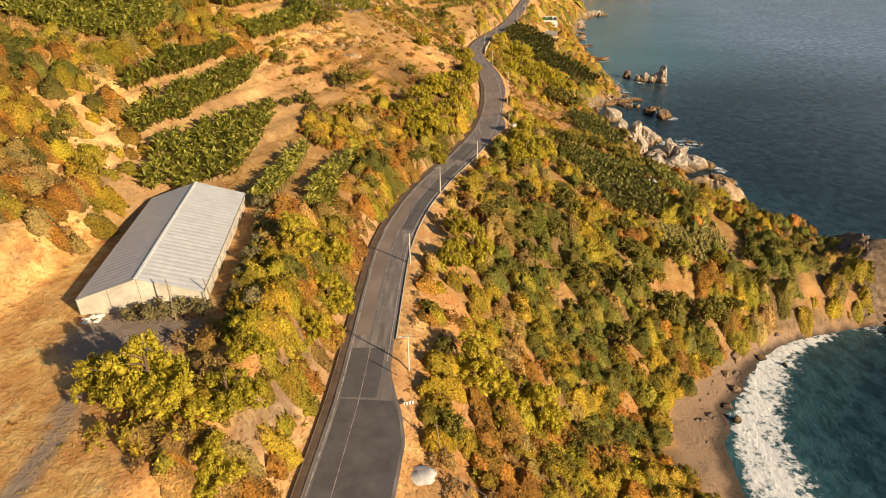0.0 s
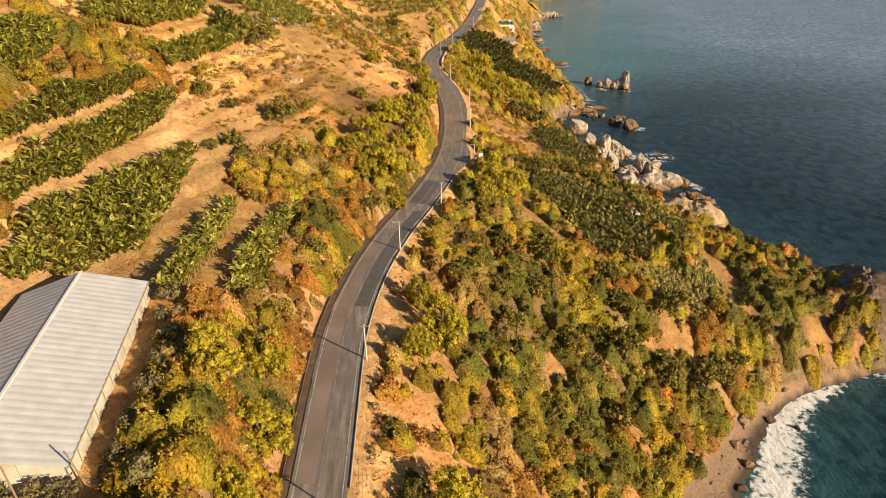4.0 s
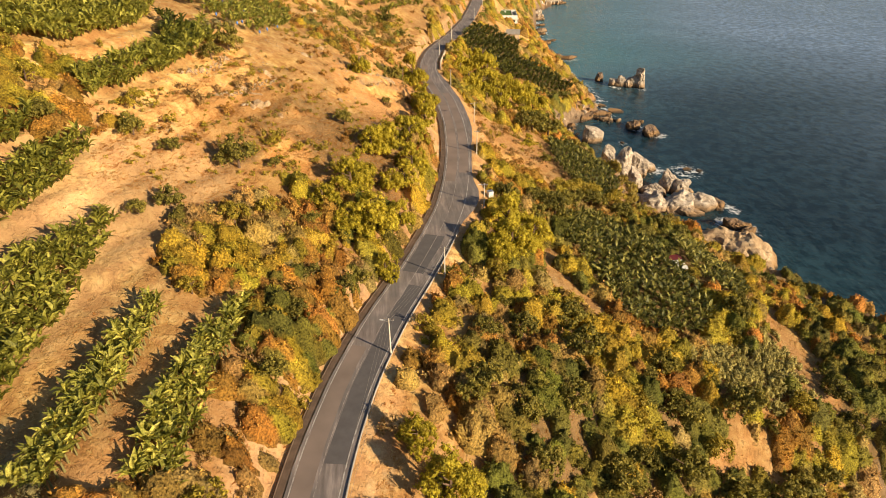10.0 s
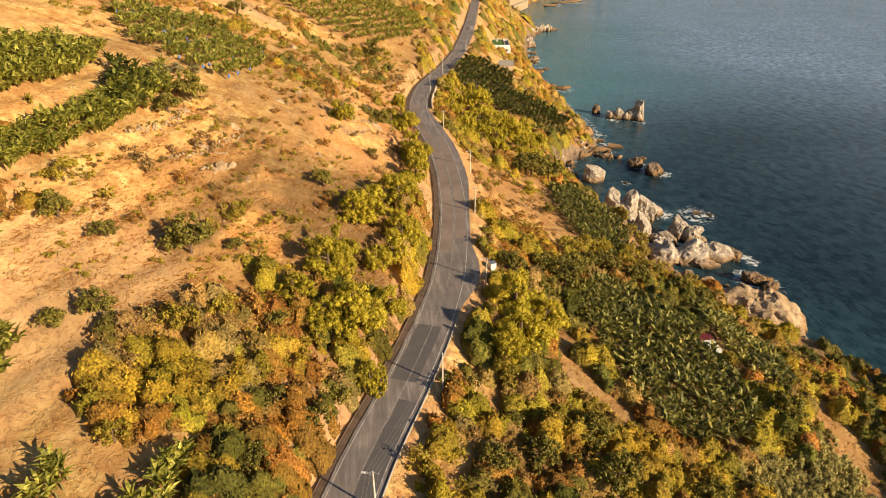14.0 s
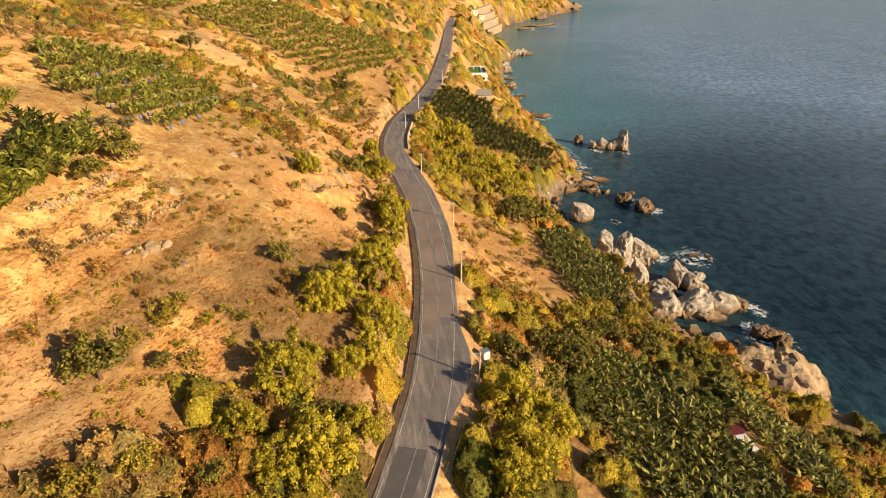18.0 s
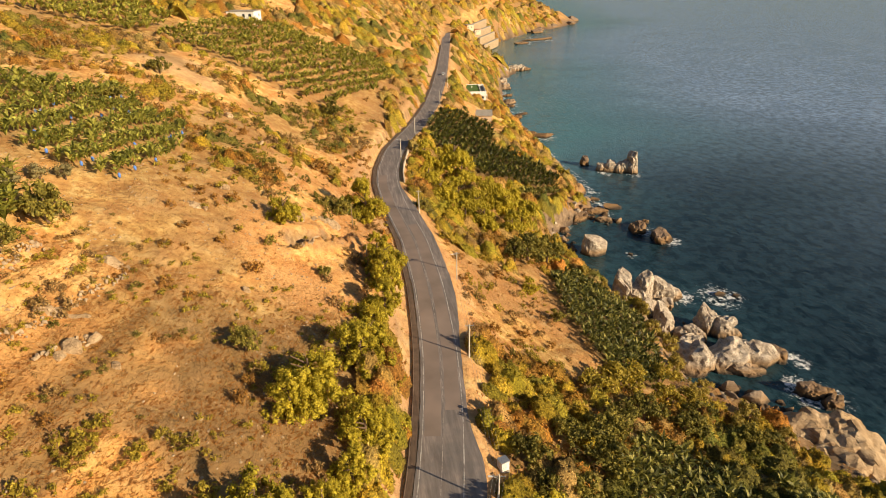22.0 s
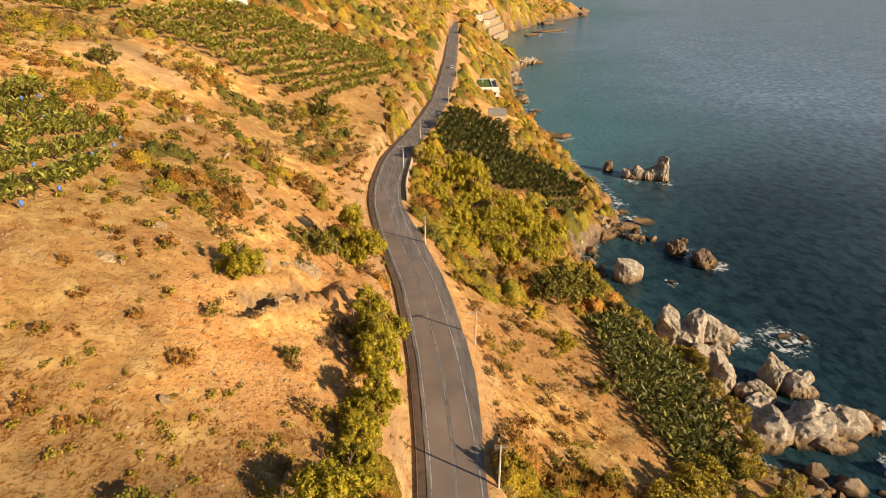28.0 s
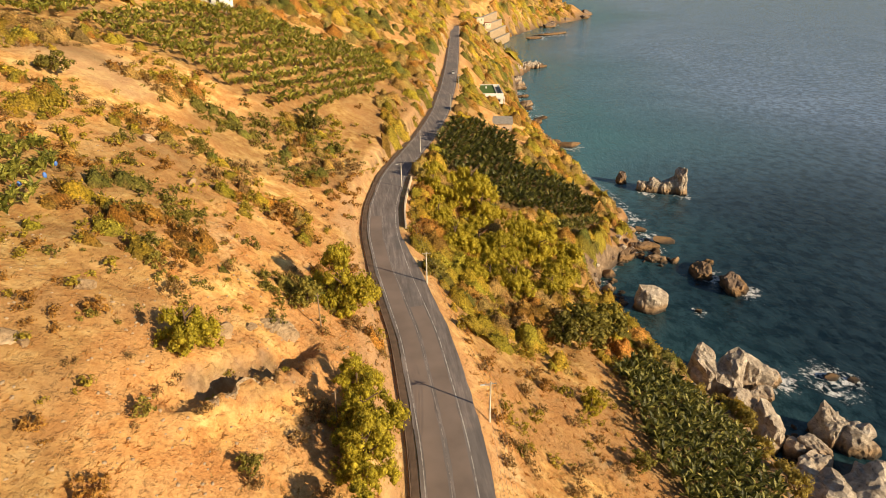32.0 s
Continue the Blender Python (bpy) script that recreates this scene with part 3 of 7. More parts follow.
def build_ground():
    me = mesh_of("ground", np.stack([XX.ravel(), YY.ravel(), ZZ.ravel()], 1), grid_faces(len(GY), len(GX)), [M_GROUND])
    gy, gx = np.gradient(ZZ, GY, GX)
    slope = np.hypot(gx, gy)
    shore = sstep(30, 8, CC) * sstep(146, 158, YY) + sstep(20, 8, CC) * sstep(60, 40, YY)
    rock = np.clip(0.75 * shore * (0.4 + fbm(XX, YY, 12, 1, 3)) + sstep(1.1, 1.7, slope), 0, 1) * sstep(14, 7, ZZ - 4 * fbm(XX, YY, 10, 2, 2)) + 0.8 * sstep(1.3, 1.9, slope) + sstep(124, 131, XX) * sstep(140, 148, YY) * sstep(196, 186, YY)
    sand = sstep(3.4, 2.2, ZZ + 1.2 * (fbm(XX, YY, 8, 3, 2) - 0.5)) * sstep(150, 143, YY)
    wet = sstep(1.1, 0.5, ZZ)
    dirt = sstep(10.5, 8.5, np.abs(UU + 1)) * 0.4 * sstep(830, 800, YY) + 0.4 * sstep(-36, -42, UU) * sstep(-80, -60, UU) * sstep(100, 110, YY) * sstep(205, 180, YY)
    dirt = np.where(UU > 0, dirt * 0.6, dirt) + 0.45 * sstep(1.2, 0.7, np.hypot((XX + 50) / 15, (YY - 366) / 15) + 0.8 * (fbm(XX, YY, 9, 1, 3) - 0.5))
    yard = sstep(11, 7, np.hypot(XX + 45, (YY - 70) / 0.8) + 4 * (fbm(XX, YY, 6, 1, 3) - 0.5))
    yard = np.maximum(yard, 0.9 * sstep(2.0, 1.0, np.abs(XX + 45.5 + 0.8 * np.sin(YY * 0.12))) * sstep(66, 62, YY))
    scrub_shade = sstep(0.42, 0.55, fbm(XX, YY, 26, 2, 3)) * sstep(18, 30, UU) * sstep(240, 200, YY) + sstep(0.5, 0.6, fbm(XX, YY, 40, 3, 3)) * 0.5
    # Dark ground inside the banana plots stands in for shade beneath the leaves.
    for p in PLOTS.values():
        scrub_shade = np.maximum(scrub_shade, (1.0 if p[0][0] > 0 else 0.4) * inside(p, XX, YY))
    scrub_shade = np.maximum(scrub_shade, 0.5 * sstep(7, 12, UU) * sstep(222, 232, YY) * sstep(350, 335, YY) * (0.3 + fbm(XX, YY, 7, 1, 3)))
    scrub_shade = np.maximum(scrub_shade, 0.85 * sstep(-58, -40, UU) * sstep(180, 192, YY) * sstep(250, 228, YY) * sstep(0.34, 0.52, fbm(XX, YY, 12, 3, 3)))
    bare = bare_soil(XX, YY)
    scrub_shade = np.maximum(scrub_shade * (1 - bare), 0.55 * bare)
    golden = sstep(-14, -42, UU + 16 * (fbm(XX, YY, 18, 4, 3) - 0.5)) * (0.55 + 0.9 * (fbm(XX, YY, 9, 2, 3) - 0.2)) * (1 - 0.6 * sstep(215, 245, YY) * sstep(-75, -45, UU)) * sstep(30, 44, YY)
    brush = sstep(-66, -50, UU) * sstep(-4, -9, UU) * sstep(168, 182, YY) * sstep(232, 214, YY + 14 * (fbm(XX, YY, 15, 2, 3) - 0.5)) * (0.45 + 1.1 * (fbm(XX, YY, 7, 3, 3) - 0.15))
    for nm, v in (("brush", np.clip(brush, 0, 1)), ("golden", np.clip(golden, 0, 1)), ("rock", np.clip(rock, 0, 1)), ("sand", sand), ("wet", wet), ("dirt", np.clip(dirt, 0, 1)), ("yard", yard), ("scrub", np.clip(scrub_shade, 0, 1) * sstep(7, 12, np.abs(UU)))):
        attr(me, nm, v)
    return tagged(new("ground", me), "dry golden coastal hillside of grass and bare earth", "hillside", kind="structure")


build_ground()


def ribbon(name, y0, y1, u0, u1, dz, mat, step=2.0, wob0=0.0, wob1=0.0, thick=0.0):
    """A strip along the road between two offsets from its middle; offsets may be functions of y."""
    ys = np.arange(y0, y1 + 0.01, step)
    xm = road_x(ys)
    tx = np.gradient(xm, ys)
    nx, ny = 1 / np.hypot(1, tx), -tx / np.hypot(1, tx)
    a = u0(ys) if callable(u0) else np.full(len(ys), u0)
    b = u1(ys) if callable(u1) else np.full(len(ys), u1)
    a, b = a + wob0 * (fbm(ys, ys * 0, 3, 1, 3) - 0.5), b + wob1 * (fbm(ys, ys * 0 + 9, 3, 2, 3) - 0.5)
    n = 7 if thick == 0 else 2
    V = []
    for k in range(n):
        o = a + (b - a) * k / (n - 1)
        V.append(np.stack([xm + nx * o, ys + ny * o, np.full(len(ys), ROAD_Z + dz)], 1))
    if thick:
        V = [V[0] - (0, 0, thick), V[0], V[1], V[1] - (0, 0, thick)]
        n = 4
    V = np.stack(V, 1).reshape(-1, 3)
    return mesh_of(name, V, grid_faces(len(ys), n), [mat])


def lay_by(y):
    """Paved edge on the sea side, with its lay-bys."""
    return 3.9 + 4.2 * sstep(78, 60, y) + 2.6 * sstep(190, 206, y) * sstep(224, 206, y) + 1.6 * sstep(236, 262, y) * sstep(338, 310, y)


road = tagged(new("road", ribbon("road", 20, 800, -3.8, lay_by, 0.0, M_ASPHALT, 1.5, 0.3, 0.5)), "worn grey asphalt coast road with patched surface", "road", kind="structure")


# ---------------------------------------------------------------- road furniture
def road_part(name, *a, label="", **k):
    ob = new(name, ribbon(name, *a, **k))
    ob.parent = road
    if label:
        ob["label"] = label
    return ob


road_part("edge_line", 20, 800, -3.32, -3.16, 0.012, M_LINE, 1.5, 0.05, 0.05, label="worn white edge line")
road_part("edge_line", 78, 800, 3.14, 3.3, 0.012, M_LINE, 1.5, 0.05, 0.05, label="worn white edge line")
M_FADED = worn_paint("faded_paint", (0.36, 0.31, 0.275), (0.20, 0.168, 0.155), 0.44, 0.60)
road_part("centre_line", 20, 800, -0.07, 0.07, 0.012, M_FADED, 1.5, 0.04, 0.04, label="faded white centre line")
M_PATCH = plain("fresh_asphalt", (0.12, 0.108, 0.106), 0.8, scale=0.6, amount=0.2)
M_BROWN = plain("old_asphalt", (0.255, 0.195, 0.163), 0.9, scale=0.12, amount=0.3)
M_OLDPAD = plain("grey_asphalt", (0.125, 0.112, 0.108), 0.9, scale=0.35, amount=0.35)
road_part("asphalt_patch", 21, 69, -2.9, lambda y: lay_by(y) - 0.5, 0.005, M_OLDPAD, 1.5, 0.3, 0.6, label="dark worn asphalt of the lay-by")
road_part("asphalt_patch", 69.5, 81.5, -3.0, 2.6, 0.006, M_PATCH, 1.0, 0.2, 0.3, label="dark square repair patch")
road_part("asphalt_patch", 126, 168, 0.2, 3.1, 0.006, M_PATCH, 1.5, 0.3, 0.1, label="dark resurfaced lane")
road_part("asphalt_patch", 172, 188, -2.8, 1.6, 0.006, M_PATCH, 1.5, 0.3, 0.5, label="dark repair patch")
road_part("worn_lane", 216, 345, -3.0, -0.3, 0.006, M_BROWN, 1.5, 0.3, 0.3, label="brown sun-bleached lane")
road_part("worn_lane", 85, 150, -3.1, -0.5, 0.006, M_BROWN, 1.5, 0.3, 0.4, label="brown sun-bleached lane")
road_part("worn_lane", 222, 300, 0.4, 2.9, 0.006, M_BROWN, 1.5, 0.3, 0.3, label="brown sun-bleached lane")
M_DITCH = plain("ditch_concrete", (0.15, 0.10, 0.07), 0.95, scale=0.7, amount=0.4)
gutter = tagged(new("roadside_gutter", ribbon("roadside_gutter", 20, 700, -4.95, -3.95, 0.02, M_DITCH, 2.0, 0.3, 0.1)), "dusty concrete gutter along the hill side", "gutter", kind="structure")
kerb = new("kerb", ribbon("kerb", 84, 190, 3.95, 4.2, 0.14, M_CONC, 2.0, 0.05, 0.05, thick=0.4))
tagged(kerb, "low weathered concrete kerb beside the road", "kerb", kind="structure")
tagged(new("hill_kerb", ribbon("hill_kerb", 20, 560, -5.2, -4.97, 0.10, M_DITCH, 2.0, 0.1, 0.1, thick=0.5)), "low weathered concrete edge of the gutter", "kerb", kind="structure")


def stand(x, y, dz=0.0, rz=0.0, s=1.0):
    return Matrix.Translation((x, y, float(ground_z(x, y)) + dz)) @ Matrix.Rotation(radians(rz), 4, "Z") @ Matrix.Scale(s, 4)


M_POLE = plain("pole_concrete", (0.62, 0.56, 0.47), 0.85, scale=1.0, amount=0.2)
M_WOOD = plain("weathered_wood", (0.30, 0.21, 0.13), 0.9, scale=2.0, amount=0.35)
M_STEEL = plain("galvanised_steel", (0.55, 0.54, 0.52), 0.45, 0.8, scale=2.0, amount=0.2)
M_GLASSY = plain("porcelain", (0.55, 0.42, 0.33), 0.3, scale=4.0, amount=0.2)
M_WIRE = plain("wire", (0.32, 0.28, 0.24), 0.6, 0.5)
M_WHITE = plain("white_paint", (0.78, 0.75, 0.70), 0.7, scale=0.7, amount=0.14)
M_DARKGLASS = plain("dark_window", (0.04, 0.045, 0.05), 0.12, amount=0.3)

POLES = [(-6.0, 77.0), (-7.4, 110.0), (-1.3, 147.7), (9.6, 170.5), (22.0, 202.0), (24.7, 236.3), (28.3, 270.2), (23.9, 309.3), (23.6, 365.5), (32.6, 398.2), (52.0, 455.0), (64.0, 505.0)]


def pole_top(x, y):
    return float(ground_z(x, y)) - 0.4 + 7.6


def power_pole(x, y, turn, lamp):
    t = thing("power_pole", stand(x, y, -0.4, turn), "pale concrete power pole with a steel crossarm beside the road", "power pole", "power poles along the road")
    part("shaft", rod(bmesh.new(), (0, 0, 0), (0, 0, 7.7), 0.17, 0.10, 10), M_POLE, t)
    part("crossarm", boxes((-0.85, 0.85, -0.05, 0.05, 7.3, 7.4), bevel=0.01), M_STEEL, t)
    part("brace", rod(bmesh.new(), (-0.5, 0.06, 7.3), (0, 0.06, 6.8), 0.02, 0.02, 6), M_STEEL, t)
    for k in (-0.75, -0.25, 0.25, 0.75):
        b = rod(bmesh.new(), (k, 0, 7.4), (k, 0, 7.52), 0.03, 0.05, 8)
        rod(b, (k, 0, 7.52), (k, 0, 7.62), 0.055, 0.03, 8)
        part("insulator", b, M_GLASSY, t)
    if lamp:
        b = rod(bmesh.new(), (0, 0, 6.9), (-0.9, 0, 7.25), 0.03, 0.03, 6)
        arm = part("lamp_arm", b, M_STEEL, t)
        part("lamp_head", boxes((-1.5, -0.85, -0.13, 0.13, 7.2, 7.34), bevel=0.03), M_WHITE, arm, "white street lamp head")


for k, (x, y) in enumerate(POLES):
    a, b = POLES[max(k - 1, 0)], POLES[min(k + 1, len(POLES) - 1)]
    power_pole(x, y, math.degrees(math.atan2(b[1] - a[1], b[0] - a[0])) - 90, k in (0, 2, 4, 6, 8))


def wire(a, b, sag=0.7, r=0.014):
    """One sagging round wire."""
    a, b = Vector(a), Vector(b)
    side = Vector((b.y - a.y, a.x - b.x, 0)).normalized()
    V, F = [], []
    for k in range(13):
        f = k / 12
        p = a.lerp(b, f) - Vector((0, 0, 4 * sag * f * (1 - f)))
        V += [tuple(p + side * r), tuple(p + Vector((0, 0, r))), tuple(p - side * r), tuple(p - Vector((0, 0, r)))]
        if k:
            F += [(4 * k - 4 + q, 4 * k - 4 + (q + 1) % 4, 4 * k + (q + 1) % 4, 4 * k + q) for q in range(4)]
    return mesh_of("wire", V, F)


for (x0, y0), (x1, y1) in zip(POLES, POLES[1:]):
    d = Vector((x1 - x0, y1 - y0, 0)).normalized()
    side = Vector((d.y, -d.x, 0))
    line = thing("power_line", Matrix.Identity(4), "four thin sagging overhead wires between two poles", "wires", "wires between the poles")
    for k in (-0.75, -0.25, 0.25, 0.75):
        part("wire", wire(Vector((x0, y0, pole_top(x0, y0))) + side * k, Vector((x1, y1, pole_top(x1, y1))) + side * k), M_WIRE, line)


def wooden_pole(x, y, h, lean, label):
    t = thing("wooden_pole", stand(x, y, -0.3), label, "pole")
    part("shaft", rod(bmesh.new(), (0, 0, 0), (lean, 0, h), 0.13, 0.08, 8), M_WOOD, t)
    part("peg", rod(bmesh.new(), (lean * 0.95 - 0.3, 0, h - 0.35), (lean * 0.95 + 0.3, 0, h - 0.35), 0.03, 0.03, 6), M_STEEL, t)


wooden_pole(-0.7, 62.5, 6.5, -0.7, "leaning grey wooden pole among roadside shrubs")
wooden_pole(-40.0, 73.5, 7.5, 0.0, "thin wooden pole standing before the greenhouse")
wooden_pole(-35.5, 77.0, 5.5, -0.8, "leaning wooden pole at the greenhouse corner")
wooden_pole(7.2, 262.5, 6.0, 0.1, "old wooden pole beside the gutter")
wooden_pole(4.5, 284.0, 6.5, 0.0, "old wooden pole on the bank under a pine")


# ---------------------------------------------------------------- plants: leaf meshes
def ico(sub):
    bm = bmesh.new()
    bmesh.ops.create_icosphere(bm, subdivisions=sub, radius=1)
    v = np.array([p.co[:] for p in bm.verts])
    f = np.array([[q.index for q in p.verts] for p in bm.faces])
    bm.free()
    return v, f


ICO1, ICO2, ICO3, ICO4 = ico(1), ico(2), ico(3), ico(4)


OCTA = (np.array([(1, 0, 0), (-1, 0, 0), (0, 1, 0), (0, -1, 0), (0, 0, 1), (0, 0, -1)], float) * 1.15,
        np.array([(0, 2, 4), (2, 1, 4), (1, 3, 4), (3, 0, 4), (2, 0, 5), (1, 2, 5), (3, 1, 5), (0, 3, 5)]))


def leaf_mass(seed, blobs, per, size, lift=0.35, long=1.5, core=0, body=None, fill=0.66):
    """Quads scattered over a heap of uneven lumps, and a dark body inside it. Returns verts, faces (quads) and a slot for each face."""
    rs = np.random.RandomState(seed)
    V, F, S, n0 = [], [], [], 0
    for cx, cy, cz, rx, ry, rz in blobs:
        n = max(6, int(per * (rx * ry + ry * rz + rx * rz) / 3))
        d = rs.normal(size=(n, 3))
        d[:, 2] = d[:, 2] + lift
        d /= np.linalg.norm(d, axis=1)[:, None]
        c = np.array([cx, cy, cz]) + d * np.array([rx, ry, rz]) * rs.uniform(0.72, 1.12, (n, 1))
        a = np.cross(d, rs.normal(size=(n, 3)))
        a /= np.linalg.norm(a, axis=1)[:, None] + 1e-9
        a = a + d * rs.uniform(-0.3, 0.9, (n, 1))
        a /= np.linalg.norm(a, axis=1)[:, None]
        b = np.cross(a, d + 0.6 * rs.normal(size=(n, 3)))
        b /= np.linalg.norm(b, axis=1)[:, None] + 1e-9
        s = size * rs.uniform(0.6, 1.3, (n, 1))
        a, b = a * s * long, b * s
        q = np.stack([c - 0.5 * a, c + 0.5 * b, c + 0.6 * a, c - 0.5 * b], 1)
        V.append(q.reshape(-1, 3))
        F.append(n0 + np.arange(4 * n).reshape(-1, 4))
        S.append(np.zeros(n, int))
        n0 += 4 * n
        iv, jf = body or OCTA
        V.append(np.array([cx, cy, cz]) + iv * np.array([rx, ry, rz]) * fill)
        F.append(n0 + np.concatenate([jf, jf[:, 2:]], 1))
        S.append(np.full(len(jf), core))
        n0 += len(iv)
    return np.concatenate(V), np.concatenate(F), np.concatenate(S)


def lumps(seed, n, spread, base, top, r0, r1, flat=0.8):
    rs = np.random.RandomState(seed)
    out = []
    for k in range(n):
        a, d = rs.uniform(0, 6.28), spread * math.sqrt(rs.uniform(0, 1))
        z = base + (top - base) * rs.uniform(0, 1) * (1 - 0.55 * (d / max(spread, 1e-6)) ** 2)
        r = rs.uniform(r0, r1)
        out.append((d * math.cos(a), d * math.sin(a), z, r * rs.uniform(0.8, 1.25), r * rs.uniform(0.8, 1.25), r * flat))
    return out


def tufts(seed, boughs, spread, base, top, bough_r, per, r0, r1, flat=0.8, dome=0.5):
    """Small tufts gathered on boughs, with open gaps between them."""
    rs = np.random.RandomState(seed)
    out = []
    for k in range(boughs):
        a, d = k * 2.4 + rs.uniform(-0.3, 0.3), spread * math.sqrt((k + 0.5) / boughs)
        z = base + (top - base) * rs.uniform(0.25, 1.0) * (1 - dome * (d / spread) ** 2)
        br = bough_r * rs.uniform(0.75, 1.25)
        for q in range(per):
            v = rs.normal(size=3)
            v /= np.linalg.norm(v)
            v[2] = abs(v[2]) * 0.9 - 0.25
            r = rs.uniform(r0, r1)
            out.append((d * math.cos(a) + v[0] * br, d * math.sin(a) + v[1] * br, z + v[2] * br * flat, r * rs.uniform(0.85, 1.2), r * rs.uniform(0.85, 1.2), r * rs.uniform(0.8, 1.2)))
    return out


def as_mesh(name, vfs, mats):
    """Quads and triangles (with a doubled corner) into one mesh."""
    v, f, s = vfs
    quad = f[:, 3] != f[:, 2]
    me = bpy.data.meshes.new(name)
    faces = [tuple(q) for q in f[quad]] + [tuple(q[:3]) for q in f[~quad]]
    me.from_pydata(v.tolist(), [], faces)
    me.polygons.foreach_set("material_index", np.concatenate([s[quad], s[~quad]]).astype(np.int32))
    me.polygons.foreach_set("use_smooth", np.concatenate([quad[quad] & False, ~quad[~quad]]))
    for m in mats:
        me.materials.append(m)
    me.update()
    return me


# Dark tone for the shade inside crowns; slot 1, unused while core is 0.
M_CORE = plain("crown_core_shade", (0.045, 0.035, 0.016), 0.95, scale=2.0, amount=0.4, bumps=0)
M_BARK = plain("bark", (0.16, 0.10, 0.065), 0.95, scale=3.0, amount=0.4)
M_PINE = leafy("pine_needles", (0.27, 0.22, 0.020), (0.47, 0.375, 0.030), (0.63, 0.50, 0.05), 0.6, 0.4)
M_GREEN = leafy("dark_leaves", (0.095, 0.082, 0.016), (0.225, 0.19, 0.034), (0.39, 0.31, 0.055))
M_YELLOW = leafy("yellow_green_leaves", (0.21, 0.16, 0.02), (0.38, 0.285, 0.034), (0.53, 0.40, 0.054))
M_RUST = leafy("rust_leaves", (0.20, 0.095, 0.022), (0.38, 0.19, 0.04), (0.52, 0.285, 0.065))
M_DRY = leafy("dry_twigs", (0.20, 0.12, 0.045), (0.34, 0.21, 0.075), (0.48, 0.31, 0.115))
M_OLIVE = leafy("olive_leaves", (0.15, 0.125, 0.050), (0.24, 0.195, 0.080), (0.34, 0.28, 0.125))
M_BANANA = leafy("banana_leaves", (0.075, 0.078, 0.015), (0.28, 0.265, 0.04), (0.66, 0.58, 0.12), 0.4, 0.36)
M_BANANA_DEEP = leafy("deep_green_banana_leaves", (0.040, 0.046, 0.010), (0.165, 0.170, 0.028), (0.54, 0.49, 0.10), 0.4, 0.32)
M_BANANA_YOUNG = leafy("young_banana_leaves", (0.026, 0.030, 0.008), (0.10, 0.10, 0.018), (0.50, 0.43, 0.10), 0.38, 0.32)
M_STEM = plain("banana_stem", (0.20, 0.17, 0.06), 0.8, scale=3.0, amount=0.3, bumps=0)
M_STRAW = leafy("straw", (0.50, 0.33, 0.125), (0.66, 0.45, 0.175), (0.80, 0.60, 0.26), 0.9, 0.5, 0.85, 1.15)

VAR = {}


def variants(kind, mats, made):
    VAR[kind] = [(vfs, as_mesh(kind, vfs, mats)) for vfs in made]


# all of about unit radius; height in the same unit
# Darker needle tone for the shade inside pine crowns; slot 1 as well.
M_PINE_CORE = plain("pine_core_shade", (0.13, 0.105, 0.014), 0.95, scale=2.0, amount=0.4, bumps=0)
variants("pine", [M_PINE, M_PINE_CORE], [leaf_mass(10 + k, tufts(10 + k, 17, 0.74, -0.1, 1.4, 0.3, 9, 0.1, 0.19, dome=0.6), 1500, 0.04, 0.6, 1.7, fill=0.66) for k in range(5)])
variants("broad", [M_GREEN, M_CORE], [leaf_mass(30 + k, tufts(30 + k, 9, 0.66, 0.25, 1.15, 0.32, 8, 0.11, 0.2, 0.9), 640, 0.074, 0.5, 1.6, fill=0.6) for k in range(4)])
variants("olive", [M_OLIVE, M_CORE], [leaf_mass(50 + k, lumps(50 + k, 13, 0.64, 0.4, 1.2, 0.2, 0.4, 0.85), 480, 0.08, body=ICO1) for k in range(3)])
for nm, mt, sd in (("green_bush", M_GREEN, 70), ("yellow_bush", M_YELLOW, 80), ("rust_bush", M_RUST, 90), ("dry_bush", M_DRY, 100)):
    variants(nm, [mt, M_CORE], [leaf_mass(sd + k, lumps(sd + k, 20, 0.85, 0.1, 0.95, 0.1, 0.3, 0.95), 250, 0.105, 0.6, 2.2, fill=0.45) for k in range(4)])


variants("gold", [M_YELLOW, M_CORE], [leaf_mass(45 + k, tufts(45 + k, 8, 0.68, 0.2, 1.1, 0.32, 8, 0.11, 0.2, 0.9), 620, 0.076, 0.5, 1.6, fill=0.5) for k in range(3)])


def trunk(seed, h, r):
    rs = np.random.RandomState(seed)
    bm = bmesh.new()
    mid = Vector((rs.uniform(-0.1, 0.1), rs.uniform(-0.1, 0.1), h * 0.5))
    rod(bm, (0, 0, -0.25), mid, r, r * 0.75, 7)
    rod(bm, mid, (mid.x * 1.5, mid.y * 1.5, h), r * 0.75, r * 0.35, 7)
    for k in range(4):
        a = rs.uniform(0, 6.28)
        rod(bm, mid + Vector((0, 0, h * 0.12 * k)), mid + Vector((0.4 * math.cos(a), 0.4 * math.sin(a), h * (0.25 + 0.1 * k))), r * 0.4, r * 0.15, 5)
    me = bpy.data.meshes.new("trunk")
    bm.to_mesh(me)
    bm.free()
    me.materials.append(M_BARK)
    return me


TRUNKS = {"pine": [trunk(k, 1.1, 0.07) for k in range(3)], "broad": [trunk(5 + k, 0.8, 0.07) for k in range(3)], "olive": [trunk(9 + k, 0.8, 0.08) for k in range(3)]}
TRUNKS["gold"] = TRUNKS["broad"]
_rs = np.random.RandomState(5)
TAKEN = []


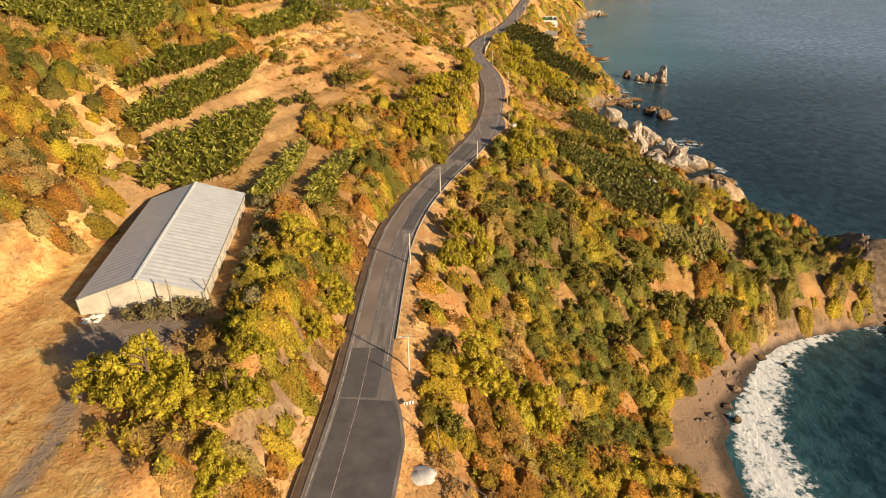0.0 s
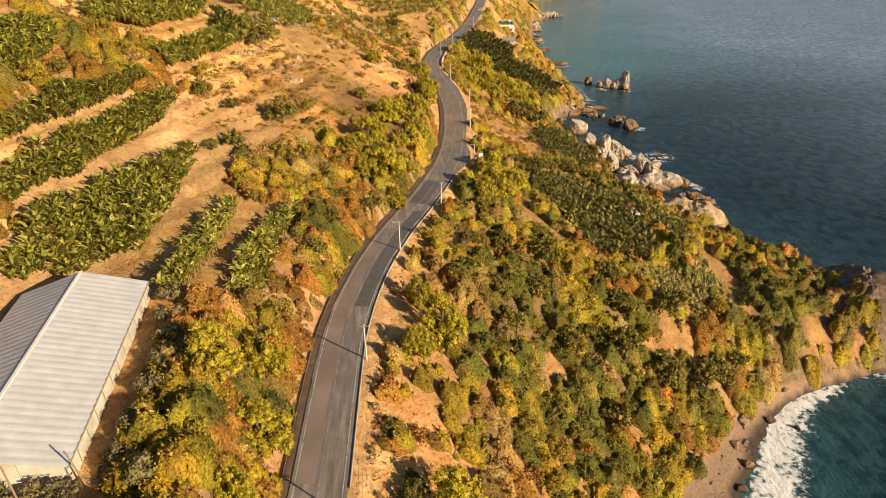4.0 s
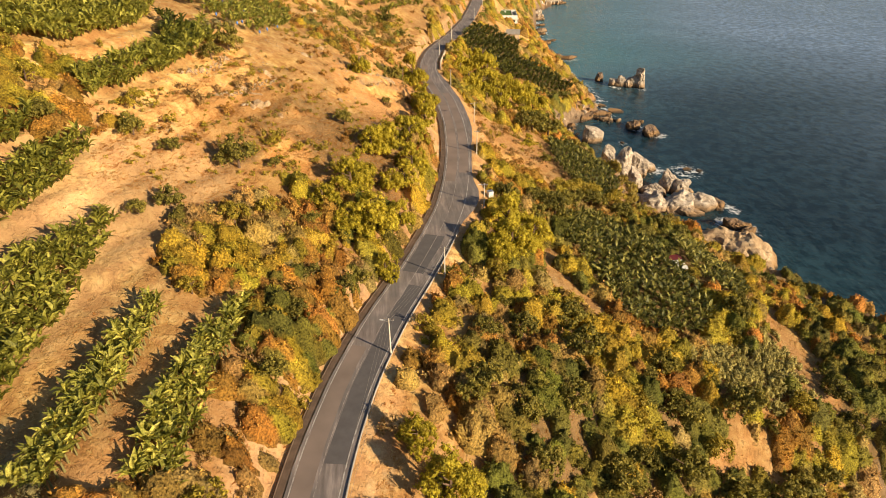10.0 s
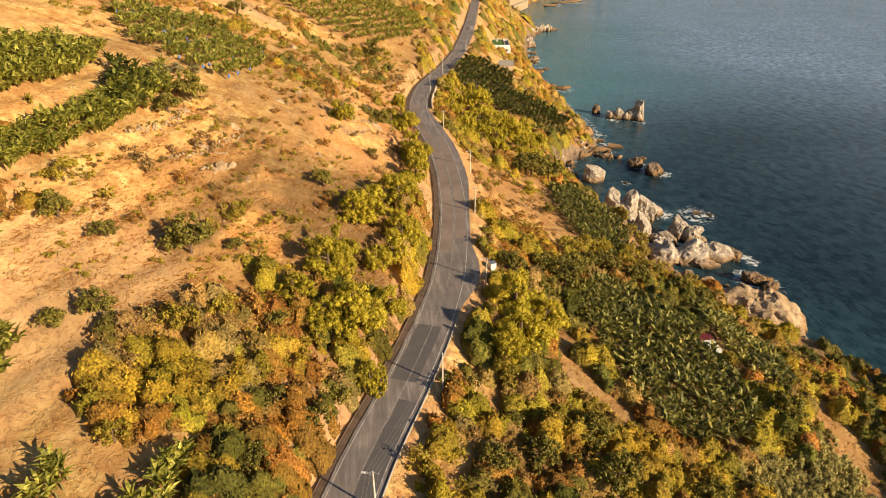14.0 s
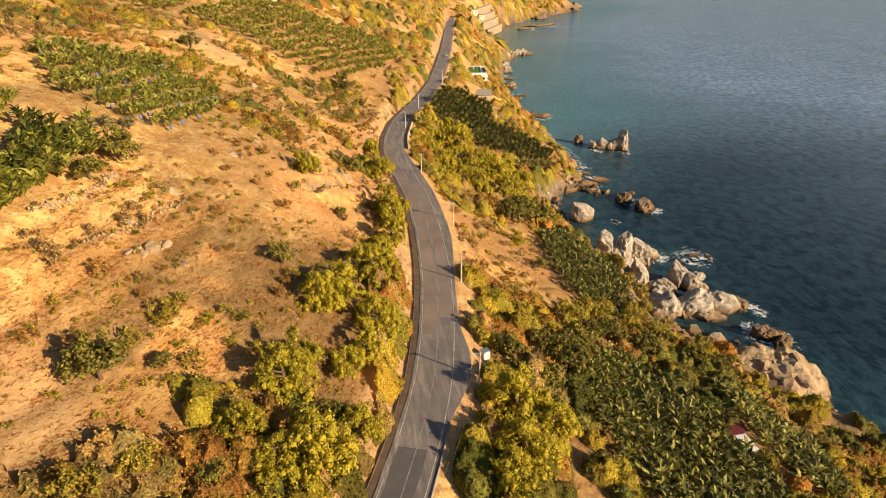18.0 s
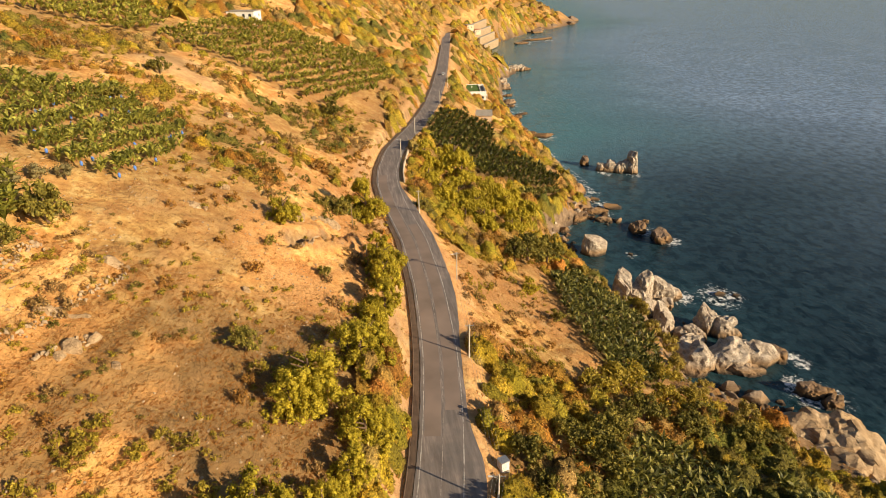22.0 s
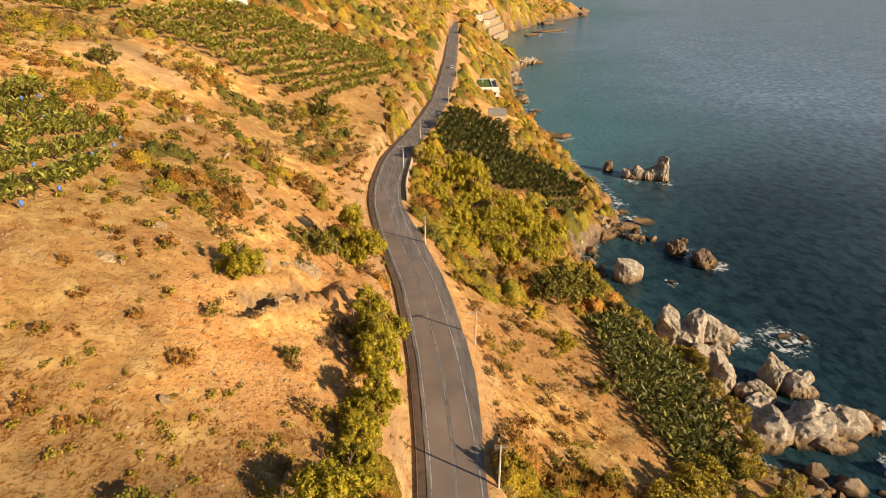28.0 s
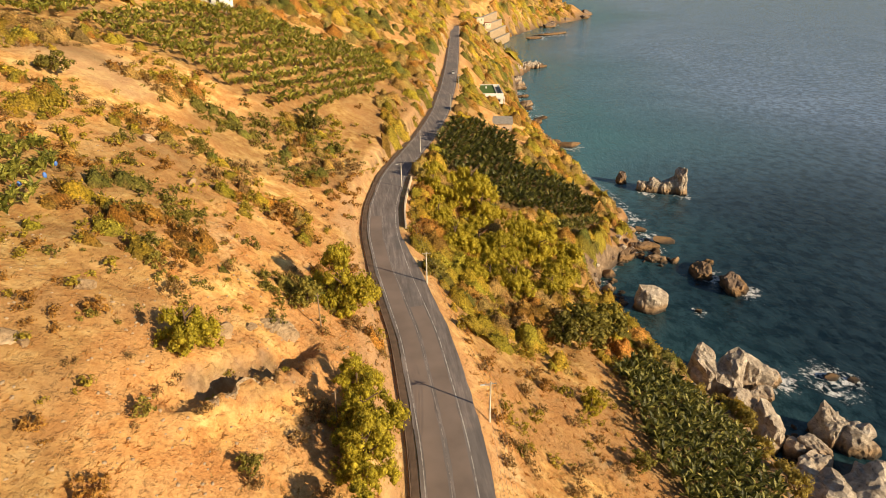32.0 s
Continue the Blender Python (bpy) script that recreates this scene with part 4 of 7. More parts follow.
def tree(kind, name, x, y, r, label, category, group):
    t = thing(name, stand(x, y, -0.1, _rs.uniform(0, 360), r) @ Matrix.Diagonal((1, 1, _rs.uniform(1.05, 1.4) if kind == "pine" else _rs.uniform(0.9, 1.2), 1)), label, category, group)
    part("trunk", TRUNKS[kind][_rs.randint(3)], None, t)
    vs = VAR[kind]
    part("crown", vs[_rs.randint(len(vs))][1], None, t)
    TAKEN.append((x, y, r))


def size_word(r):
    return "small" if r < 3 else "medium-sized" if r < 5 else "large"


PINES_SOUTH = [(-36.2, 56.6, 5.2), (-26.6, 57.0, 4.3), (-26.7, 48.5, 3.8), (-42, 57.8, 4.0), (-20.5, 90.6, 4.3), (-26.7, 65.8, 3.6), (5.2, 83.1, 5.5), (10.5, 80, 4.0),
               (6.2, 122.5, 5.0), (1.3, 114.9, 3.7), (2.2, 130.2, 3.2), (26.3, 186.7, 6.0), (18, 83.8, 4.7), (-27.1, 95.6, 4.4), (-22.6, 103.5, 4.6), (-31, 53, 4.2), (-21.5, 79, 3.0)]
PINES_BANK = [(-2.4, 217.5, 5.9), (4.6, 227.8, 5.4), (4.9, 211, 4.5), (-9, 191, 5.2), (-4.4, 180, 5.8), (1.2, 187.5, 3.7), (-9.4, 178.8, 3.9), (10.6, 262, 5.0), (9.6, 246.4, 4.4),
              (27.9, 196.8, 6.3), (32.5, 192.5, 4.8), (22.6, 181, 4.3), (-9.6, 268.1, 3.8), (-5, 213.6, 4.0), (2.9, 204, 3.6), (-7.8, 195.5, 4.1),
              (-0.5, 198.7, 3.3), (8, 293, 5.6), (10.4, 255.5, 4.2), (9.8, 270, 3.6), (7.4, 240.4, 2.8), (6.8, 234, 3.8), (-14, 183, 3.4), (-2, 171, 3.0)]
PINES_SEA = [(33, 372, 5), (39.6, 372.2, 5.4), (47, 382, 6.4), (48.4, 369.5, 6.6), (32.5, 355.3, 4.1), (36, 344, 5.5), (42.1, 347, 6), (48.3, 344.9, 6.2), (58.5, 364.4, 6.2),
             (60.8, 352.2, 6.2), (47.6, 328.6, 5.6), (60, 337.7, 5.4), (73.4, 362, 5.2), (42.2, 331.8, 4.8), (36.7, 326.7, 4), (68.8, 373, 5.2), (52, 287.2, 2.4), (54, 356, 5.6), (66, 346, 4.8)]
for x, y, r in PINES_SOUTH + PINES_BANK + PINES_SEA:
    where = "beside the coast road" if abs(x - road_x(y)) < 16 else "among shrubs on the slope"
    tree("pine", "pine_tree", x, y, r, f"{size_word(r)} sunlit yellow-green pine {where}", "pine tree", "pine trees on the slopes")
BROAD = [(60, 314, 8.4), (68, 320, 7.0), (54, 309, 5.5), (26, 316, 2.8), (43.9, 215.8, 5.2), (36.5, 208.4, 4.1), (31, 207, 3.4), (48.5, 224, 5.4), (40, 221, 4.2), (53.5, 230, 4.2), (61, 233.5, 4.4), (69, 231, 4.6), (76, 237, 4.0), (82, 230, 4.2), (90, 232, 3.6), (-31.0, 187.4, 4.7), (-24.6, 191.0, 1.8), (-42.8, 185.4, 2.6), (-39.8, 171.2, 2.9),
         (-44.2, 167.6, 2.4), (-50, 187.3, 3.2), (29.5, 212.6, 4), (2.1, 289, 3.4), (-18.5, 286.7, 2.2), (-52.1, 349.9, 4.2), (-42.8, 241.8, 4.8), (-44.5, 231.1, 3.8), (-0.8, 387.5, 4.6), (-51.7, 307.6, 3.6),
         (-12.3, 224, 2.8), (11.2, 139.5, 3.5), (34.7, 156.5, 4.6), (23.6, 158.3, 3.8), (16.2, 156.5, 3.2), (-18.5, 137.5, 3.2), (-9.5, 160.4, 3)]
BROAD_COVE = [(-16.2, 175.7, 2.8), (-0.6, 84, 2.6), (0.6, 67.1, 3.2), (60.3, 135.7, 5.4), (72.5, 137.8, 6), (92.2, 150.6, 3.6), (48.9, 137.6, 5), (35.6, 134, 4.6), (34, 165, 4.4), (14, 143.5, 4.2), (90.7, 156.6, 3.6), (77.8, 176.7, 4),
              (55.4, 273.4, 2.6), (-1.5, 253, 1.7), (44, 122, 4.2), (28, 118, 3.6), (52, 148, 4.4), (66, 150, 4.6), (30, 145, 3.6), (22, 132, 3.4)]
for x, y, r in BROAD + BROAD_COVE:
    tree("broad", "broadleaf_tree", x, y, r, f"{size_word(r)} dark green broadleaf tree on the dry slope", "tree", "dark trees on the slopes")
for x, y, r in [(60.5, 246, 6.6), (53, 241, 5.0), (66.5, 252, 4.6), (76.8, 256.6, 4.6), (71, 243, 4.4), (80, 246, 3.6)]:
    tree("gold", "golden_tree", x, y, r, f"{size_word(r)} golden-leaved tree above the shore", "tree", "golden trees on the slopes")
for x, y, r in [(-37.4, 112.3, 2.4), (-35.6, 107, 2.2), (-34.6, 102, 2.3), (-34.2, 96.5, 2.2), (-33.6, 91, 2.2), (-33.2, 85.2, 2.1), (-33.5, 79.8, 2.1), (-30.9, 103.9, 1.4), (-29.6, 97, 1.3), (-29.2, 91, 1.3),
                (-29.2, 85.5, 1.3), (-42.6, 73.6, 2.6), (-39.4, 74.4, 2.5), (-46, 73.2, 2.5), (-36.4, 74.6, 2.3), (-29.1, 76.8, 2.6), (-50, 247.7, 3.2), (-48.1, 254.1, 2.8), (-45.3, 257, 2.2)]:
    tree("olive", "olive_tree", x, y, r, "pale grey-green olive tree on bare soil", "olive tree", "olive trees")

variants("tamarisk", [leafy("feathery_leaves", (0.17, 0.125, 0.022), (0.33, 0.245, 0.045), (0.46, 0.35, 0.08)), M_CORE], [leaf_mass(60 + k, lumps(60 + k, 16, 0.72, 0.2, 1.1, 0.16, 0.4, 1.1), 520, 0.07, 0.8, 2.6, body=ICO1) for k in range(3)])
TRUNKS["tamarisk"] = TRUNKS["olive"]
for x, y, r in [(80, 316.5, 2.6), (85, 312, 2.8), (88, 306.5, 2.6), (90, 301, 3.0), (91.5, 295, 3.2), (92.5, 289, 3.4), (93, 283, 3.2), (91.5, 277, 3.4), (90, 271.5, 3.0), (87.5, 266, 3.0), (84, 261, 2.6), (86, 253, 3.2), (80, 248, 3.4), (92, 259, 2.4), (95, 246, 3.2), (90, 240, 3.4), (99, 238, 3.0), (84, 236, 3.2)]:
    tree("tamarisk", "feathery_shrub", x, y, r, "golden-green feathery shrub between the plants and the rocks", "shrub", "feathery shrubs above the shore rocks")

# ---------------------------------------------------------------- banana plots
def banana(seed, leaves, segs=4, low=0.75, high=1.5, width=0.27, droop=0.55):
    """Arching folded leaves round a stem; unit: metres."""
    rs = np.random.RandomState(seed)
    V, F, n0 = [], [], 0
    h = rs.uniform(1.3, 1.8)
    shape = np.array([0.25, 0.8, 1.0, 0.8, 0.12])
    for k in range(leaves):
        a = k * 2.4 + rs.uniform(-0.4, 0.4)
        e = rs.uniform(low, high)
        ln, w = rs.uniform(1.7, 2.5), width * rs.uniform(0.75, 1.25)
        d = np.array([math.cos(a), math.sin(a), 0])
        side = np.array([-d[1], d[0], 0])
        p = np.array([0, 0, h * rs.uniform(0.8, 1.1)])
        roll, fold = rs.uniform(-0.5, 0.5), rs.uniform(0.15, 0.5)
        for q in range(segs + 1):
            f = q / segs
            ww = w * np.interp(f, np.linspace(0, 1, 5), shape)
            up = np.array([-math.sin(e) * d[0], -math.sin(e) * d[1], math.cos(e)])
            V += [p + side * ww + up * ww * (fold + roll), p, p - side * ww + up * ww * (fold - roll)]
            p = p + (d * math.cos(e) + np.array([0, 0, math.sin(e)])) * ln / segs
            e -= droop * rs.uniform(0.6, 1.5) * (4 / segs) * (0.5 + f)
            if q < segs:
                o = n0 + 3 * q
                F += [(o, o + 1, o + 4, o + 3), (o + 1, o + 2, o + 5, o + 4)]
        n0 += 3 * (segs + 1)
    return np.array(V), np.array(F), np.zeros(len(F), int)


BANANAS = [banana(200 + k, 12, 3, 0.85, 1.55, 0.25, 0.5) for k in range(6)]
BANANAS_YOUNG = [banana(240 + k, 11, 3, 0.75, 1.5, 0.24, 0.45) for k in range(6)]
BANANAS_FAR = [banana(220 + k, 10, 2, 0.6, 1.4, 0.34) for k in range(4)]
BANANA_MESH = [as_mesh("leaf_crown", b, [M_BANANA]) for b in BANANAS]
_st = bmesh.new()
rod(_st, (0, 0, -0.2), (0, 0, 1.3), 0.14, 0.09, 7)
STEM_MESH = bpy.data.meshes.new("stem")
_st.to_mesh(STEM_MESH)
_st.free()
STEM_MESH.materials.append(M_STEM)


def spots(poly, row, gap, seed, turn=None, jitter=0.3, skip=0):
    """Places in rows along a plot's length."""
    rs = np.random.RandomState(seed)
    p = np.array(poly, float)
    mid = p.mean(0)
    if turn is None:
        w, e = np.linalg.eigh(np.cov((p - mid).T))
        d = e[:, 1]
    else:
        d = np.array([math.cos(radians(turn)), math.sin(radians(turn))])
    n = np.array([-d[1], d[0]])
    r = np.abs(p - mid).max() * 1.5
    ga, gb = np.meshgrid(np.arange(-r, r, gap), np.arange(-r, r, row))
    ga, gb = ga.ravel() + rs.uniform(-jitter, jitter, ga.size) * gap, gb.ravel() + rs.uniform(-jitter, jitter, ga.size) * row * 0.6
    x, y = mid[0] + ga * d[0] + gb * n[0], mid[1] + ga * d[1] + gb * n[1]
    k = inside(poly, x, y) & (rs.uniform(0, 1, len(x)) < 0.95)
    if skip:
        k &= np.round((gb + r) / row) % skip != 0
    return x[k], y[k]


def scattered(name, kinds, x, y, size, mats, seed, label, category, squash=(0.8, 1.2), sink=0.05):
    """Many plants that nobody could count, joined into one mesh."""
    rs = np.random.RandomState(seed)
    V, F, S, n0 = [], [], [], 0
    z = ground_z(x, y)
    for px, py, pz, s in zip(x, y, z, size):
        v, f, sl = kinds[rs.randint(len(kinds))]
        a, q = rs.uniform(0, 6.28), rs.uniform(*squash)
        c, d = math.cos(a) * s, math.sin(a) * s
        w = np.empty_like(v)
        w[:, 0], w[:, 1], w[:, 2] = v[:, 0] * c - v[:, 1] * d + px, v[:, 0] * d + v[:, 1] * c + py, v[:, 2] * s * q + pz - sink * s
        V.append(w)
        F.append(f + n0)
        S.append(sl)
        n0 += len(v)
    V, F, S = np.concatenate(V), np.concatenate(F), np.concatenate(S)
    tri = F[:, 3] == F[:, 2] if F.shape[1] == 4 else np.zeros(len(F), bool)
    me = bpy.data.meshes.new(name)
    k = np.where(tri, 3, 4)
    loops = np.concatenate([q[:3] if t else q for q, t in zip(F, tri)]) if tri.any() else F.ravel()
    me.vertices.add(len(V))
    me.vertices.foreach_set("co", V.astype(np.float32).ravel())
    me.loops.add(len(loops))
    me.loops.foreach_set("vertex_index", loops.astype(np.int32))
    me.polygons.add(len(F))
    me.polygons.foreach_set("loop_start", np.concatenate([[0], np.cumsum(k)[:-1]]).astype(np.int32))
    for m in mats:
        me.materials.append(m)
    me.polygons.foreach_set("material_index", S.astype(np.int32))
    me.update(calc_edges=True)
    return tagged(new(name, me), label, category, kind="stuff")


DENSE = ("shore", "bench", "bench_edge", "strip")
# distance between rows, between plants, direction of the rows, sizes
LAYOUT = {"far_hill": (5.6, 1.6, 62, 1.0, 1.5), "far_shore": (2.3, 2.0, 70, 1.1, 1.5), "far_top": (5.0, 2.0, 70, 1.15, 1.65), "mid_hill": (2.1, 1.2, 76, 0.85, 1.2), "mid_hill_two": (2.4, 1.6, 60, 1.0, 1.4)}
for k, (nm, poly) in enumerate(PLOTS.items()):
    far = nm in ("far_hill", "far_shore", "far_top")
    row, gap, turn, lo, hi = LAYOUT.get(nm, (1.75, 1.35, 70, 0.85, 1.2) if nm in DENSE else (1.5, 1.05, None, 0.9, 1.3))
    x, y = spots(poly, row, gap, 300 + k, turn, skip=3 if nm == "mid_hill" else 0)
    clear = np.hypot(x - 72.7, y - 197.5) > 2.8
    x, y = x[clear], y[clear]
    if nm in ("row_four", "row_five"):
        for px, py in zip(x, y):
            t = thing("banana_plant", stand(px, py, 0, _rs.uniform(0, 360), _rs.uniform(0.85, 1.15)), "green banana plant with arching leaves on a terrace", "banana plant", "banana plants in the nearest rows")
            part("stem", STEM_MESH, None, t)
            part("leaf_crown", BANANA_MESH[_rs.randint(6)], None, t)
        continue
    rs = np.random.RandomState(400 + k)
    scattered("banana_plants", BANANAS_FAR if far else BANANAS_YOUNG if nm in DENSE else BANANAS, x, y, rs.uniform(lo, hi, len(x)), [M_BANANA_YOUNG if nm in DENSE or nm == "far_shore" else M_BANANA_DEEP if nm in ("mid_hill", "mid_hill_two") else M_BANANA], 500 + k, "dense rows of green banana plants on a terrace", "banana plants", sink=0.0)


M_BLUEBAG = plain("blue_film", (0.10, 0.22, 0.62), 0.4, scale=2.0, amount=0.3)


def bunch_bags():
    """Blue bags over the fruit, held by leaning props."""
    rs = np.random.RandomState(8)
    x, y = spots(PLOTS["mid_hill"], 2.1, 1.2, 300 + list(PLOTS).index("mid_hill"), 76, skip=3)
    for i in rs.choice(len(x), min(34, len(x)), replace=False):
        t = thing("bunch_bag", stand(x[i] + rs.uniform(0.6, 1.0), y[i] - rs.uniform(0.8, 1.2), 0, rs.uniform(0, 360)), "blue plastic bag over a banana bunch held by a prop", "fruit bag", "blue bags on the bananas")
        v, f = ICO2
        w = v * np.array([0.30, 0.30, 0.52]) * (1 + 0.12 * rs.uniform(-1, 1, (len(v), 1))) + np.array([0, 0, 1.35])
        part("bag", mesh_of("bag", w, f, [M_BLUEBAG]), None, t, "crumpled blue plastic bag")
        part("prop", rod(bmesh.new(), (0.3, 0.1, -0.2), (0, 0, 1.9), 0.035, 0.03, 6), M_WOOD, t)


bunch_bags()

# ---------------------------------------------------------------- scrub
POLYS = list(PLOTS.values())
GH = (-48.2, 94.8)
HOUSES = ((115, 242, 11), (113, 231, 9), (72.7, 197.5, 4), (24.8, 210, 3.5), (91, 552, 11), (92, 564, 11), (79.5, 487, 10), (-44, 484, 9))


def free_ground(x, y, gap=1.0):
    u = x - road_x(y)
    ok = (np.abs(u) > 5.9 + gap * 0.45) & (coast_x(y) - x > 5) & (ground_z(x, y) > 3.0)
    ok &= ~((x - road_x(y) < lay_by(y) + 1.5 + gap) & (u > 0))
    for p in POLYS:
        ok &= ~inside(p, x, y)
    ok &= ~((np.abs(x - GH[0]) < 12) & (np.abs(y - GH[1]) < 21))
    ok &= ~(np.hypot(x + 46, (y - 66) / 0.75) < 9)
    ok &= ~((u < -15 - 0.10 * (150 - y)) & (u > -54) & (y > 112) & (y < 156) & ~inside(BANK, x, y))
    for hx, hy, hr in HOUSES:
        ok &= np.hypot(x - hx, y - hy) > hr
    return ok


def reedy(x, y):
    near = np.minimum(np.hypot((x - 70) / 9, (y - 160) / 11), np.hypot((x - 84) / 7, (y - 164) / 9))
    return sstep(1.1, 0.85, near + 0.8 * (fbm(x, y, 7, 1, 3) - 0.5))


LEFTCOVER = 0.66


def cover(x, y):
    """How thickly bushes grow, from 0 to 1."""
    u, n = x - road_x(y), fbm(x, y, 16, 1, 3)
    patch = np.clip(0.35 + (n - 0.38) * 4.2, 0.05, 1.3)
    thick = np.clip(0.8 + (n - 0.45) * 2.2, 0.45, 1.1)
    sea = sstep(50, 66, y) * sstep(246, 228, y) * sstep(4.5, 7, u) * (1 - 0.15 * sstep(85, 100, x)) * (1 - 0.55 * sstep(98, 112, x)) * (1 - 0.62 * sstep(27, 15, u + 10 * (fbm(x, y, 20, 2, 2) - 0.5)) * sstep(186, 160, y)) * thick
    sea = sea + 0.75 * sstep(226, 240, y) * sstep(312, 300, y) * patch + 0.95 * sstep(300, 316, y) * sstep(445, 425, y) * thick + 0.9 * sstep(425, 445, y) * patch
    bank = sstep(-40, -33, u) * sstep(-4.5, -6.5, u) * sstep(34, 52, y) * sstep(198, 182, y) * thick * (1 - 0.8 * sstep(-18, -24, u) * sstep(118, 108, y))
    bank = bank * (1 - 0.6 * sstep(-11, -16, u) * sstep(170, 180, y))
    bank = np.maximum(bank, LEFTCOVER * sstep(-62, -66, x) * sstep(84, 92, y) * sstep(150 - 0.5 * (x + 62), 138 - 0.5 * (x + 62), y) * thick)
    hill = 0.6 * sstep(-56, -72, u) * sstep(215, 195, y) + sstep(184, 196, y) * sstep(300, 275, y) * (0.26 + 0.12 * sstep(245, 225, y) * sstep(-60, -44, u) + 0.4 * sstep(-22, -14, u)) + sstep(272, 300, y) * (0.75 * sstep(-14, -20, u) + 0.4 * sstep(-22, -14, u))
    bank = np.maximum(bank, 0.95 * inside(BANK, x, y) * sstep(-4.5, -6.0, u))
    return np.where(u > 0, sea, bank + hill * patch) * (1 - 0.9 * bare_soil(x, y)) * (1 - 0.85 * reedy(x, y))


def cove_trees():
    """Dark and golden crowns standing out of the thicket above the cove."""
    rs = np.random.RandomState(91)
    n = 520
    x, y = np.concatenate([rs.uniform(2, 108, n), rs.uniform(-110, 0, n // 2)]), np.concatenate([rs.uniform(58, 238, n), rs.uniform(50, 205, n // 2)])
    k = free_ground(x, y, 3.0) & (cover(x, y) > 0.62) & (x < 82) & (y < 205)
    done = list(TAKEN)
    for px, py, g in zip(x[k], y[k], fbm(x[k], y[k], 24, 4, 2)):
        r = rs.uniform(1.7, 3.8)
        if any(math.hypot(px - a, py - b) < 0.8 * (r + c) for a, b, c in done):
            continue
        done.append((px, py, r))
        if g + 0.16 * rs.normal() > 0.52:
            tree("broad", "broadleaf_tree", px, py, r, f"{size_word(r)} dark green broadleaf tree in the thicket", "tree", "dark trees on the slopes")
        else:
            tree("gold", "golden_tree", px, py, r, f"{size_word(r)} golden-leaved tree in the thicket", "tree", "golden trees on the slopes")


cove_trees()


def sown(n, x0, x1, y0, y1, seed, gap):
    rs = np.random.RandomState(seed)
    x, y = rs.uniform(x0, x1, n), rs.uniform(y0, y1, n)
    k = free_ground(x, y, gap) & (rs.uniform(0, 1, n) < cover(x, y))
    return x[k], y[k], rs


KINDS = ("green_bush", "yellow_bush", "rust_bush", "dry_bush")
WORDS = {"green_bush": "dark green rounded shrub on the dry slope", "yellow_bush": "yellow-green sunlit shrub on the dry slope",
         "rust_bush": "rust-brown autumn shrub on the dry slope", "dry_bush": "dry straw-brown thorny shrub on the slope"}


def kind_at(x, y, rs):
    """Green in the damp cove, rust and straw on the dry banks."""
    u = x - road_x(y)
    g = fbm(x, y, 22, 4, 2)
    wet = sstep(10, 40, u) * sstep(240, 200, y)
    s = np.stack([-0.02 + 0.22 * wet + 1.5 * (g - 0.5), 0.20 + 1.5 * (fbm(x, y, 11, 1, 2) - 0.5), 0.05 + 1.5 * (fbm(x, y, 8, 2, 2) - 0.5), 0.12 - 0.1 * wet + 1.5 * (fbm(x, y, 13, 3, 2) - 0.5)], 1)
    bank = (u < -4) & (u > -40) & (y > 104) & (y < 190)
    s[:, 2] += 0.12 * bank
    s[:, 1] -= 0.10 * bank
    return (s + 0.13 * rs.normal(size=s.shape)).argmax(1)


def grow_bushes():
    x, y, rs = sown(6000, -110, 108, 46, 400, 11, 1.2)
    r = rs.uniform(0.8, 2.3, len(x)) * np.where((y > 226) & (y < 305), 0.8, 1.0)
    kind = kind_at(x, y, rs)
    d = np.abs(x - road_x(y)) + 0.15 * np.abs(y - 170)
    for k in range(4):
        mine = np.where(kind == k)[0]
        mine = mine[np.argsort(d[mine])]
        for i in mine[:290]:
            ob = new(KINDS[k], VAR[KINDS[k]][rs.randint(4)][1])
            ob.matrix_world = stand(x[i], y[i], -0.1, rs.uniform(0, 360), r[i]) @ Matrix.Diagonal((1, 1, rs.uniform(0.9, 1.5), 1))
            tagged(ob, WORDS[KINDS[k]], "shrub", KINDS[k] + "es on the slopes")
        rest = mine[290:]
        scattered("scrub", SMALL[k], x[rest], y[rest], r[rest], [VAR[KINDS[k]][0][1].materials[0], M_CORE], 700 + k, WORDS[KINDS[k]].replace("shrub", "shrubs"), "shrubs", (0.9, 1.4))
    # low yellow-green cushions on the grass slope beside the road
    x, y = rs.uniform(-52, 0, 420), rs.uniform(176, 246, 420)
    i = free_ground(x, y, 0.8) & (x - road_x(y) < -7) & (fbm(x, y, 9, 6, 3) > 0.42)
    scattered("scrub", SMALL[1], x[i], y[i], rs.uniform(0.6, 1.15, i.sum()), [VAR["yellow_bush"][0][1].materials[0], M_CORE], 719, "small yellow-green shrubs on the dry slope", "shrubs")
    # small growth between them, and the far hills
    for j, (n, box4, lo, hi) in enumerate(((4200, (-110, 120, 42, 330), 0.35, 0.9), (2600, (-110, 18, 262, 430), 0.6, 1.7), (3800, (-170, 135, 300, 560), 0.8, 2.4), (2500, (-300, 330, 540, 1500), 1.6, 4.5))):
        x, y, rs = sown(n, *box4, 20 + j, 0.8)
        r = rs.uniform(lo, hi, len(x))
        kind = kind_at(x, y, rs)
        for k in range(4):
            i = kind == k
            if i.sum():
                scattered("scrub", (SMALL if j < 2 else TINY)[k], x[i], y[i], r[i], [VAR[KINDS[k]][0][1].materials[0], M_CORE], 720 + 10 * j + k, WORDS[KINDS[k]].replace("shrub", "shrubs"), "shrubs")


SMALL = [[leaf_mass(120 + 10 * k + q, lumps(120 + 10 * k + q, 6, 0.75, 0.15, 0.7, 0.18, 0.42, 0.95), 80, 0.15, 0.5, 2.2, fill=0.4) for q in range(4)] for k in range(4)]
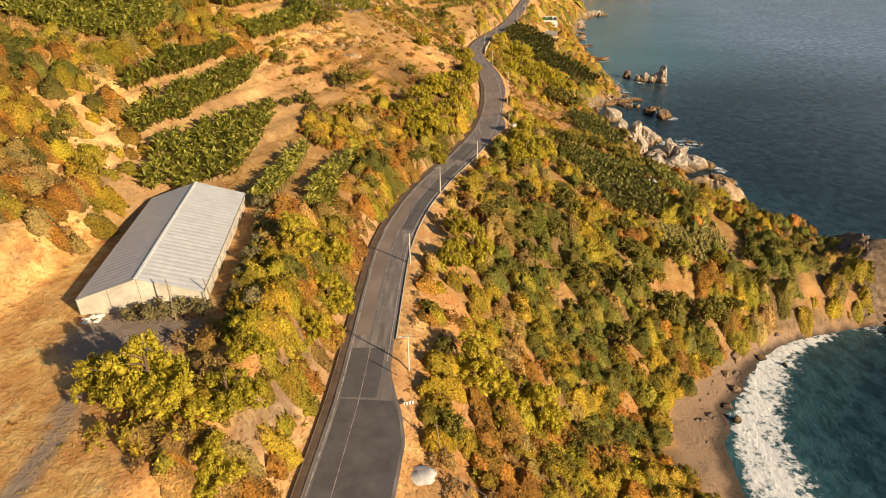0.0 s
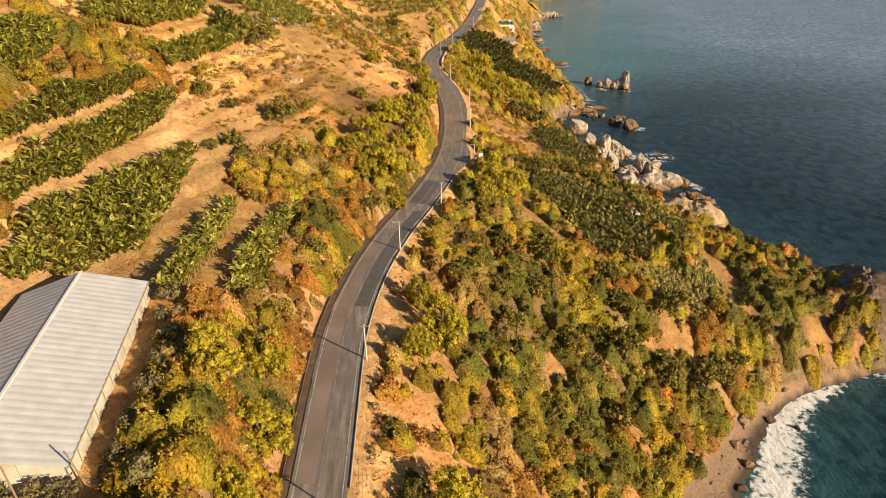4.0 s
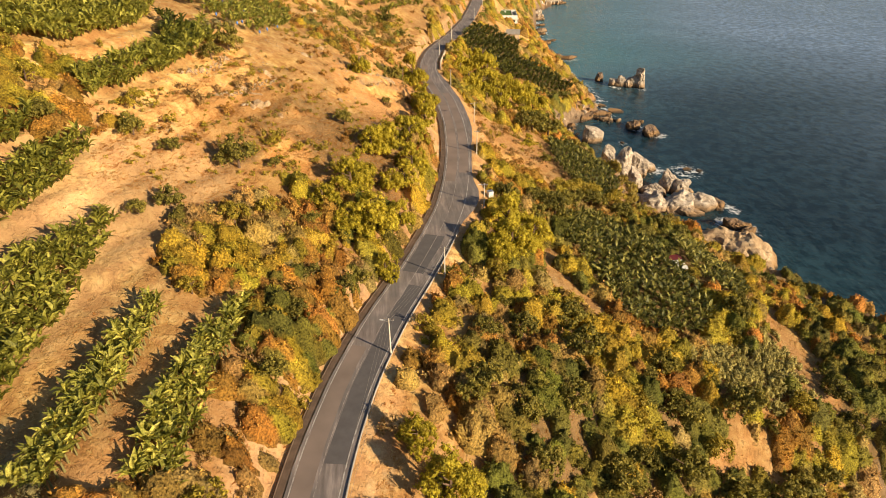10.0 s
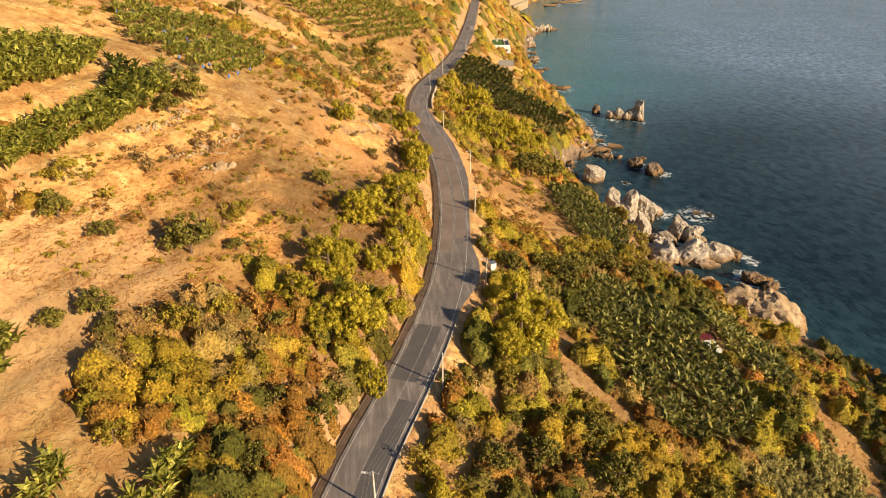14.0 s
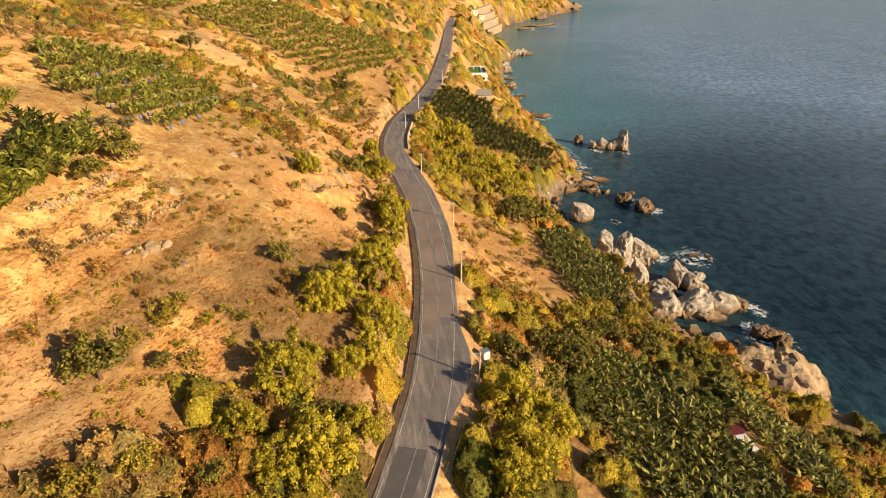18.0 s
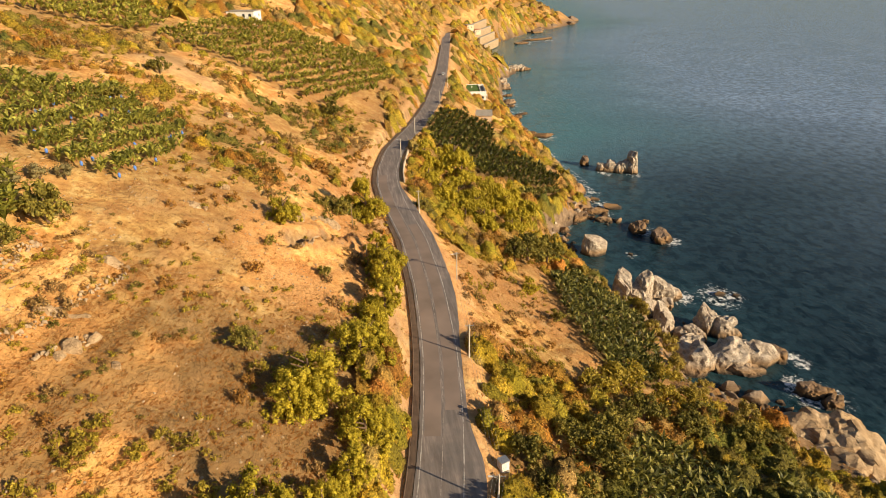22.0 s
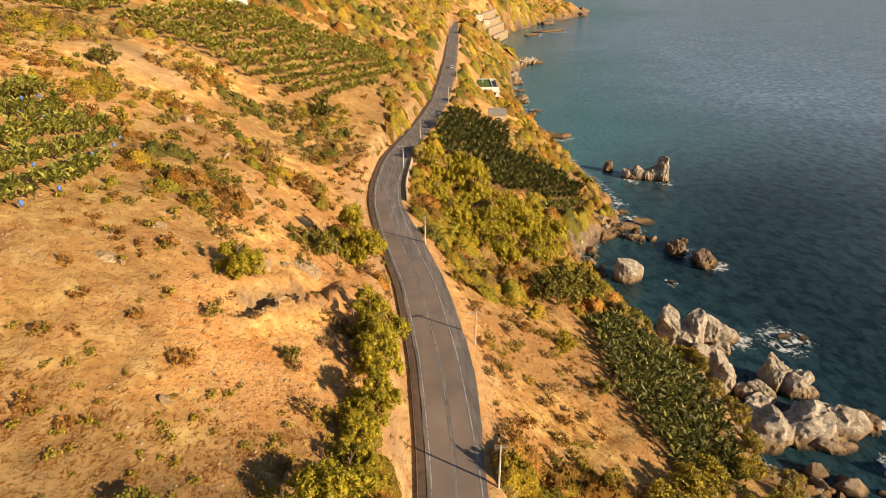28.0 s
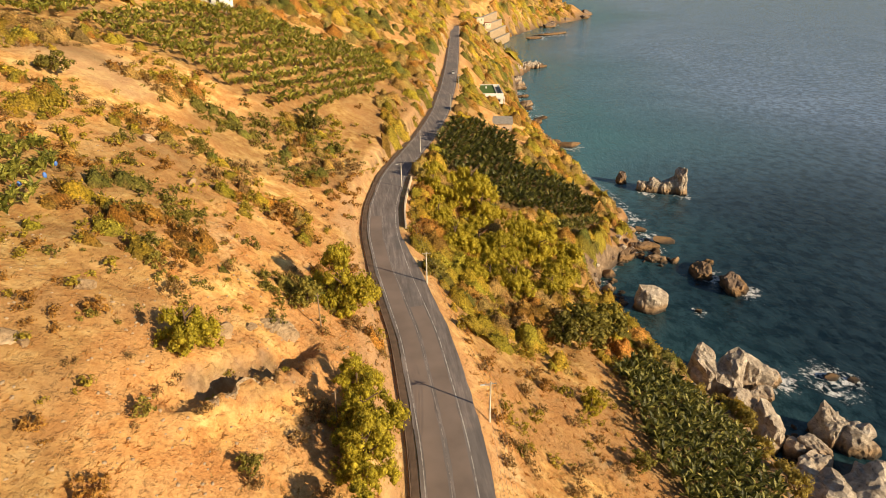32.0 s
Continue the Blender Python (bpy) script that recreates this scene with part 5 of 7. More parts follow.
TINY = [[leaf_mass(160 + 10 * k + q, lumps(160 + 10 * k + q, 3, 0.6, 0.2, 0.65, 0.3, 0.55, 0.9), 34, 0.2, 0.5, 1.8, fill=0.4) for q in range(4)] for k in range(4)]
grow_bushes()


def tuft(seed):
    """A clump of dry grass blades."""
    rs = np.random.RandomState(seed)
    V, F = [], []
    for k in range(7):
        a, lean = rs.uniform(0, 6.28), rs.uniform(0.5, 1.2)
        c = np.array([rs.uniform(-0.4, 0.4), rs.uniform(-0.4, 0.4), 0])
        s = np.array([-math.sin(a), math.cos(a), 0]) * rs.uniform(0.1, 0.2)
        t = c + np.array([math.cos(a) * lean, math.sin(a) * lean, rs.uniform(0.14, 0.42)])
        V += [c - s, c + s, t + s * 0.5, t - s * 0.5]
        F.append((4 * k, 4 * k + 1, 4 * k + 2, 4 * k + 3))
    return np.array(V), np.array(F), np.zeros(7, int)


def grow_grass():
    rs = np.random.RandomState(61)
    n = 34000
    x, y = rs.uniform(-105, 100, n), rs.uniform(42, 340, n)
    u = x - road_x(y)
    k = (np.abs(u) > 6.3) & (coast_x(y) - x > 9) & (ground_z(x, y) > 4.5) & ~((u > 0) & (u < lay_by(y) + 0.8)) & (fbm(x, y, 9, 5, 3) + 0.25 * rs.uniform(-1, 1, n) > 0.42)
    k &= ~((np.abs(x - GH[0]) < 9.5) & (np.abs(y - GH[1]) < 19)) & ~(np.hypot(x + 46, (y - 66) / 0.75) < 11)
    x, y = x[k], y[k]
    scattered("dry_grass", [tuft(q) for q in range(6)], x, y, rs.uniform(0.25, 0.55, len(x)), [M_STRAW], 62, "tufts of straw-coloured dry grass over the hillside", "dry grass")


grow_grass()

M_REED = leafy("reed_leaves", (0.27, 0.22, 0.06), (0.46, 0.385, 0.12), (0.62, 0.53, 0.20), 0.7, 0.25)
M_REDGRASS = leafy("red_brown_grass", (0.44, 0.205, 0.06), (0.57, 0.30, 0.09), (0.70, 0.42, 0.14), 0.9, 0.5, 0.8, 1.15)


def grow_reeds():
    rs = np.random.RandomState(64)
    n = 1500
    x, y = rs.uniform(54, 106, n), rs.uniform(138, 186, n)
    k = (reedy(x, y) > 0.4) & (coast_x(y) - x > 8) & (bare_soil(x, y) < 0.5)
    x, y = x[k], y[k]
    scattered("reeds", [leaf_mass(260 + q, lumps(260 + q, 5, 0.7, 0.3, 1.0, 0.25, 0.45, 1.6), 60, 0.09, 1.2, 5.0) for q in range(5)], x, y, rs.uniform(1.0, 1.9, len(x)), [M_REED, M_REED], 65, "tall pale yellow-green reeds above the cove", "reeds")
    n = 20000
    x, y = rs.uniform(-70, 118, n), rs.uniform(48, 345, n)
    u = x - road_x(y)
    k = (np.abs(u) > 5.8) & (coast_x(y) - x > 7) & (ground_z(x, y) > 4.5) & ~((u > 0) & (u < lay_by(y) + 1.2)) & (fbm(x, y, 14, 3, 3) + 0.2 * rs.uniform(-1, 1, n) + 0.1 * (u > 0) > 0.46)
    k &= ~((np.abs(x - GH[0]) < 9.5) & (np.abs(y - GH[1]) < 19)) & ~(np.hypot(x + 46, (y - 66) / 0.75) < 11)
    for q in POLYS:
        k &= ~inside(q, x, y)
    x, y = x[k], y[k]
    n = 15000
    bx, by = rs.uniform(-62, 2, n), rs.uniform(172, 240, n)
    bu = bx - road_x(by)
    k = (bu < -6.2) & (bu > -62) & (fbm(bx, by, 8, 2, 3) + 0.25 * rs.uniform(-1, 1, n) > 0.36 + 0.14 * sstep(212, 236, by))
    for q in POLYS:
        k &= ~inside(q, bx, by)
    x, y = np.concatenate([x, bx[k]]), np.concatenate([y, by[k]])
    scattered("brown_grass", [tuft(30 + q) for q in range(6)], x, y, rs.uniform(0.25, 0.6, len(x)), [M_REDGRASS], 66, "tufts of red-brown dry grass on the slopes", "dry grass")


grow_reeds()


M_THICKET = thicket_material()
TONES = np.array([(0.19, 0.165, 0.028), (0.40, 0.285, 0.030), (0.39, 0.195, 0.036), (0.42, 0.265, 0.075)])


def thicket(x0, x1, y0, y1, step, count, lo, hi, need, seed, label, sprays=1.9):
    """A closed canopy of many shrubs grown into one another."""
    xs, ys = np.arange(x0, x1, step), np.arange(y0, y1, step)
    X, Y = np.meshgrid(xs, ys)
    rs = np.random.RandomState(seed)
    H, T = np.zeros_like(X), np.zeros(X.shape + (3,))
    ragged, lumpy = 0.5 + 1.5 * fbm(X, Y, 1.7, 1, 3), 0.45 + 1.1 * fbm(X, Y, 1.3, 2, 3)
    px, py = rs.uniform(x0, x1, count), rs.uniform(y0, y1, count)
    k = free_ground(px, py, 2.0) & (cover(px, py) > need + 0.25 * rs.uniform(-1, 1, count))
    for hx, hy, hr in TAKEN:
        k &= np.hypot(px - hx, py - hy) > hr * 0.5
    px, py = px[k], py[k]
    kind = kind_at(px, py, rs)
    for x, y, q in zip(px, py, kind):
        r, tall = lo + (hi - lo) * rs.uniform(0, 1) ** 1.6, rs.uniform(0.6, 1.3)
        tone = TONES[q] * rs.uniform(0.7, 1.3) * np.array([rs.uniform(0.85, 1.15), 1.0, rs.uniform(0.8, 1.2)])
        i0, i1 = np.searchsorted(xs, (x - r, x + r))
        j0, j1 = np.searchsorted(ys, (y - r, y + r))
        d2 = ((X[j0:j1, i0:i1] - x) ** 2 + (Y[j0:j1, i0:i1] - y) ** 2) / r**2 * ragged[j0:j1, i0:i1]
        h = np.clip(1 - d2, 0, None) ** 0.6 * r * tall * lumpy[j0:j1, i0:i1]
        up = h > H[j0:j1, i0:i1]
        H[j0:j1, i0:i1][up] = h[up]
        T[j0:j1, i0:i1][up] = tone
    rough = rs.uniform(-0.42, 0.42, X.shape)
    T = T * (0.5 + 1.0 * fbm(X, Y, 2.2, 3, 3))[..., None]
    U = X - road_x(Y)
    on = (H > 0.45) & (U > np.where(U > 0, lay_by(Y) + 0.9, -999)) & ((U > 0) | (U < -4.9))
    Z = ground_z(X, Y) + np.where(on, H + rough * np.minimum(1, H), -0.5)
    cells = on[:-1, :-1] | on[1:, :-1] | on[:-1, 1:] | on[1:, 1:]
    F = grid_faces(len(ys), len(xs))[cells.ravel()]
    used = np.unique(F)
    back = np.full(X.size, -1)
    back[used] = np.arange(len(used))
    JX, JY = rs.uniform(-0.3, 0.3, X.shape) * step, rs.uniform(-0.3, 0.3, X.shape) * step
    V = np.stack([(X + JX).ravel(), (Y + JY).ravel(), Z.ravel()], 1)[used]
    C = T.reshape(-1, 3)[used]
    C = np.where(C.sum(1)[:, None] > 0, C, TONES[3] * 0.6)
    F = back[F]
    # leaf sprays standing out of the canopy
    top = np.where(on.ravel()[used])[0]
    pick = rs.choice(top, int(len(top) * sprays))
    n = len(pick)
    c = V[pick] + rs.uniform(-0.45, 0.45, (n, 3)) * step + (0, 0, 0.1)
    a, b = rs.normal(size=(n, 3)), rs.normal(size=(n, 3))
    a[:, 2] = np.abs(a[:, 2]) + 0.3
    a *= (max(1.0, step / 0.8) * rs.uniform(0.25, 0.6, n) / np.linalg.norm(a, axis=1))[:, None]
    b *= (max(1.0, step / 0.8) * rs.uniform(0.12, 0.24, n) / np.linalg.norm(b, axis=1))[:, None]
    Q = np.stack([c - 0.4 * a, c + b, c + a, c - b], 1).reshape(-1, 3)
    F = np.concatenate([F, len(V) + np.arange(4 * n).reshape(-1, 4)])
    V, C = np.concatenate([V, Q]), np.concatenate([C, np.repeat(C[pick] * rs.uniform(0.7, 1.7, (n, 1)), 4, 0)])
    me = mesh_of("thicket", V, F, [M_THICKET])
    col = me.attributes.new("tone", "FLOAT_COLOR", "POINT")
    col.data.foreach_set("color", np.concatenate([C, np.ones((len(C), 1))], 1).astype(np.float32).ravel())
    return tagged(new("thicket", me), label, "thicket", kind="stuff")


thicket(4, 130, 48, 246, 0.55, 7000, 0.9, 3.4, 0.45, 31, "dense thicket of green, gold and rust shrubs above the cove")
thicket(-60, 8, 40, 190, 0.55, 3320, 0.9, 3.0, 0.5, 32, "dense thicket of golden and rust shrubs on the bank")
thicket(-122, -58, 80, 205, 0.7, 1700, 0.9, 3.2, 0.52, 37, "golden and green thicket on the upper slope")
thicket(20, 122, 296, 448, 0.75, 2600, 1.2, 3.4, 0.5, 33, "golden thicket on the slope towards the shore", 2.4)
thicket(-110, 18, 262, 430, 0.75, 2200, 0.8, 2.2, 0.74, 34, "patchy brown and golden scrub on the hillside", 3.0)
thicket(-130, 190, 440, 800, 1.3, 5200, 1.5, 4.5, 0.33, 35, "golden-green scrub on the far slopes", 1.3)
thicket(-180, 420, 800, 1500, 3.0, 5200, 3.0, 8.0, 0.22, 36, "golden-green woods on the distant hills", 1.3)


# ---------------------------------------------------------------- rocks
def rock_mesh(seed, sx, sy, sz, sub, mat, rough=0.35, layers=0.12):
    v, f = (ICO2, ICO3, ICO4)[sub - 2]
    rs = np.random.RandomState(seed)
    o = rs.uniform(-50, 50, 3)
    n1 = np.array([noise.fractal(Vector(p * 1.1 + o), 1.0, 2.0, 4) for p in v])
    n2 = np.array([noise.ridged_multi_fractal(Vector(p * 1.7 + o), 0.9, 2.1, 4, 0.9, 2.0) for p in v])
    w = v * (1 + rough * n1 + 0.22 * rough * (n2 - 1.2))[:, None]
    # flat facets, as of split stone
    for k in range(13):
        d = rs.normal(size=3)
        d /= np.linalg.norm(d)
        h = w @ d
        lim = rs.uniform(0.42, 0.82)
        w = w - np.where(h > lim, (h - lim) * 0.92, 0)[:, None] * d
    tilt = w @ np.array([0.5, 0.3, 0.8])
    w = w * (1 + layers * 0.5 * np.sign(np.sin(tilt * 16)) * 0.3)[:, None]
    return mesh_of("rock", w * np.array([sx, sy, sz]), f, [mat], smooth=False)


def rock(seed, x, y, r, h, yaw=0.0, long=1.0, dark=False, z=None, label="pale weathered rock standing in the sea", group="rocks along the shore", tip=0.0):
    me = rock_mesh(seed, r * 1.2, r * 1.2 * long, max(h * 1.25, 0.8), 4 if r > 4 else 3 if r > 1.2 else 2, M_ROCK_DARK if dark else M_ROCK if z is None else M_LEDGE)
    ob = new("sea_rock" if z is None else "boulder", me)
    base = (0.0 if z is None else z)
    ob.matrix_world = Matrix.Translation((x, y, base + h * 0.12)) @ Matrix.Rotation(radians(yaw), 4, "Z") @ Matrix.Rotation(radians(tip), 4, "Y")
    return tagged(ob, label, "rock", group)


def outcrop(name, seed, x, y, half, wide, h, yaw, mat, label, group, land=False, bed=-28.0, step=0.5, period=6.5):
    """A jagged ridge of tilted beds: long ribs of stone, broken across, with steep sides."""
    c0, s0 = math.cos(radians(yaw)), math.sin(radians(yaw))
    a, b = np.arange(-half * 1.2, half * 1.2, step), np.arange(-wide * 1.2, wide * 1.2, step)
    A, B = np.meshgrid(a, b)
    gx, gy = x + A * c0 - B * s0, y + A * s0 + B * c0
    o = seed * 17.31
    cb, sb = math.cos(radians(bed)), math.sin(radians(bed))
    c, s = gx * cb + gy * sb, gy * cb - gx * sb
    c = c + 1.6 * (vnoise(c + o, s, 5.0, 1) - 0.5)
    rho = np.hypot(A / half, B / wide) + 0.8 * (fbm(gx + o, gy, 4.0, 2, 2) - 0.5) + 0.3 * (vnoise(c * 1.0, s * 0.2 + o, 1.5, 3) - 0.5)
    env = np.clip(1.0 - rho**2, 0, None) ** 0.45
    lean = np.clip(0.72 + 0.5 * (c - (x * cb + y * sb)) / min(half, wide), 0.3, 1.25)
    big = ((c + 2.2 * vnoise(c, s + o, 7.0, 2)) / period + 0.37 * seed) % 1.0
    small = ((c + 1.2 * vnoise(c, s + o, 3.0, 4)) / 1.3) % 1.0
    cut = vnoise(c / 3.4, s / 1.9 + o, 1.0, 5)
    cut = np.round(cut * 5) / 5
    H = env * h * lean * (0.56 + 0.24 * big + 0.10 * small + 0.26 * (cut - 0.4))
    H = np.where(H < 0.12 * h, H * 0.3, H)
    base = np.maximum(ground_z(gx, gy), -1.2) - 0.3 if land else -1.5 + 0 * gx
    rs = np.random.RandomState(seed + 300)
    push = rs.uniform(-0.4, 0.4, gx.shape) * step
    V = np.stack([gx + push + 0.2 * H * cb, gy + rs.uniform(-0.4, 0.4, gx.shape) * step + 0.2 * H * sb, base + np.where(H > 0.02, H + (0 if land else 1.5), 0)], -1)
    cells = (H[:-1, :-1] > 0) | (H[1:, :-1] > 0) | (H[:-1, 1:] > 0) | (H[1:, 1:] > 0)
    F = grid_faces(len(b), len(a))[cells.ravel()]
    used = np.unique(F)
    back = np.full(H.size, -1)
    back[used] = np.arange(len(used))
    V = V.reshape(-1, 3)[used] - np.array([x, y, 0])
    ob = new(name, mesh_of(name, V, back[F], [mat], smooth=False))
    ob.location = (x, y, 0)
    return tagged(ob, label, "rock", group)


def solid_noise(p, scale, seed, octaves=3):
    x, y, z = p[:, 0], p[:, 1], p[:, 2]
    return (fbm(x + 0.6 * z, y - 0.4 * z, scale, seed, octaves) + fbm(y + 0.5 * x, z, scale, seed + 1, octaves) + fbm(x - 0.3 * y, z + 9.0, scale, seed + 2, octaves)) / 3 - 0.5


def crag(name, seed, lobes, mat, label, group, bed=(0.45, -0.35, 0.82), rough=1.0):
    """A broken rock of flat-faced blocks grown together; each block: x, y, half-lengths, height, turn, slope of its top along both."""
    rs = np.random.RandomState(seed + 40)
    bed = np.array(bed) / np.linalg.norm(bed)
    ox, oy = lobes[0][0], lobes[0][1]
    t = thing(name, Matrix.Translation((ox, oy, 0)), label, "rock", group)
    for cx, cy, rx, ry, h, turn, tx, ty in lobes:
        v, f = ICO4 if max(rx, ry) > 3.2 else ICO3
        r = np.full(len(v), 1.25)
        top = np.array([-tx, -ty, 1.0])
        planes = [(top / np.linalg.norm(top), rs.uniform(0.72, 0.85))]
        for k in range(7):
            g = 2 * math.pi * k / 7 + rs.uniform(-0.35, 0.35)
            planes.append((np.array([math.cos(g), math.sin(g), rs.uniform(0.0, 0.35)]), rs.uniform(0.72, 1.0)))
        for k in range(7):
            d = rs.normal(size=3)
            d[2] = abs(d[2]) * 0.8
            planes.append((d / np.linalg.norm(d), rs.uniform(0.78, 1.0)))
        for d, lim in planes:
            d = d / np.linalg.norm(d)
            dot = v @ d
            r = np.minimum(r, np.where(dot > 0.05, lim / np.maximum(dot, 0.05), 9.0))
        c, q = math.cos(radians(turn)), math.sin(radians(turn))
        w = v * r[:, None] * np.array([rx, ry, 1.18 * h])
        p = np.stack([cx + w[:, 0] * c - w[:, 1] * q, cy + w[:, 0] * q + w[:, 1] * c, w[:, 2] - 0.05 * h], 1)
        out = np.stack([v[:, 0] * c - v[:, 1] * q, v[:, 0] * q + v[:, 1] * c, v[:, 2]], 1)
        layer = (p @ bed + 1.6 * solid_noise(p, 5.0, seed, 2)) / 1.15
        step = np.abs(layer % 1.0 - 0.5)
        size = min(1.0, min(rx, ry, h) / 4.0)
        push = rough * size * (2.6 * solid_noise(p, 4.2, seed, 4) + 0.9 * (np.floor(layer * 0.5) % 2 - 0.5) * (vnoise(p[:, 0], p[:, 1], 3.0, 2) > 0.45) - 0.55 * sstep(0.12, 0.0, step))
        p = p + out * push[:, None] + rs.uniform(-0.12, 0.12, p.shape) * rough * size
        part("block", mesh_of("block", p - np.array([ox, oy, 0]), f, [mat], smooth=False), None, t)
    return t


SHORE = "rocks along the shore"
crag("sea_rock", 1, [(97.5, 320, 4.5, 5, 12, 20, 0.1, 0.25), (103.5, 318, 4.5, 5.5, 11.5, -25, 0.12, 0.25), (110, 319, 6, 4.5, 7.5, -10, -0.3, 0.1), (116, 319, 4, 3.5, 4, 10, -0.3, 0), (104, 311, 6, 4, 5.0, 20, -0.1, 0.3), (110, 313, 4, 3, 4, -30, -0.2, 0.2)], M_ROCK, "pale jagged crag with a sharp crest at the shore", SHORE)
crag("sea_rock", 2, [(102.5, 300, 4, 7, 8.5, -20, -0.3, 0.1), (106, 294.5, 3, 3, 3.5, 0, 0, 0)], M_ROCK, "pale upright rock beside the plantation strip", SHORE)
crag("sea_rock", 3, [(117, 298, 4.5, 4.5, 9.5, 25, 0.1, 0.2), (120.5, 295, 4.5, 4.5, 6.5, 0, -0.2, 0.1), (123, 292.5, 3, 3, 3.5, 0, -0.3, 0), (110.5, 293.5, 5, 2.6, 4.6, -40, -0.2, 0.3)], M_ROCK, "pale weathered rock standing in the sea", SHORE)
crag("sea_rock", 4, [(103.5, 281, 7.5, 7.5, 5.4, 0, 0.5, -0.35), (113, 280.5, 9, 7, 5.6, 10, 0.5, -0.35), (121, 281, 8, 5.5, 6.4, -15, -0.2, 0.3), (107, 289, 6, 3.5, 4.5, 20, 0, 0), (99, 288, 3, 3, 4.0, 0, 0.1, 0), (116, 274.5, 6, 2.6, 3.0, -10, 0.1, 0.2)], M_ROCK, "broad pale slab of rock reaching into the sea", SHORE)
crag("sea_rock", 5, [(130, 280, 4.5, 4, 3.2, 20, -0.3, 0)], M_ROCK_DARK, "dark wave-washed ledge at the tip of a rock", SHORE)
crag("sea_rock", 6, [(109.5, 246.5, 8.5, 7, 7.5, -20, 0.6, -0.35), (117, 243.5, 8, 9, 9.5, 10, 0.1, 0.1), (123, 238.5, 8.5, 9, 7.0, 0, -0.6, 0.45), (125, 247, 6, 6, 5.5, 0, -0.5, 0.2), (120, 230, 7, 5, 4.2, 10, -0.3, 0.4), (110, 233, 8, 8, 8.0, 0, 0.3, 0.2), (104.5, 252, 4, 3, 4.5, -30, 0.4, -0.3)], M_LEDGE, "large sunlit headland rock with an earthy top", SHORE, rough=0.9)
crag("sea_rock", 7, [(131, 257.5, 4.5, 3, 2.6, 30, -0.2, 0)], M_ROCK_DARK, "dark wave-washed rock at the foot of the headland", SHORE)
crag("sea_rock", 8, [(128, 262.5, 4.5, 3, 3.6, -20, -0.2, 0), (132.5, 261.5, 2.5, 2, 2.2, 0, 0, 0)], M_ROCK_DARK, "brown rock ringed by white water", SHORE)
crag("sea_rock", 9, [(131, 379, 4.5, 7, 3.4, -30, 0, 0.1), (136.5, 368, 4.5, 8, 4.2, -20, -0.2, 0), (138, 386, 2, 2, 1.8, 0, 0, 0)], M_ROCK_DARK, "dark jagged reef washed by the waves", SHORE)
crag("sea_rock", 10, [(102.5, 360, 6.5, 4.5, 7.6, -10, -0.2, 0.1)], M_ROCK, "big pale rounded boulder in the shallows", SHORE, rough=0.35)
crag("sea_rock", 11, [(163.4, 456.6, 3.6, 4.6, 13.0, 10, 0.2, 0.05), (158.5, 458.6, 5, 3.6, 7, 0, 0.3, 0)], M_ROCK, "tall pale sea stack shaped like a thumb", SHORE)
crag("sea_rock", 12, [(153, 461, 5.6, 3.6, 6.4, -15, -0.2, 0.1), (147.6, 463, 3, 3, 5.4, 0, 0.1, 0)], M_ROCK, "pale blocky rock beside the sea stack", SHORE)
crag("sea_rock", 13, [(142.4, 475, 3.4, 3, 5.6, 0, 0, 0)], M_ROCK_DARK, "small dark rock off the sea stack", SHORE)
crag("sea_rock", 14, [(110, 395, 6, 3, 3.4, 30, 0, 0.1), (119, 401, 5, 3, 3.0, 20, -0.2, 0)], M_ROCK_DARK, "dark broken ledge along the inlet", SHORE)
crag("sea_rock", 15, [(120, 391, 4.2, 2.2, 2.4, -20, -0.2, 0)], M_ROCK, "small pale rock at the mouth of the inlet", SHORE)
crag("sea_rock", 16, [(118, 226, 5, 3, 3, 40, -0.2, 0), (123, 218, 5, 3, 2.6, -50, 0, 0), (128, 207, 5, 2.6, 2.2, -60, 0, 0)], M_ROCK_DARK, "dark broken rocks along the waterline", SHORE)
# white water at the weather sides: x, y, reach
WASH = [(134, 317, 6.5), (139, 316, 4), (134.5, 278, 3.5), (127, 263, 5.5), (132, 261, 4.5), (139.5, 364, 4.5), (134, 376, 5), (134, 259, 3), (119, 319, 4), (124.5, 296, 2.5), (164, 455, 5), (150, 460, 4), (116.5, 355, 2.2), (124, 400, 3), (128, 412, 3), (130, 428, 3), (126, 222, 3), (131, 206, 3)]
# x, y, radius, height, yaw, length, dark
SEA_ROCKS_NEAR = [
    (134.5, 318, 2.2, 1.2, 0, 0.7, 1), (139.5, 316, 1.4, 0.8, 0, 0.8, 1), (116.8, 355, 1.5, 0.9, 0, 0.8, 1), (111.5, 262.5, 4.0, 3.0, -30, 0.6, 0), (97.5, 269, 2.2, 2.4, 0, 1.0, 0), (102, 262.5, 2.3, 2.3, 40, 1.0, 0),
    (100, 266.5, 2.2, 2.2, 10, 1.0, 0), (95.5, 260, 1.8, 2.0, 0, 1.1, 0), (105, 264, 2.0, 2.2, 0, 0.9, 0), (106.5, 267.5, 2.6, 2.6, 30, 0.8, 0), (98.5, 258, 1.6, 1.6, 0, 0.9, 0)]
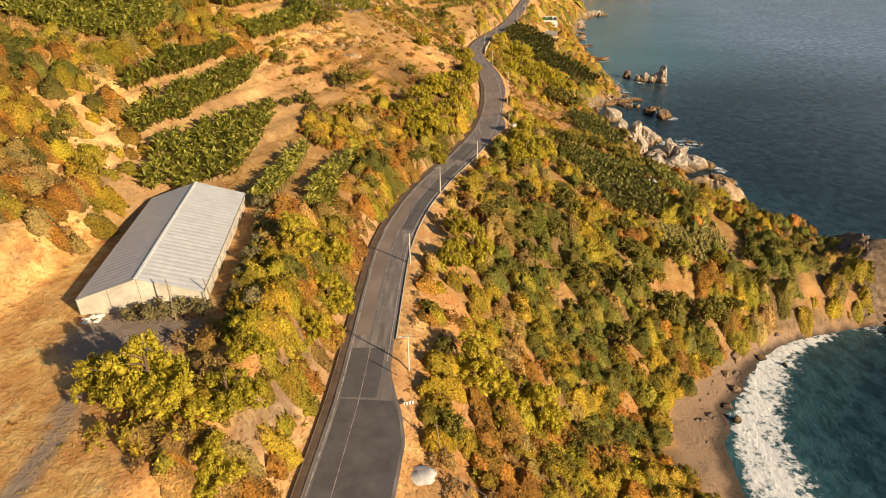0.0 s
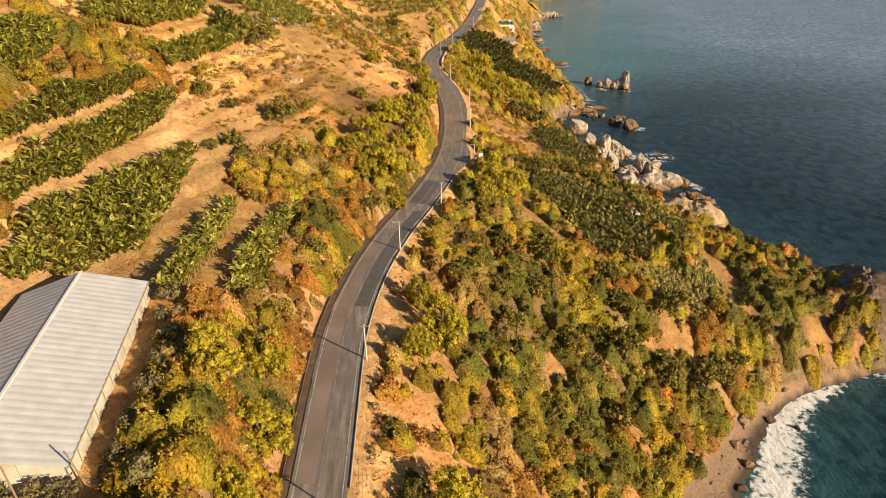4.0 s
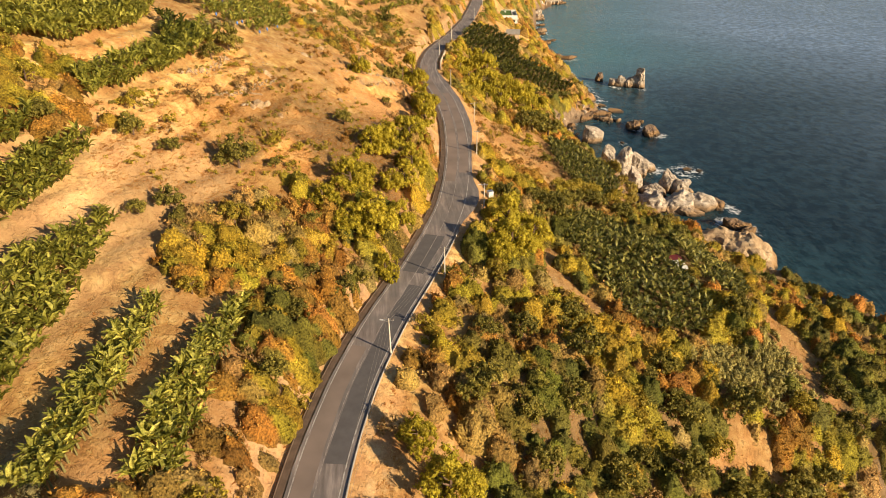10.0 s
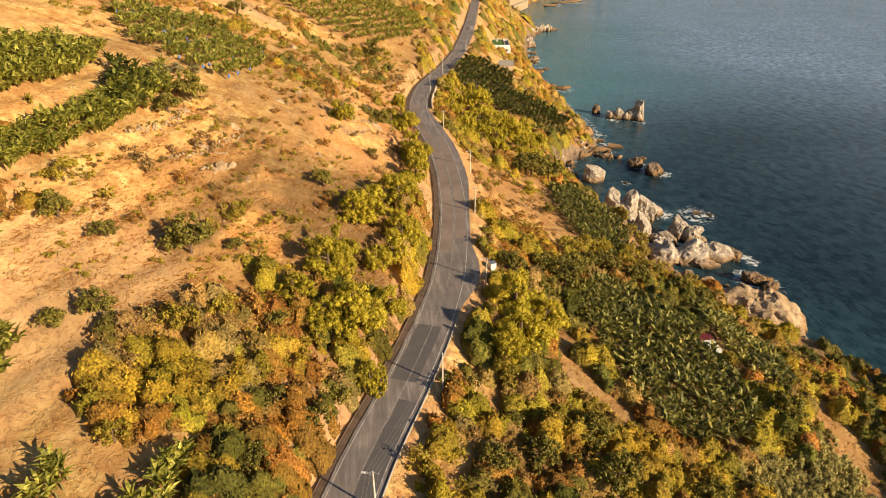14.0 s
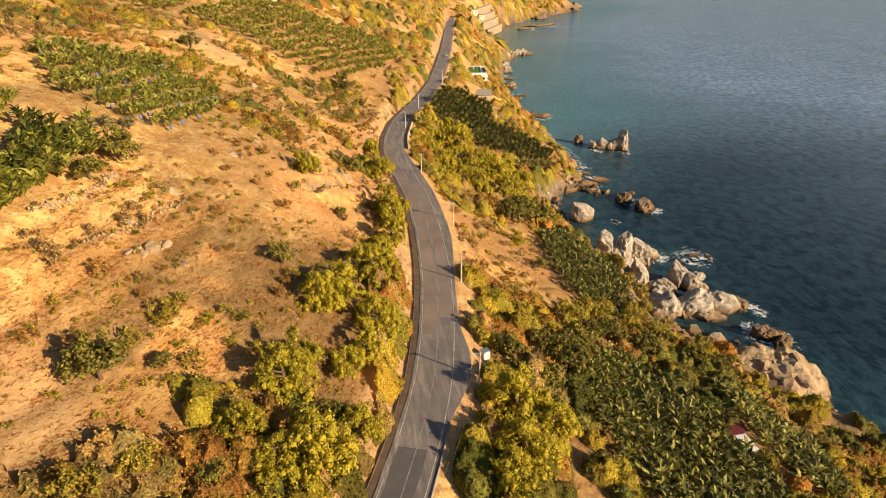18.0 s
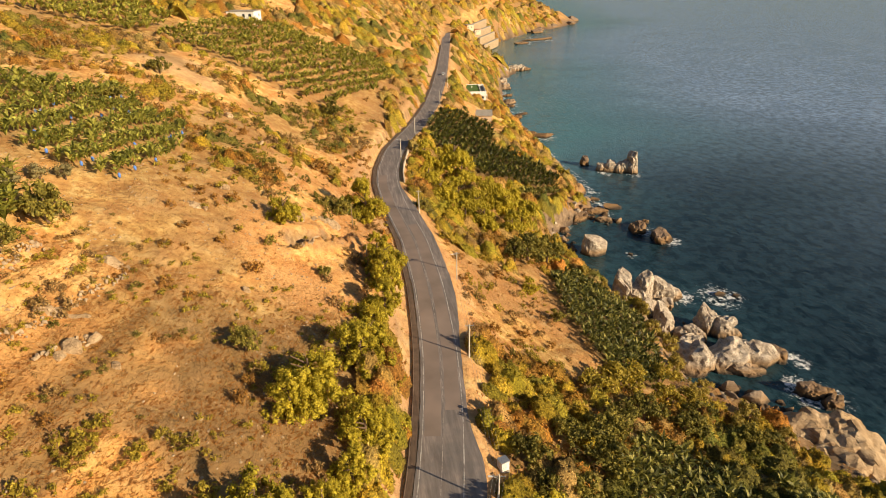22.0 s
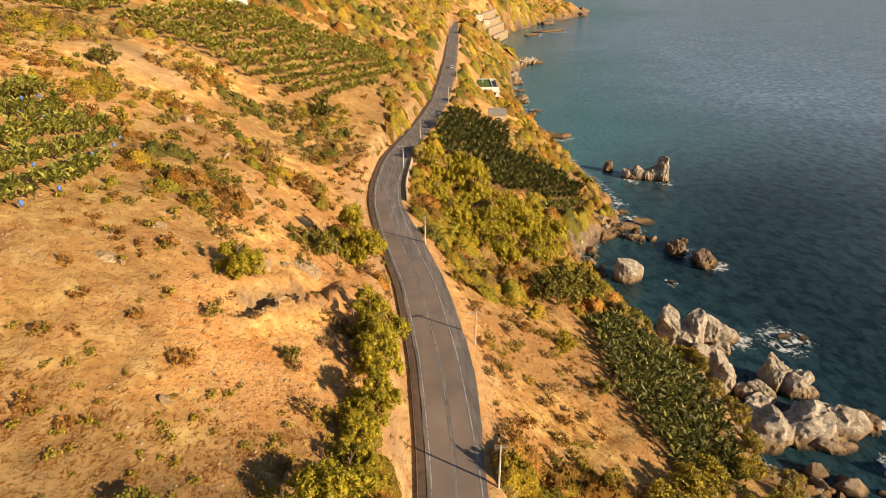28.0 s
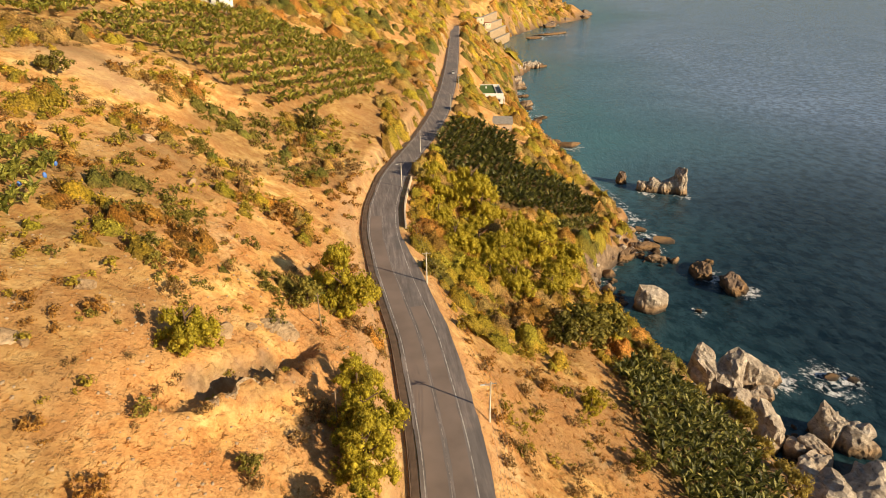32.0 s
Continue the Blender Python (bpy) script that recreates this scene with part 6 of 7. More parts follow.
SEA_ROCKS_FAR = [
    (155, 746, 9, 8, 30, 0.7, 0), (151, 717, 7, 4, 0, 0.7, 0), (146, 684, 5, 3, 0, 0.8, 1), (143, 662, 5, 3, 20, 0.8, 0), (139, 640, 4.6, 2.5, 0, 0.8, 1), (142, 611, 4.6, 2, 0, 0.6, 1), (268, 1056, 14, 3, 20, 0.5, 1), (300, 1095, 26, 3.2, 20, 0.35, 1), (383, 1265, 12, 6, 30, 0.7, 1), (433, 1318, 13, 6, 30, 0.6, 1), (339, 1222, 14, 7, 30, 0.6, 1),
    (130, 406, 4.6, 1.8, 0, 0.7, 1), (122, 402, 5.8, 2.6, 20, 0.7, 1), (126, 418, 3.0, 1.8, 0, 0.9, 1), (137, 541, 8.0, 2.4, -15, 0.45, 1), (131, 549, 5.0, 2.6, 0, 0.7, 1), (186, 822, 14, 9, 10, 0.8, 0), (200, 822, 8, 4, 0, 0.8, 1),
    (168, 800, 10, 10, 0, 0.9, 0), (152.6, 730, 9, 5, 20, 0.7, 0), (140, 652, 7, 4, 0, 0.8, 0), (133, 600, 5, 3, 0, 0.8, 1), (460, 1380, 15, 9, 30, 0.7, 1), (470, 1392, 10, 6, 0, 0.8, 1), (330, 1190, 16, 7, 30, 0.5, 1), (93, 372, 2.6, 2.2, 0, 0.8, 0), (97, 383, 2.6, 2.0, 0, 0.8, 1)]
SEA_ROCKS_COVE = [
    (79.4, 132, 2.3, 2.6, 30, 0.7, 0), (83.5, 137, 1.8, 2.0, 0, 0.8, 0), (74.4, 124.5, 2.0, 2.4, 20, 0.7, 0), (75.4, 119.5, 1.4, 1.5, 0, 0.8, 0), (88.1, 132.5, 1.3, 1.3, 0, 0.8, 1), (95.2, 141.5, 1.0, 1.0, 0, 0.9, 1), (93.3, 129.8, 0.9, 0.8, 0, 1, 1),
    (70.4, 113.6, 1.4, 1.5, 0, 0.9, 0), (71.2, 109.3, 1.2, 1.2, 0, 0.9, 0), (123.7, 151, 3.4, 2.8, 0, 0.8, 1), (128, 149.5, 3.8, 2.6, 20, 0.7, 1), (136, 153, 4.8, 3.6, 0, 0.8, 1), (146, 158, 6.0, 4.2, 30, 0.8, 1), (152, 168, 6.5, 4.0, 60, 0.7, 1),
    (150, 184, 6.0, 3.2, 100, 0.6, 1), (140, 196, 4.0, 2.4, 0, 0.7, 1)]
SEA_ROCKS = SEA_ROCKS_NEAR + SEA_ROCKS_FAR + SEA_ROCKS_COVE
for k, (x, y, r, h, yaw, long, dark) in enumerate(SEA_ROCKS):
    if r >= 4.5 and 560 < y < 850:
        outcrop("sea_rock", k, x, y, r * 1.15, r * 1.15 * long, h, yaw, M_ROCK_DARK if dark else M_ROCK, "dark jagged reef washed by the waves" if dark else "pale jagged outcrop of split stone at the shore", "rocks along the shore")
        continue
    rock(900 + k, x, y, r, h, yaw, long, bool(dark), label="dark wave-washed rock at the waterline" if dark else "pale split boulder at the water's edge")
for k, (x, y, half, wide, h, yaw) in enumerate(((-26, 262, 3, 1.6, 0.9, 20), (-34, 236, 6, 1.0, 1.0, 10), (-38, 222, 6, 0.9, 0.9, 12), (-1.5, 279, 3.5, 2.2, 1.3, 30), (-4.5, 262.5, 5.0, 1.2, 1.0, 50))):
    outcrop("rock_outcrop", 60 + k, x, y, half, wide, h, yaw, M_LEDGE, "crumbling pale rock ledge on the dry hillside", "rock ledges on the hillside", land=True, bed=40.0, step=0.35, period=4.0)


for k, (x, y, half, wide, h, yaw) in enumerate(((121, 184, 6, 3, 3.0, 80), (127, 164, 8, 4, 4.0, 50), (132, 176, 9, 5, 5.0, 70))):
    outcrop("rock_outcrop", 80 + k, x, y, half, wide, h, yaw, M_ROCK_DARK, "dark broken rock jutting from the headland", "rocks of the headland", land=True, step=0.5, period=5.0)


def rubble():
    """Dark boulders heaped between the outcrops and the water."""
    rs = np.random.RandomState(17)
    kinds = [rock_mesh(1100 + k, 1.15, 0.95, 0.85, 3, M_ROCK_DARK if k % 2 else M_ROCK) for k in range(6)]
    for x0, y0, x1, y1, n, lo, hi in ((95, 256, 112, 269, 34, 0.9, 2.3), (88, 338, 94, 350, 14, 0.7, 1.6), (88, 362, 98, 384, 26, 0.7, 1.9), (102, 388, 124, 404, 26, 0.8, 2.0), (106, 252, 118, 262, 10, 0.8, 1.8), (104, 286, 112, 304, 14, 0.7, 1.7), (112, 386, 126, 420, 18, 0.9, 2.2), (126, 140, 150, 152, 16, 0.8, 2.0)):
        for k in range(n):
            x, y, s = rs.uniform(x0, x1), rs.uniform(y0, y1), rs.uniform(lo, hi)
            z = max(float(ground_z(x, y)), -0.4)
            ob = new("boulder", kinds[rs.randint(6)])
            ob.matrix_world = Matrix.Translation((x, y, z + 0.25 * s)) @ Euler(rs.uniform(-0.4, 0.4, 2).tolist() + [rs.uniform(0, 6.28)]).to_matrix().to_4x4() @ Matrix.Scale(s, 4)
            tagged(ob, "rounded grey boulder in the rubble below the slope", "boulder", "boulders heaped at the water's edge")


rubble()
def build_sea():
    sx, sy = spaced(56.0, 170.0, 2.4, -1500.0, 4500.0, 1.08), spaced(76.0, 400.0, 2.4, -800.0, 4500.0, 1.05)
    X, Y = np.meshgrid(sx, sy)
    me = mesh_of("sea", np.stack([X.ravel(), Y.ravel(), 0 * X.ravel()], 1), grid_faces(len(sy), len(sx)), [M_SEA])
    d = X - coast_x(np.clip(Y, -60, 3000))
    wob = 14 * (fbm(X, Y, 40, 1, 3) - 0.5)
    shal = np.clip(1 - (d + wob * 2) / 60, 0, 1) ** 1.3 * (0.30 + 0.15 * sstep(300, 420, Y) + 0.32 * sstep(175, 140, Y)) + 0.95 * sstep(220, 20, d + wob) * sstep(430, 560, Y)
    beach = sstep(150, 140, Y) * sstep(17, 5, d + wob * 0.5) * sstep(-3, 1, d)
    rocky = sstep(150, 170, Y) * sstep(7, 1.0, d + wob * 0.4) * 0.5
    wash = 0.0 * X
    for x, y, r, h, *_ in SEA_ROCKS:
        e = np.hypot(X - x - 0.15 * r, (Y - y) * 0.8)
        if 220 < y < 480:
            continue
        wash = np.maximum(wash, (0.62 if r > 3 else 0.5) * sstep(r * 1.0 + 5.0, r * 0.75, e + 0.35 * wob))
    for x, y, r in WASH:
        wash = np.maximum(wash, 0.64 * sstep(r * 1.5 + 1.0, r * 0.5, np.hypot(X - x, (Y - y) * 0.8) + 0.3 * wob))
    # Share of painted haze and sky sheen, growing offshore and up the coast.
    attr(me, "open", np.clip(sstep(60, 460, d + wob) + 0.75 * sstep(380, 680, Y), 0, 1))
    attr(me, "shallow", np.clip(shal, 0, 1))
    attr(me, "foam", np.clip(np.maximum(1.0 * beach + rocky, wash), 0, 1))
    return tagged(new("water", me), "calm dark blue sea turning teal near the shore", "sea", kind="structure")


build_sea()




# ---------------------------------------------------------------- greenhouse
def greenhouse():
    m = Matrix.Translation((-48.2, 94.8, 55.9)) @ Matrix.Rotation(radians(7.0), 4, "Z")
    t = thing("greenhouse", m, "long white film-covered greenhouse with a ridged roof", "greenhouse")
    film, n, l, b = material("greenhouse_film", 0.4, 0.0, 0.5)
    c = ramp(n, l, texnoise(n, l, 0.5, 6), ((0.3, (0.48, 0.47, 0.48)), (0.7, (0.62, 0.61, 0.61))))
    c = mix(n, l, maths(n, l, "MULTIPLY", texnoise(n, l, 0.9, 5, 0.6, "Object", (0.15, 2.2, 1)), 0.35), c, (0.40, 0.38, 0.36))
    l.new(c, b.inputs["Base Color"])
    bump(n, l, b, texnoise(n, l, 1.2, 3, 0.6, "Object", (0.2, 2.5, 1)), 0.4, 0.06)
    dirty = plain("dusty_film", (0.60, 0.54, 0.44), 0.8, scale=0.5, amount=0.35)
    W, Ln, E, R = 9.0, 19.0, 2.9, 5.8
    for s, nm in ((-1, "roof_side"), (1, "roof_side")):
        ys = np.arange(-Ln, Ln + 0.01, 0.15)
        xs = np.linspace(0, W + 0.25, 9)
        X, Y = np.meshgrid(xs, ys)
        Z = R - (R - E) * X / W + 0.05 * np.abs(np.sin(Y * math.pi / 1.2)) + 0.03 * fbm(X, Y, 2.0, 2, 2)
        V = np.stack([s * X.ravel(), Y.ravel(), Z.ravel()], 1)
        lo = V - (0, 0, 0.06)
        F = grid_faces(len(ys), 9)
        F = np.concatenate([F, F[:, ::-1] + len(V)])
        part(nm, mesh_of(nm, np.concatenate([V, lo]), F, [film]), None, t, "white corrugated film roof side")
    part("ridge_cap", boxes((-0.22, 0.22, -Ln, Ln, R + 0.02, R + 0.14), bevel=0.03), M_WHITE, t)
    for s in (-1, 1):
        for k in range(12):
            y0 = -Ln + k * 2 * Ln / 12
            part("side_panel", boxes((s * W - 0.03, s * W + 0.03, y0 + 0.05, y0 + 2 * Ln / 12 - 0.05, 0.1, E - 0.05), bevel=0.01), dirty, t)
            part("post", rod(bmesh.new(), (s * (W + 0.06), y0, -0.3), (s * (W + 0.06), y0, E), 0.06, 0.06, 6), M_STEEL, t)
    for e in (-1, 1):
        bm = bmesh.new()
        for x0, x1 in ((-W, -W / 2), (-W / 2, 0), (0, W / 2), (W / 2, W)):
            z0, z1 = R - (R - E) * abs(x0) / W - 0.1, R - (R - E) * abs(x1) / W - 0.1
            vs = [bm.verts.new((x, e * (Ln - 0.2) + q, z)) for q in (-0.04, 0.04) for x, z in ((x0 + 0.04, -0.2), (x1 - 0.04, -0.2), (x1 - 0.04, z1), (x0 + 0.04, z0))]
            for f in ((0, 1, 2, 3), (7, 6, 5, 4), (0, 4, 5, 1), (1, 5, 6, 2), (2, 6, 7, 3), (3, 7, 4, 0)):
                bm.faces.new([vs[i] for i in f])
        part("end_wall", bm, dirty, t, "dusty film end wall")
    part("gutter_rail", boxes((W + 0.1, W + 0.4, -Ln, Ln, E - 0.16, E - 0.02), bevel=0.02), M_CONC, t)


greenhouse()


# ---------------------------------------------------------------- houses
def gap_wall(x0, x1, z0, z1, openings, thick):
    """A wall in the xz plane as strips round its openings (x0, x1, z0, z1)."""
    bm = bmesh.new()
    xs = sorted({x0, x1, *[o[0] for o in openings], *[o[1] for o in openings]})
    for a, b in zip(xs, xs[1:]):
        zs, mid = [z0], (a + b) / 2
        for o in sorted(openings, key=lambda q: q[2]):
            if o[0] < mid < o[1]:
                zs += [o[2], o[3]]
        zs.append(z1)
        for c, d in zip(zs[::2], zs[1::2]):
            if d > c:
                box(bm, a, b, -thick / 2, thick / 2, c, d)
    return bm


def walled(t, W, D, H, front, side, mat, base=0.0):
    """Four walls with openings, the windows in them; W along x, D along y."""
    for nm, m, w, ops in (("wall", Matrix.Translation((0, -D / 2, 0)), W, front), ("wall", Matrix.Translation((0, D / 2, 0)), W, side),
                          ("wall", Matrix.Translation((W / 2 - 0.12, 0, 0)) @ Matrix.Rotation(radians(90), 4, "Z"), D - 0.5, side),
                          ("wall", Matrix.Translation((-W / 2 + 0.12, 0, 0)) @ Matrix.Rotation(radians(90), 4, "Z"), D - 0.5, side)):
        ops = [o for o in ops if abs(o[0]) < w / 2 and abs(o[1]) < w / 2]
        ob = part(nm, gap_wall(-w / 2, w / 2, base, H, ops, 0.25), mat, t)
        ob.matrix_local = m
        for o in ops:
            p = part("window", boxes((o[0], o[1], -0.03, 0.03, o[2], o[3])), M_DARKGLASS, t, "dark window pane")
            p.matrix_local = m
            f = part("frame", boxes((o[0], o[0] + 0.08, -0.06, 0.06, o[2], o[3]), (o[1] - 0.08, o[1], -0.06, 0.06, o[2], o[3]), (o[0] + 0.08, o[1] - 0.08, -0.06, 0.06, o[3] - 0.08, o[3])), M_WHITE, p)


M_ROOFGREEN = plain("green_roof_coating", (0.10, 0.17, 0.035), 0.85, scale=0.5, amount=0.2)
M_TERRA = plain("terracotta", (0.38, 0.14, 0.08), 0.85, scale=1.5, amount=0.3)
M_PLASTER = plain("sandy_plaster", (0.62, 0.50, 0.36), 0.9, scale=0.6, amount=0.2)
M_SANDY = plain("sandy_masonry", (0.40, 0.29, 0.18), 0.95, scale=0.4, amount=0.35)
M_REDSHEET = plain("dark_red_sheet", (0.16, 0.028, 0.030), 0.6, scale=1.0, amount=0.25)


def sea_house():
    W, D, H = 14.5, 27.0, 5.2
    m = Matrix.Translation((91.0, 556.0, 27.4)) @ Matrix.Rotation(radians(-8), 4, "Z")
    t = thing("seaside_house", m, "long white house with a flat green roof above the shore", "house")
    walled(t, W, D, H, [(-6, -4.5, 1, 2.4), (-3, -1.5, 1, 2.4), (0.5, 2.4, 0.1, 2.4), (4, 5.6, 1, 2.4)], [(-4.5, -3, 1, 2.4), (2.5, 4, 1, 2.4)], M_WHITE, -4.0)
    part("roof", boxes((-W / 2 + 0.3, 3.4, -D / 2 + 0.3, D / 2 - 0.3, H - 0.3, H + 0.05), bevel=0.02), M_ROOFGREEN, t, "flat roof with a green coating")
    part("roof_terrace", boxes((3.6, W / 2 - 0.3, -D / 2 + 0.3, D / 2 - 0.3, H - 1.4, H - 1.1), bevel=0.02), M_CONC, t, "grey roof terrace")
    for a in ((-W / 2, W / 2, -D / 2, -D / 2 + 0.25), (-W / 2, W / 2, D / 2 - 0.25, D / 2), (-W / 2, -W / 2 + 0.25, -D / 2 + 0.26, D / 2 - 0.26), (3.3, 3.55, -D / 2 + 0.26, D / 2 - 0.26)):
        part("parapet", boxes((*a, H + 0.005, H + 0.5), bevel=0.02), M_WHITE, t)
    part("balcony", boxes((-1, W / 2 + 0.5, -D / 2 - 2.4, -D / 2 - 0.14, 3.2, 3.45), bevel=0.02), M_WHITE, t)
    for x in (-0.8, 3.2, 7.6):
        part("column", boxes((x - 0.15, x + 0.15, -D / 2 - 2.3, -D / 2 - 2.0, -4, 3.19), bevel=0.02), M_WHITE, t)
    part("balcony_rail", boxes((-1, W / 2 + 0.5, -D / 2 - 2.4, -D / 2 - 2.3, 3.46, 4.3), bevel=0.02), M_WHITE, t)
    part("chimney", boxes((-2, -1.2, 3, 3.8, H + 0.06, H + 1.1), bevel=0.03), M_WHITE, t)


def stone_house():
    m = Matrix.Translation((79.5, 487.0, 27.4)) @ Matrix.Rotation(radians(-12), 4, "Z")
    t = thing("stone_house", m, "low plastered house with a sloping grey roof below the road", "house")
    walled(t, 15, 8, 3.6, [(-5, -3.6, 0.9, 2.2), (-1, 0.3, 0.2, 2.3), (3, 4.6, 0.9, 2.2)], [(-2, -0.8, 0.9, 2.2)], M_PLASTER, -4.0)
    bm = bmesh.new()
    vs = [bm.verts.new(p) for p in ((-8, -4.8, 3.4), (8, -4.8, 3.4), (8, 4.8, 4.9), (-8, 4.8, 4.9), (-8, -4.8, 3.65), (8, -4.8, 3.65), (8, 4.8, 5.15), (-8, 4.8, 5.15))]
    for f in ((3, 2, 1, 0), (4, 5, 6, 7), (0, 1, 5, 4), (1, 2, 6, 5), (2, 3, 7, 6), (3, 0, 4, 7)):
        bm.faces.new([vs[i] for i in f])
    part("roof", bm, M_CONC, t, "weathered grey sloping roof")


def hill_house():
    m = Matrix.Translation((-44.0, 484.0, 83.0)) @ Matrix.Rotation(radians(-14), 4, "Z")
    t = thing("hill_house", m, "unfinished white concrete house above the banana terraces", "house")
    walled(t, 14, 10, 7.0, [(-5.5, -4, 1.0, 2.3), (-5.5, -4, 4.4, 5.8), (1, 3.4, 0.1, 2.6), (1, 2.4, 4.2, 6.0), (4.2, 5.8, 4.2, 6.0)], [(-2.5, -1, 1, 2.3), (1.5, 3, 4.3, 5.7)], M_WHITE, -5.0)
    part("roof", boxes((-7.4, 7.4, -5.4, 5.4, 7.01, 7.3), bevel=0.03), M_CONC, t)
    part("balcony", boxes((-1, 9.5, -8, -5.14, 3.2, 3.45), bevel=0.02), M_CONC, t)
    for x in (-0.6, 3, 6, 9.1):
        part("column", boxes((x - 0.2, x + 0.2, -7.9, -7.5, -5, 3.19), bevel=0.02), M_WHITE, t)
        part("rail_post", boxes((x - 0.06, x + 0.06, -7.95, -7.83, 3.46, 4.4), bevel=0.01), M_WHITE, t)
    part("rail", boxes((-1, 9.5, -7.95, -7.87, 4.41, 4.5), bevel=0.01), M_WHITE, t)


def bench_shed():
    t = thing("farm_shed", Matrix.Translation((72.7, 197.5, float(ground_z(72.7, 197.5)))) @ Matrix.Rotation(radians(3), 4, "Z") @ Matrix.Scale(0.62, 4), "small white shed with a dark red sheet roof among bananas", "shed")
    part("wall", gap_wall(-1.6, 1.6, -0.5, 2.5, [(-0.4, 0.5, 0.0, 2.0)], 0.2), M_WHITE, t).matrix_local = Matrix.Translation((0, -5.5, 0))
    part("wall", boxes((-1.7, -1.5, -5.39, 5.4, -0.5, 2.5)), M_WHITE, t)
    part("wall", boxes((1.5, 1.7, -5.39, 5.4, -0.5, 2.5)), M_WHITE, t)
    part("wall", boxes((-1.49, 1.49, 5.2, 5.4, -0.5, 2.5)), M_WHITE, t)
    part("roof", boxes((-1.85, 1.85, -5.8, 0.9, 2.51, 2.62), bevel=0.02), M_WHITE, t, "pale flat sheet roof")
    part("canopy", boxes((-3.4, 2.4, 1.0, 6.0, 2.75, 2.85), bevel=0.02), M_REDSHEET, t, "dark red sheet canopy")
    for x, y in ((-3.2, 1.2), (2.2, 1.2), (-3.2, 5.8), (2.2, 5.8)):
        part("post", rod(bmesh.new(), (x, y, -0.6), (x, y, 2.74), 0.05, 0.05, 6), M_STEEL, t)


def booth():
    t = thing("utility_cabinet", Matrix.Translation((24.8, 210.2, float(ground_z(24.8, 210.2)) - 0.1)) @ Matrix.Rotation(radians(18), 4, "Z") @ Matrix.Scale(0.78, 4), "white metal utility cabinet beside the lay-by", "cabinet")
    part("body", boxes((-0.9, 0.9, -0.8, 0.8, 0.25, 2.4), bevel=0.04), M_WHITE, t)
    part("roof", boxes((-1.0, 1.0, -0.9, 0.9, 2.41, 2.55), bevel=0.03), M_STEEL, t)
    part("plinth", boxes((-1.0, 1.0, -0.9, 0.9, -0.8, 0.24), bevel=0.02), M_CONC, t)
    for s in (-1, 1):
        d = part("door", boxes((s * 0.45 - 0.4, s * 0.45 + 0.4, -0.85, -0.81, 0.4, 2.2), bevel=0.01), M_WHITE, t)
        part("handle", boxes((s * 0.12 - 0.03, s * 0.12 + 0.03, -0.9, -0.86, 1.2, 1.45), bevel=0.01), M_STEEL, d)


def beach_terraces():
    """The terraced walls and small buildings over the far beach."""
    for x0, y0, x1, y1, z in ((156, 934, 206, 1040, 35), (172, 958, 212, 1036, 26), (180, 963, 217, 1034, 18), (186, 962, 222, 1030, 9)):
        w, yaw = math.hypot(x1 - x0, y1 - y0), math.atan2(y1 - y0, x1 - x0)
        t = thing("terrace_wall", Matrix.Translation(((x0 + x1) / 2, (y0 + y1) / 2, z)) @ Matrix.Rotation(yaw, 4, "Z"), "long sandy plastered retaining wall over the beach", "retaining wall", "terrace walls over the beach")
        part("wall", boxes((-w / 2, w / 2, -1.5, 1.5, -8, 2.0), bevel=0.1), M_SANDY, t)
        part("coping", boxes((-w / 2 - 0.2, w / 2 + 0.2, -1.8, 1.8, 2.01, 2.5), bevel=0.05), M_CONC, t)
    for x, y, z, w, d, h, roof in ((160, 930, 36, 10, 8, 4, M_CONC), (178, 968, 27, 9, 7, 3.5, M_TERRA)):
        t = thing("beach_house", Matrix.Translation((x, y, z)) @ Matrix.Rotation(radians(20), 4, "Z"), "small pale beach building on a terrace", "building", "buildings over the beach")
        walled(t, w, d, h, [(-w * 0.35, -w * 0.2, 0.9, 2.3), (w * 0.1, w * 0.25, 0.9, 2.3)], [(-1.5, 0, 0.9, 2.3)], M_PLASTER, -3.0)
        part("roof", boxes((-w / 2 - 0.4, w / 2 + 0.4, -d / 2 - 0.4, d / 2 + 0.4, h + 0.01, h + 0.35), bevel=0.03), roof, t)


sea_house(), stone_house(), hill_house(), bench_shed(), booth(), beach_terraces()


# ---------------------------------------------------------------- small things
def parapet():
    t = thing("roadside_wall", Matrix.Identity(4), "low pale stone parapet beside the bend", "wall")
    for k in range(15):
        y = 338 + k * 2.4
        x = float(road_x(y)) + 5.6
        a = math.degrees(math.atan2(float(road_x(y + 1) - road_x(y - 1)), 2))
        p = part("stone_block", boxes((-0.22, 0.22, -1.18, 1.18, -1.2, 0.55 + 0.06 * (k % 3)), bevel=0.05), M_PLASTER, t)
        p.matrix_world = Matrix.Translation((x, y, ROAD_Z)) @ Matrix.Rotation(radians(-a), 4, "Z")


parapet()
M_STONE = plain("field_stone", (0.42, 0.305, 0.19), 0.95, scale=1.5, amount=0.35, bumps=0.5)
M_SHORESTONE = plain("shore_stone", (0.19, 0.145, 0.11), 0.9, scale=1.2, amount=0.5, bumps=0.4)
STONES = [rock_mesh(40 + k, 0.5, 0.42, 0.34, 2, M_STONE, 0.3) for k in range(6)]


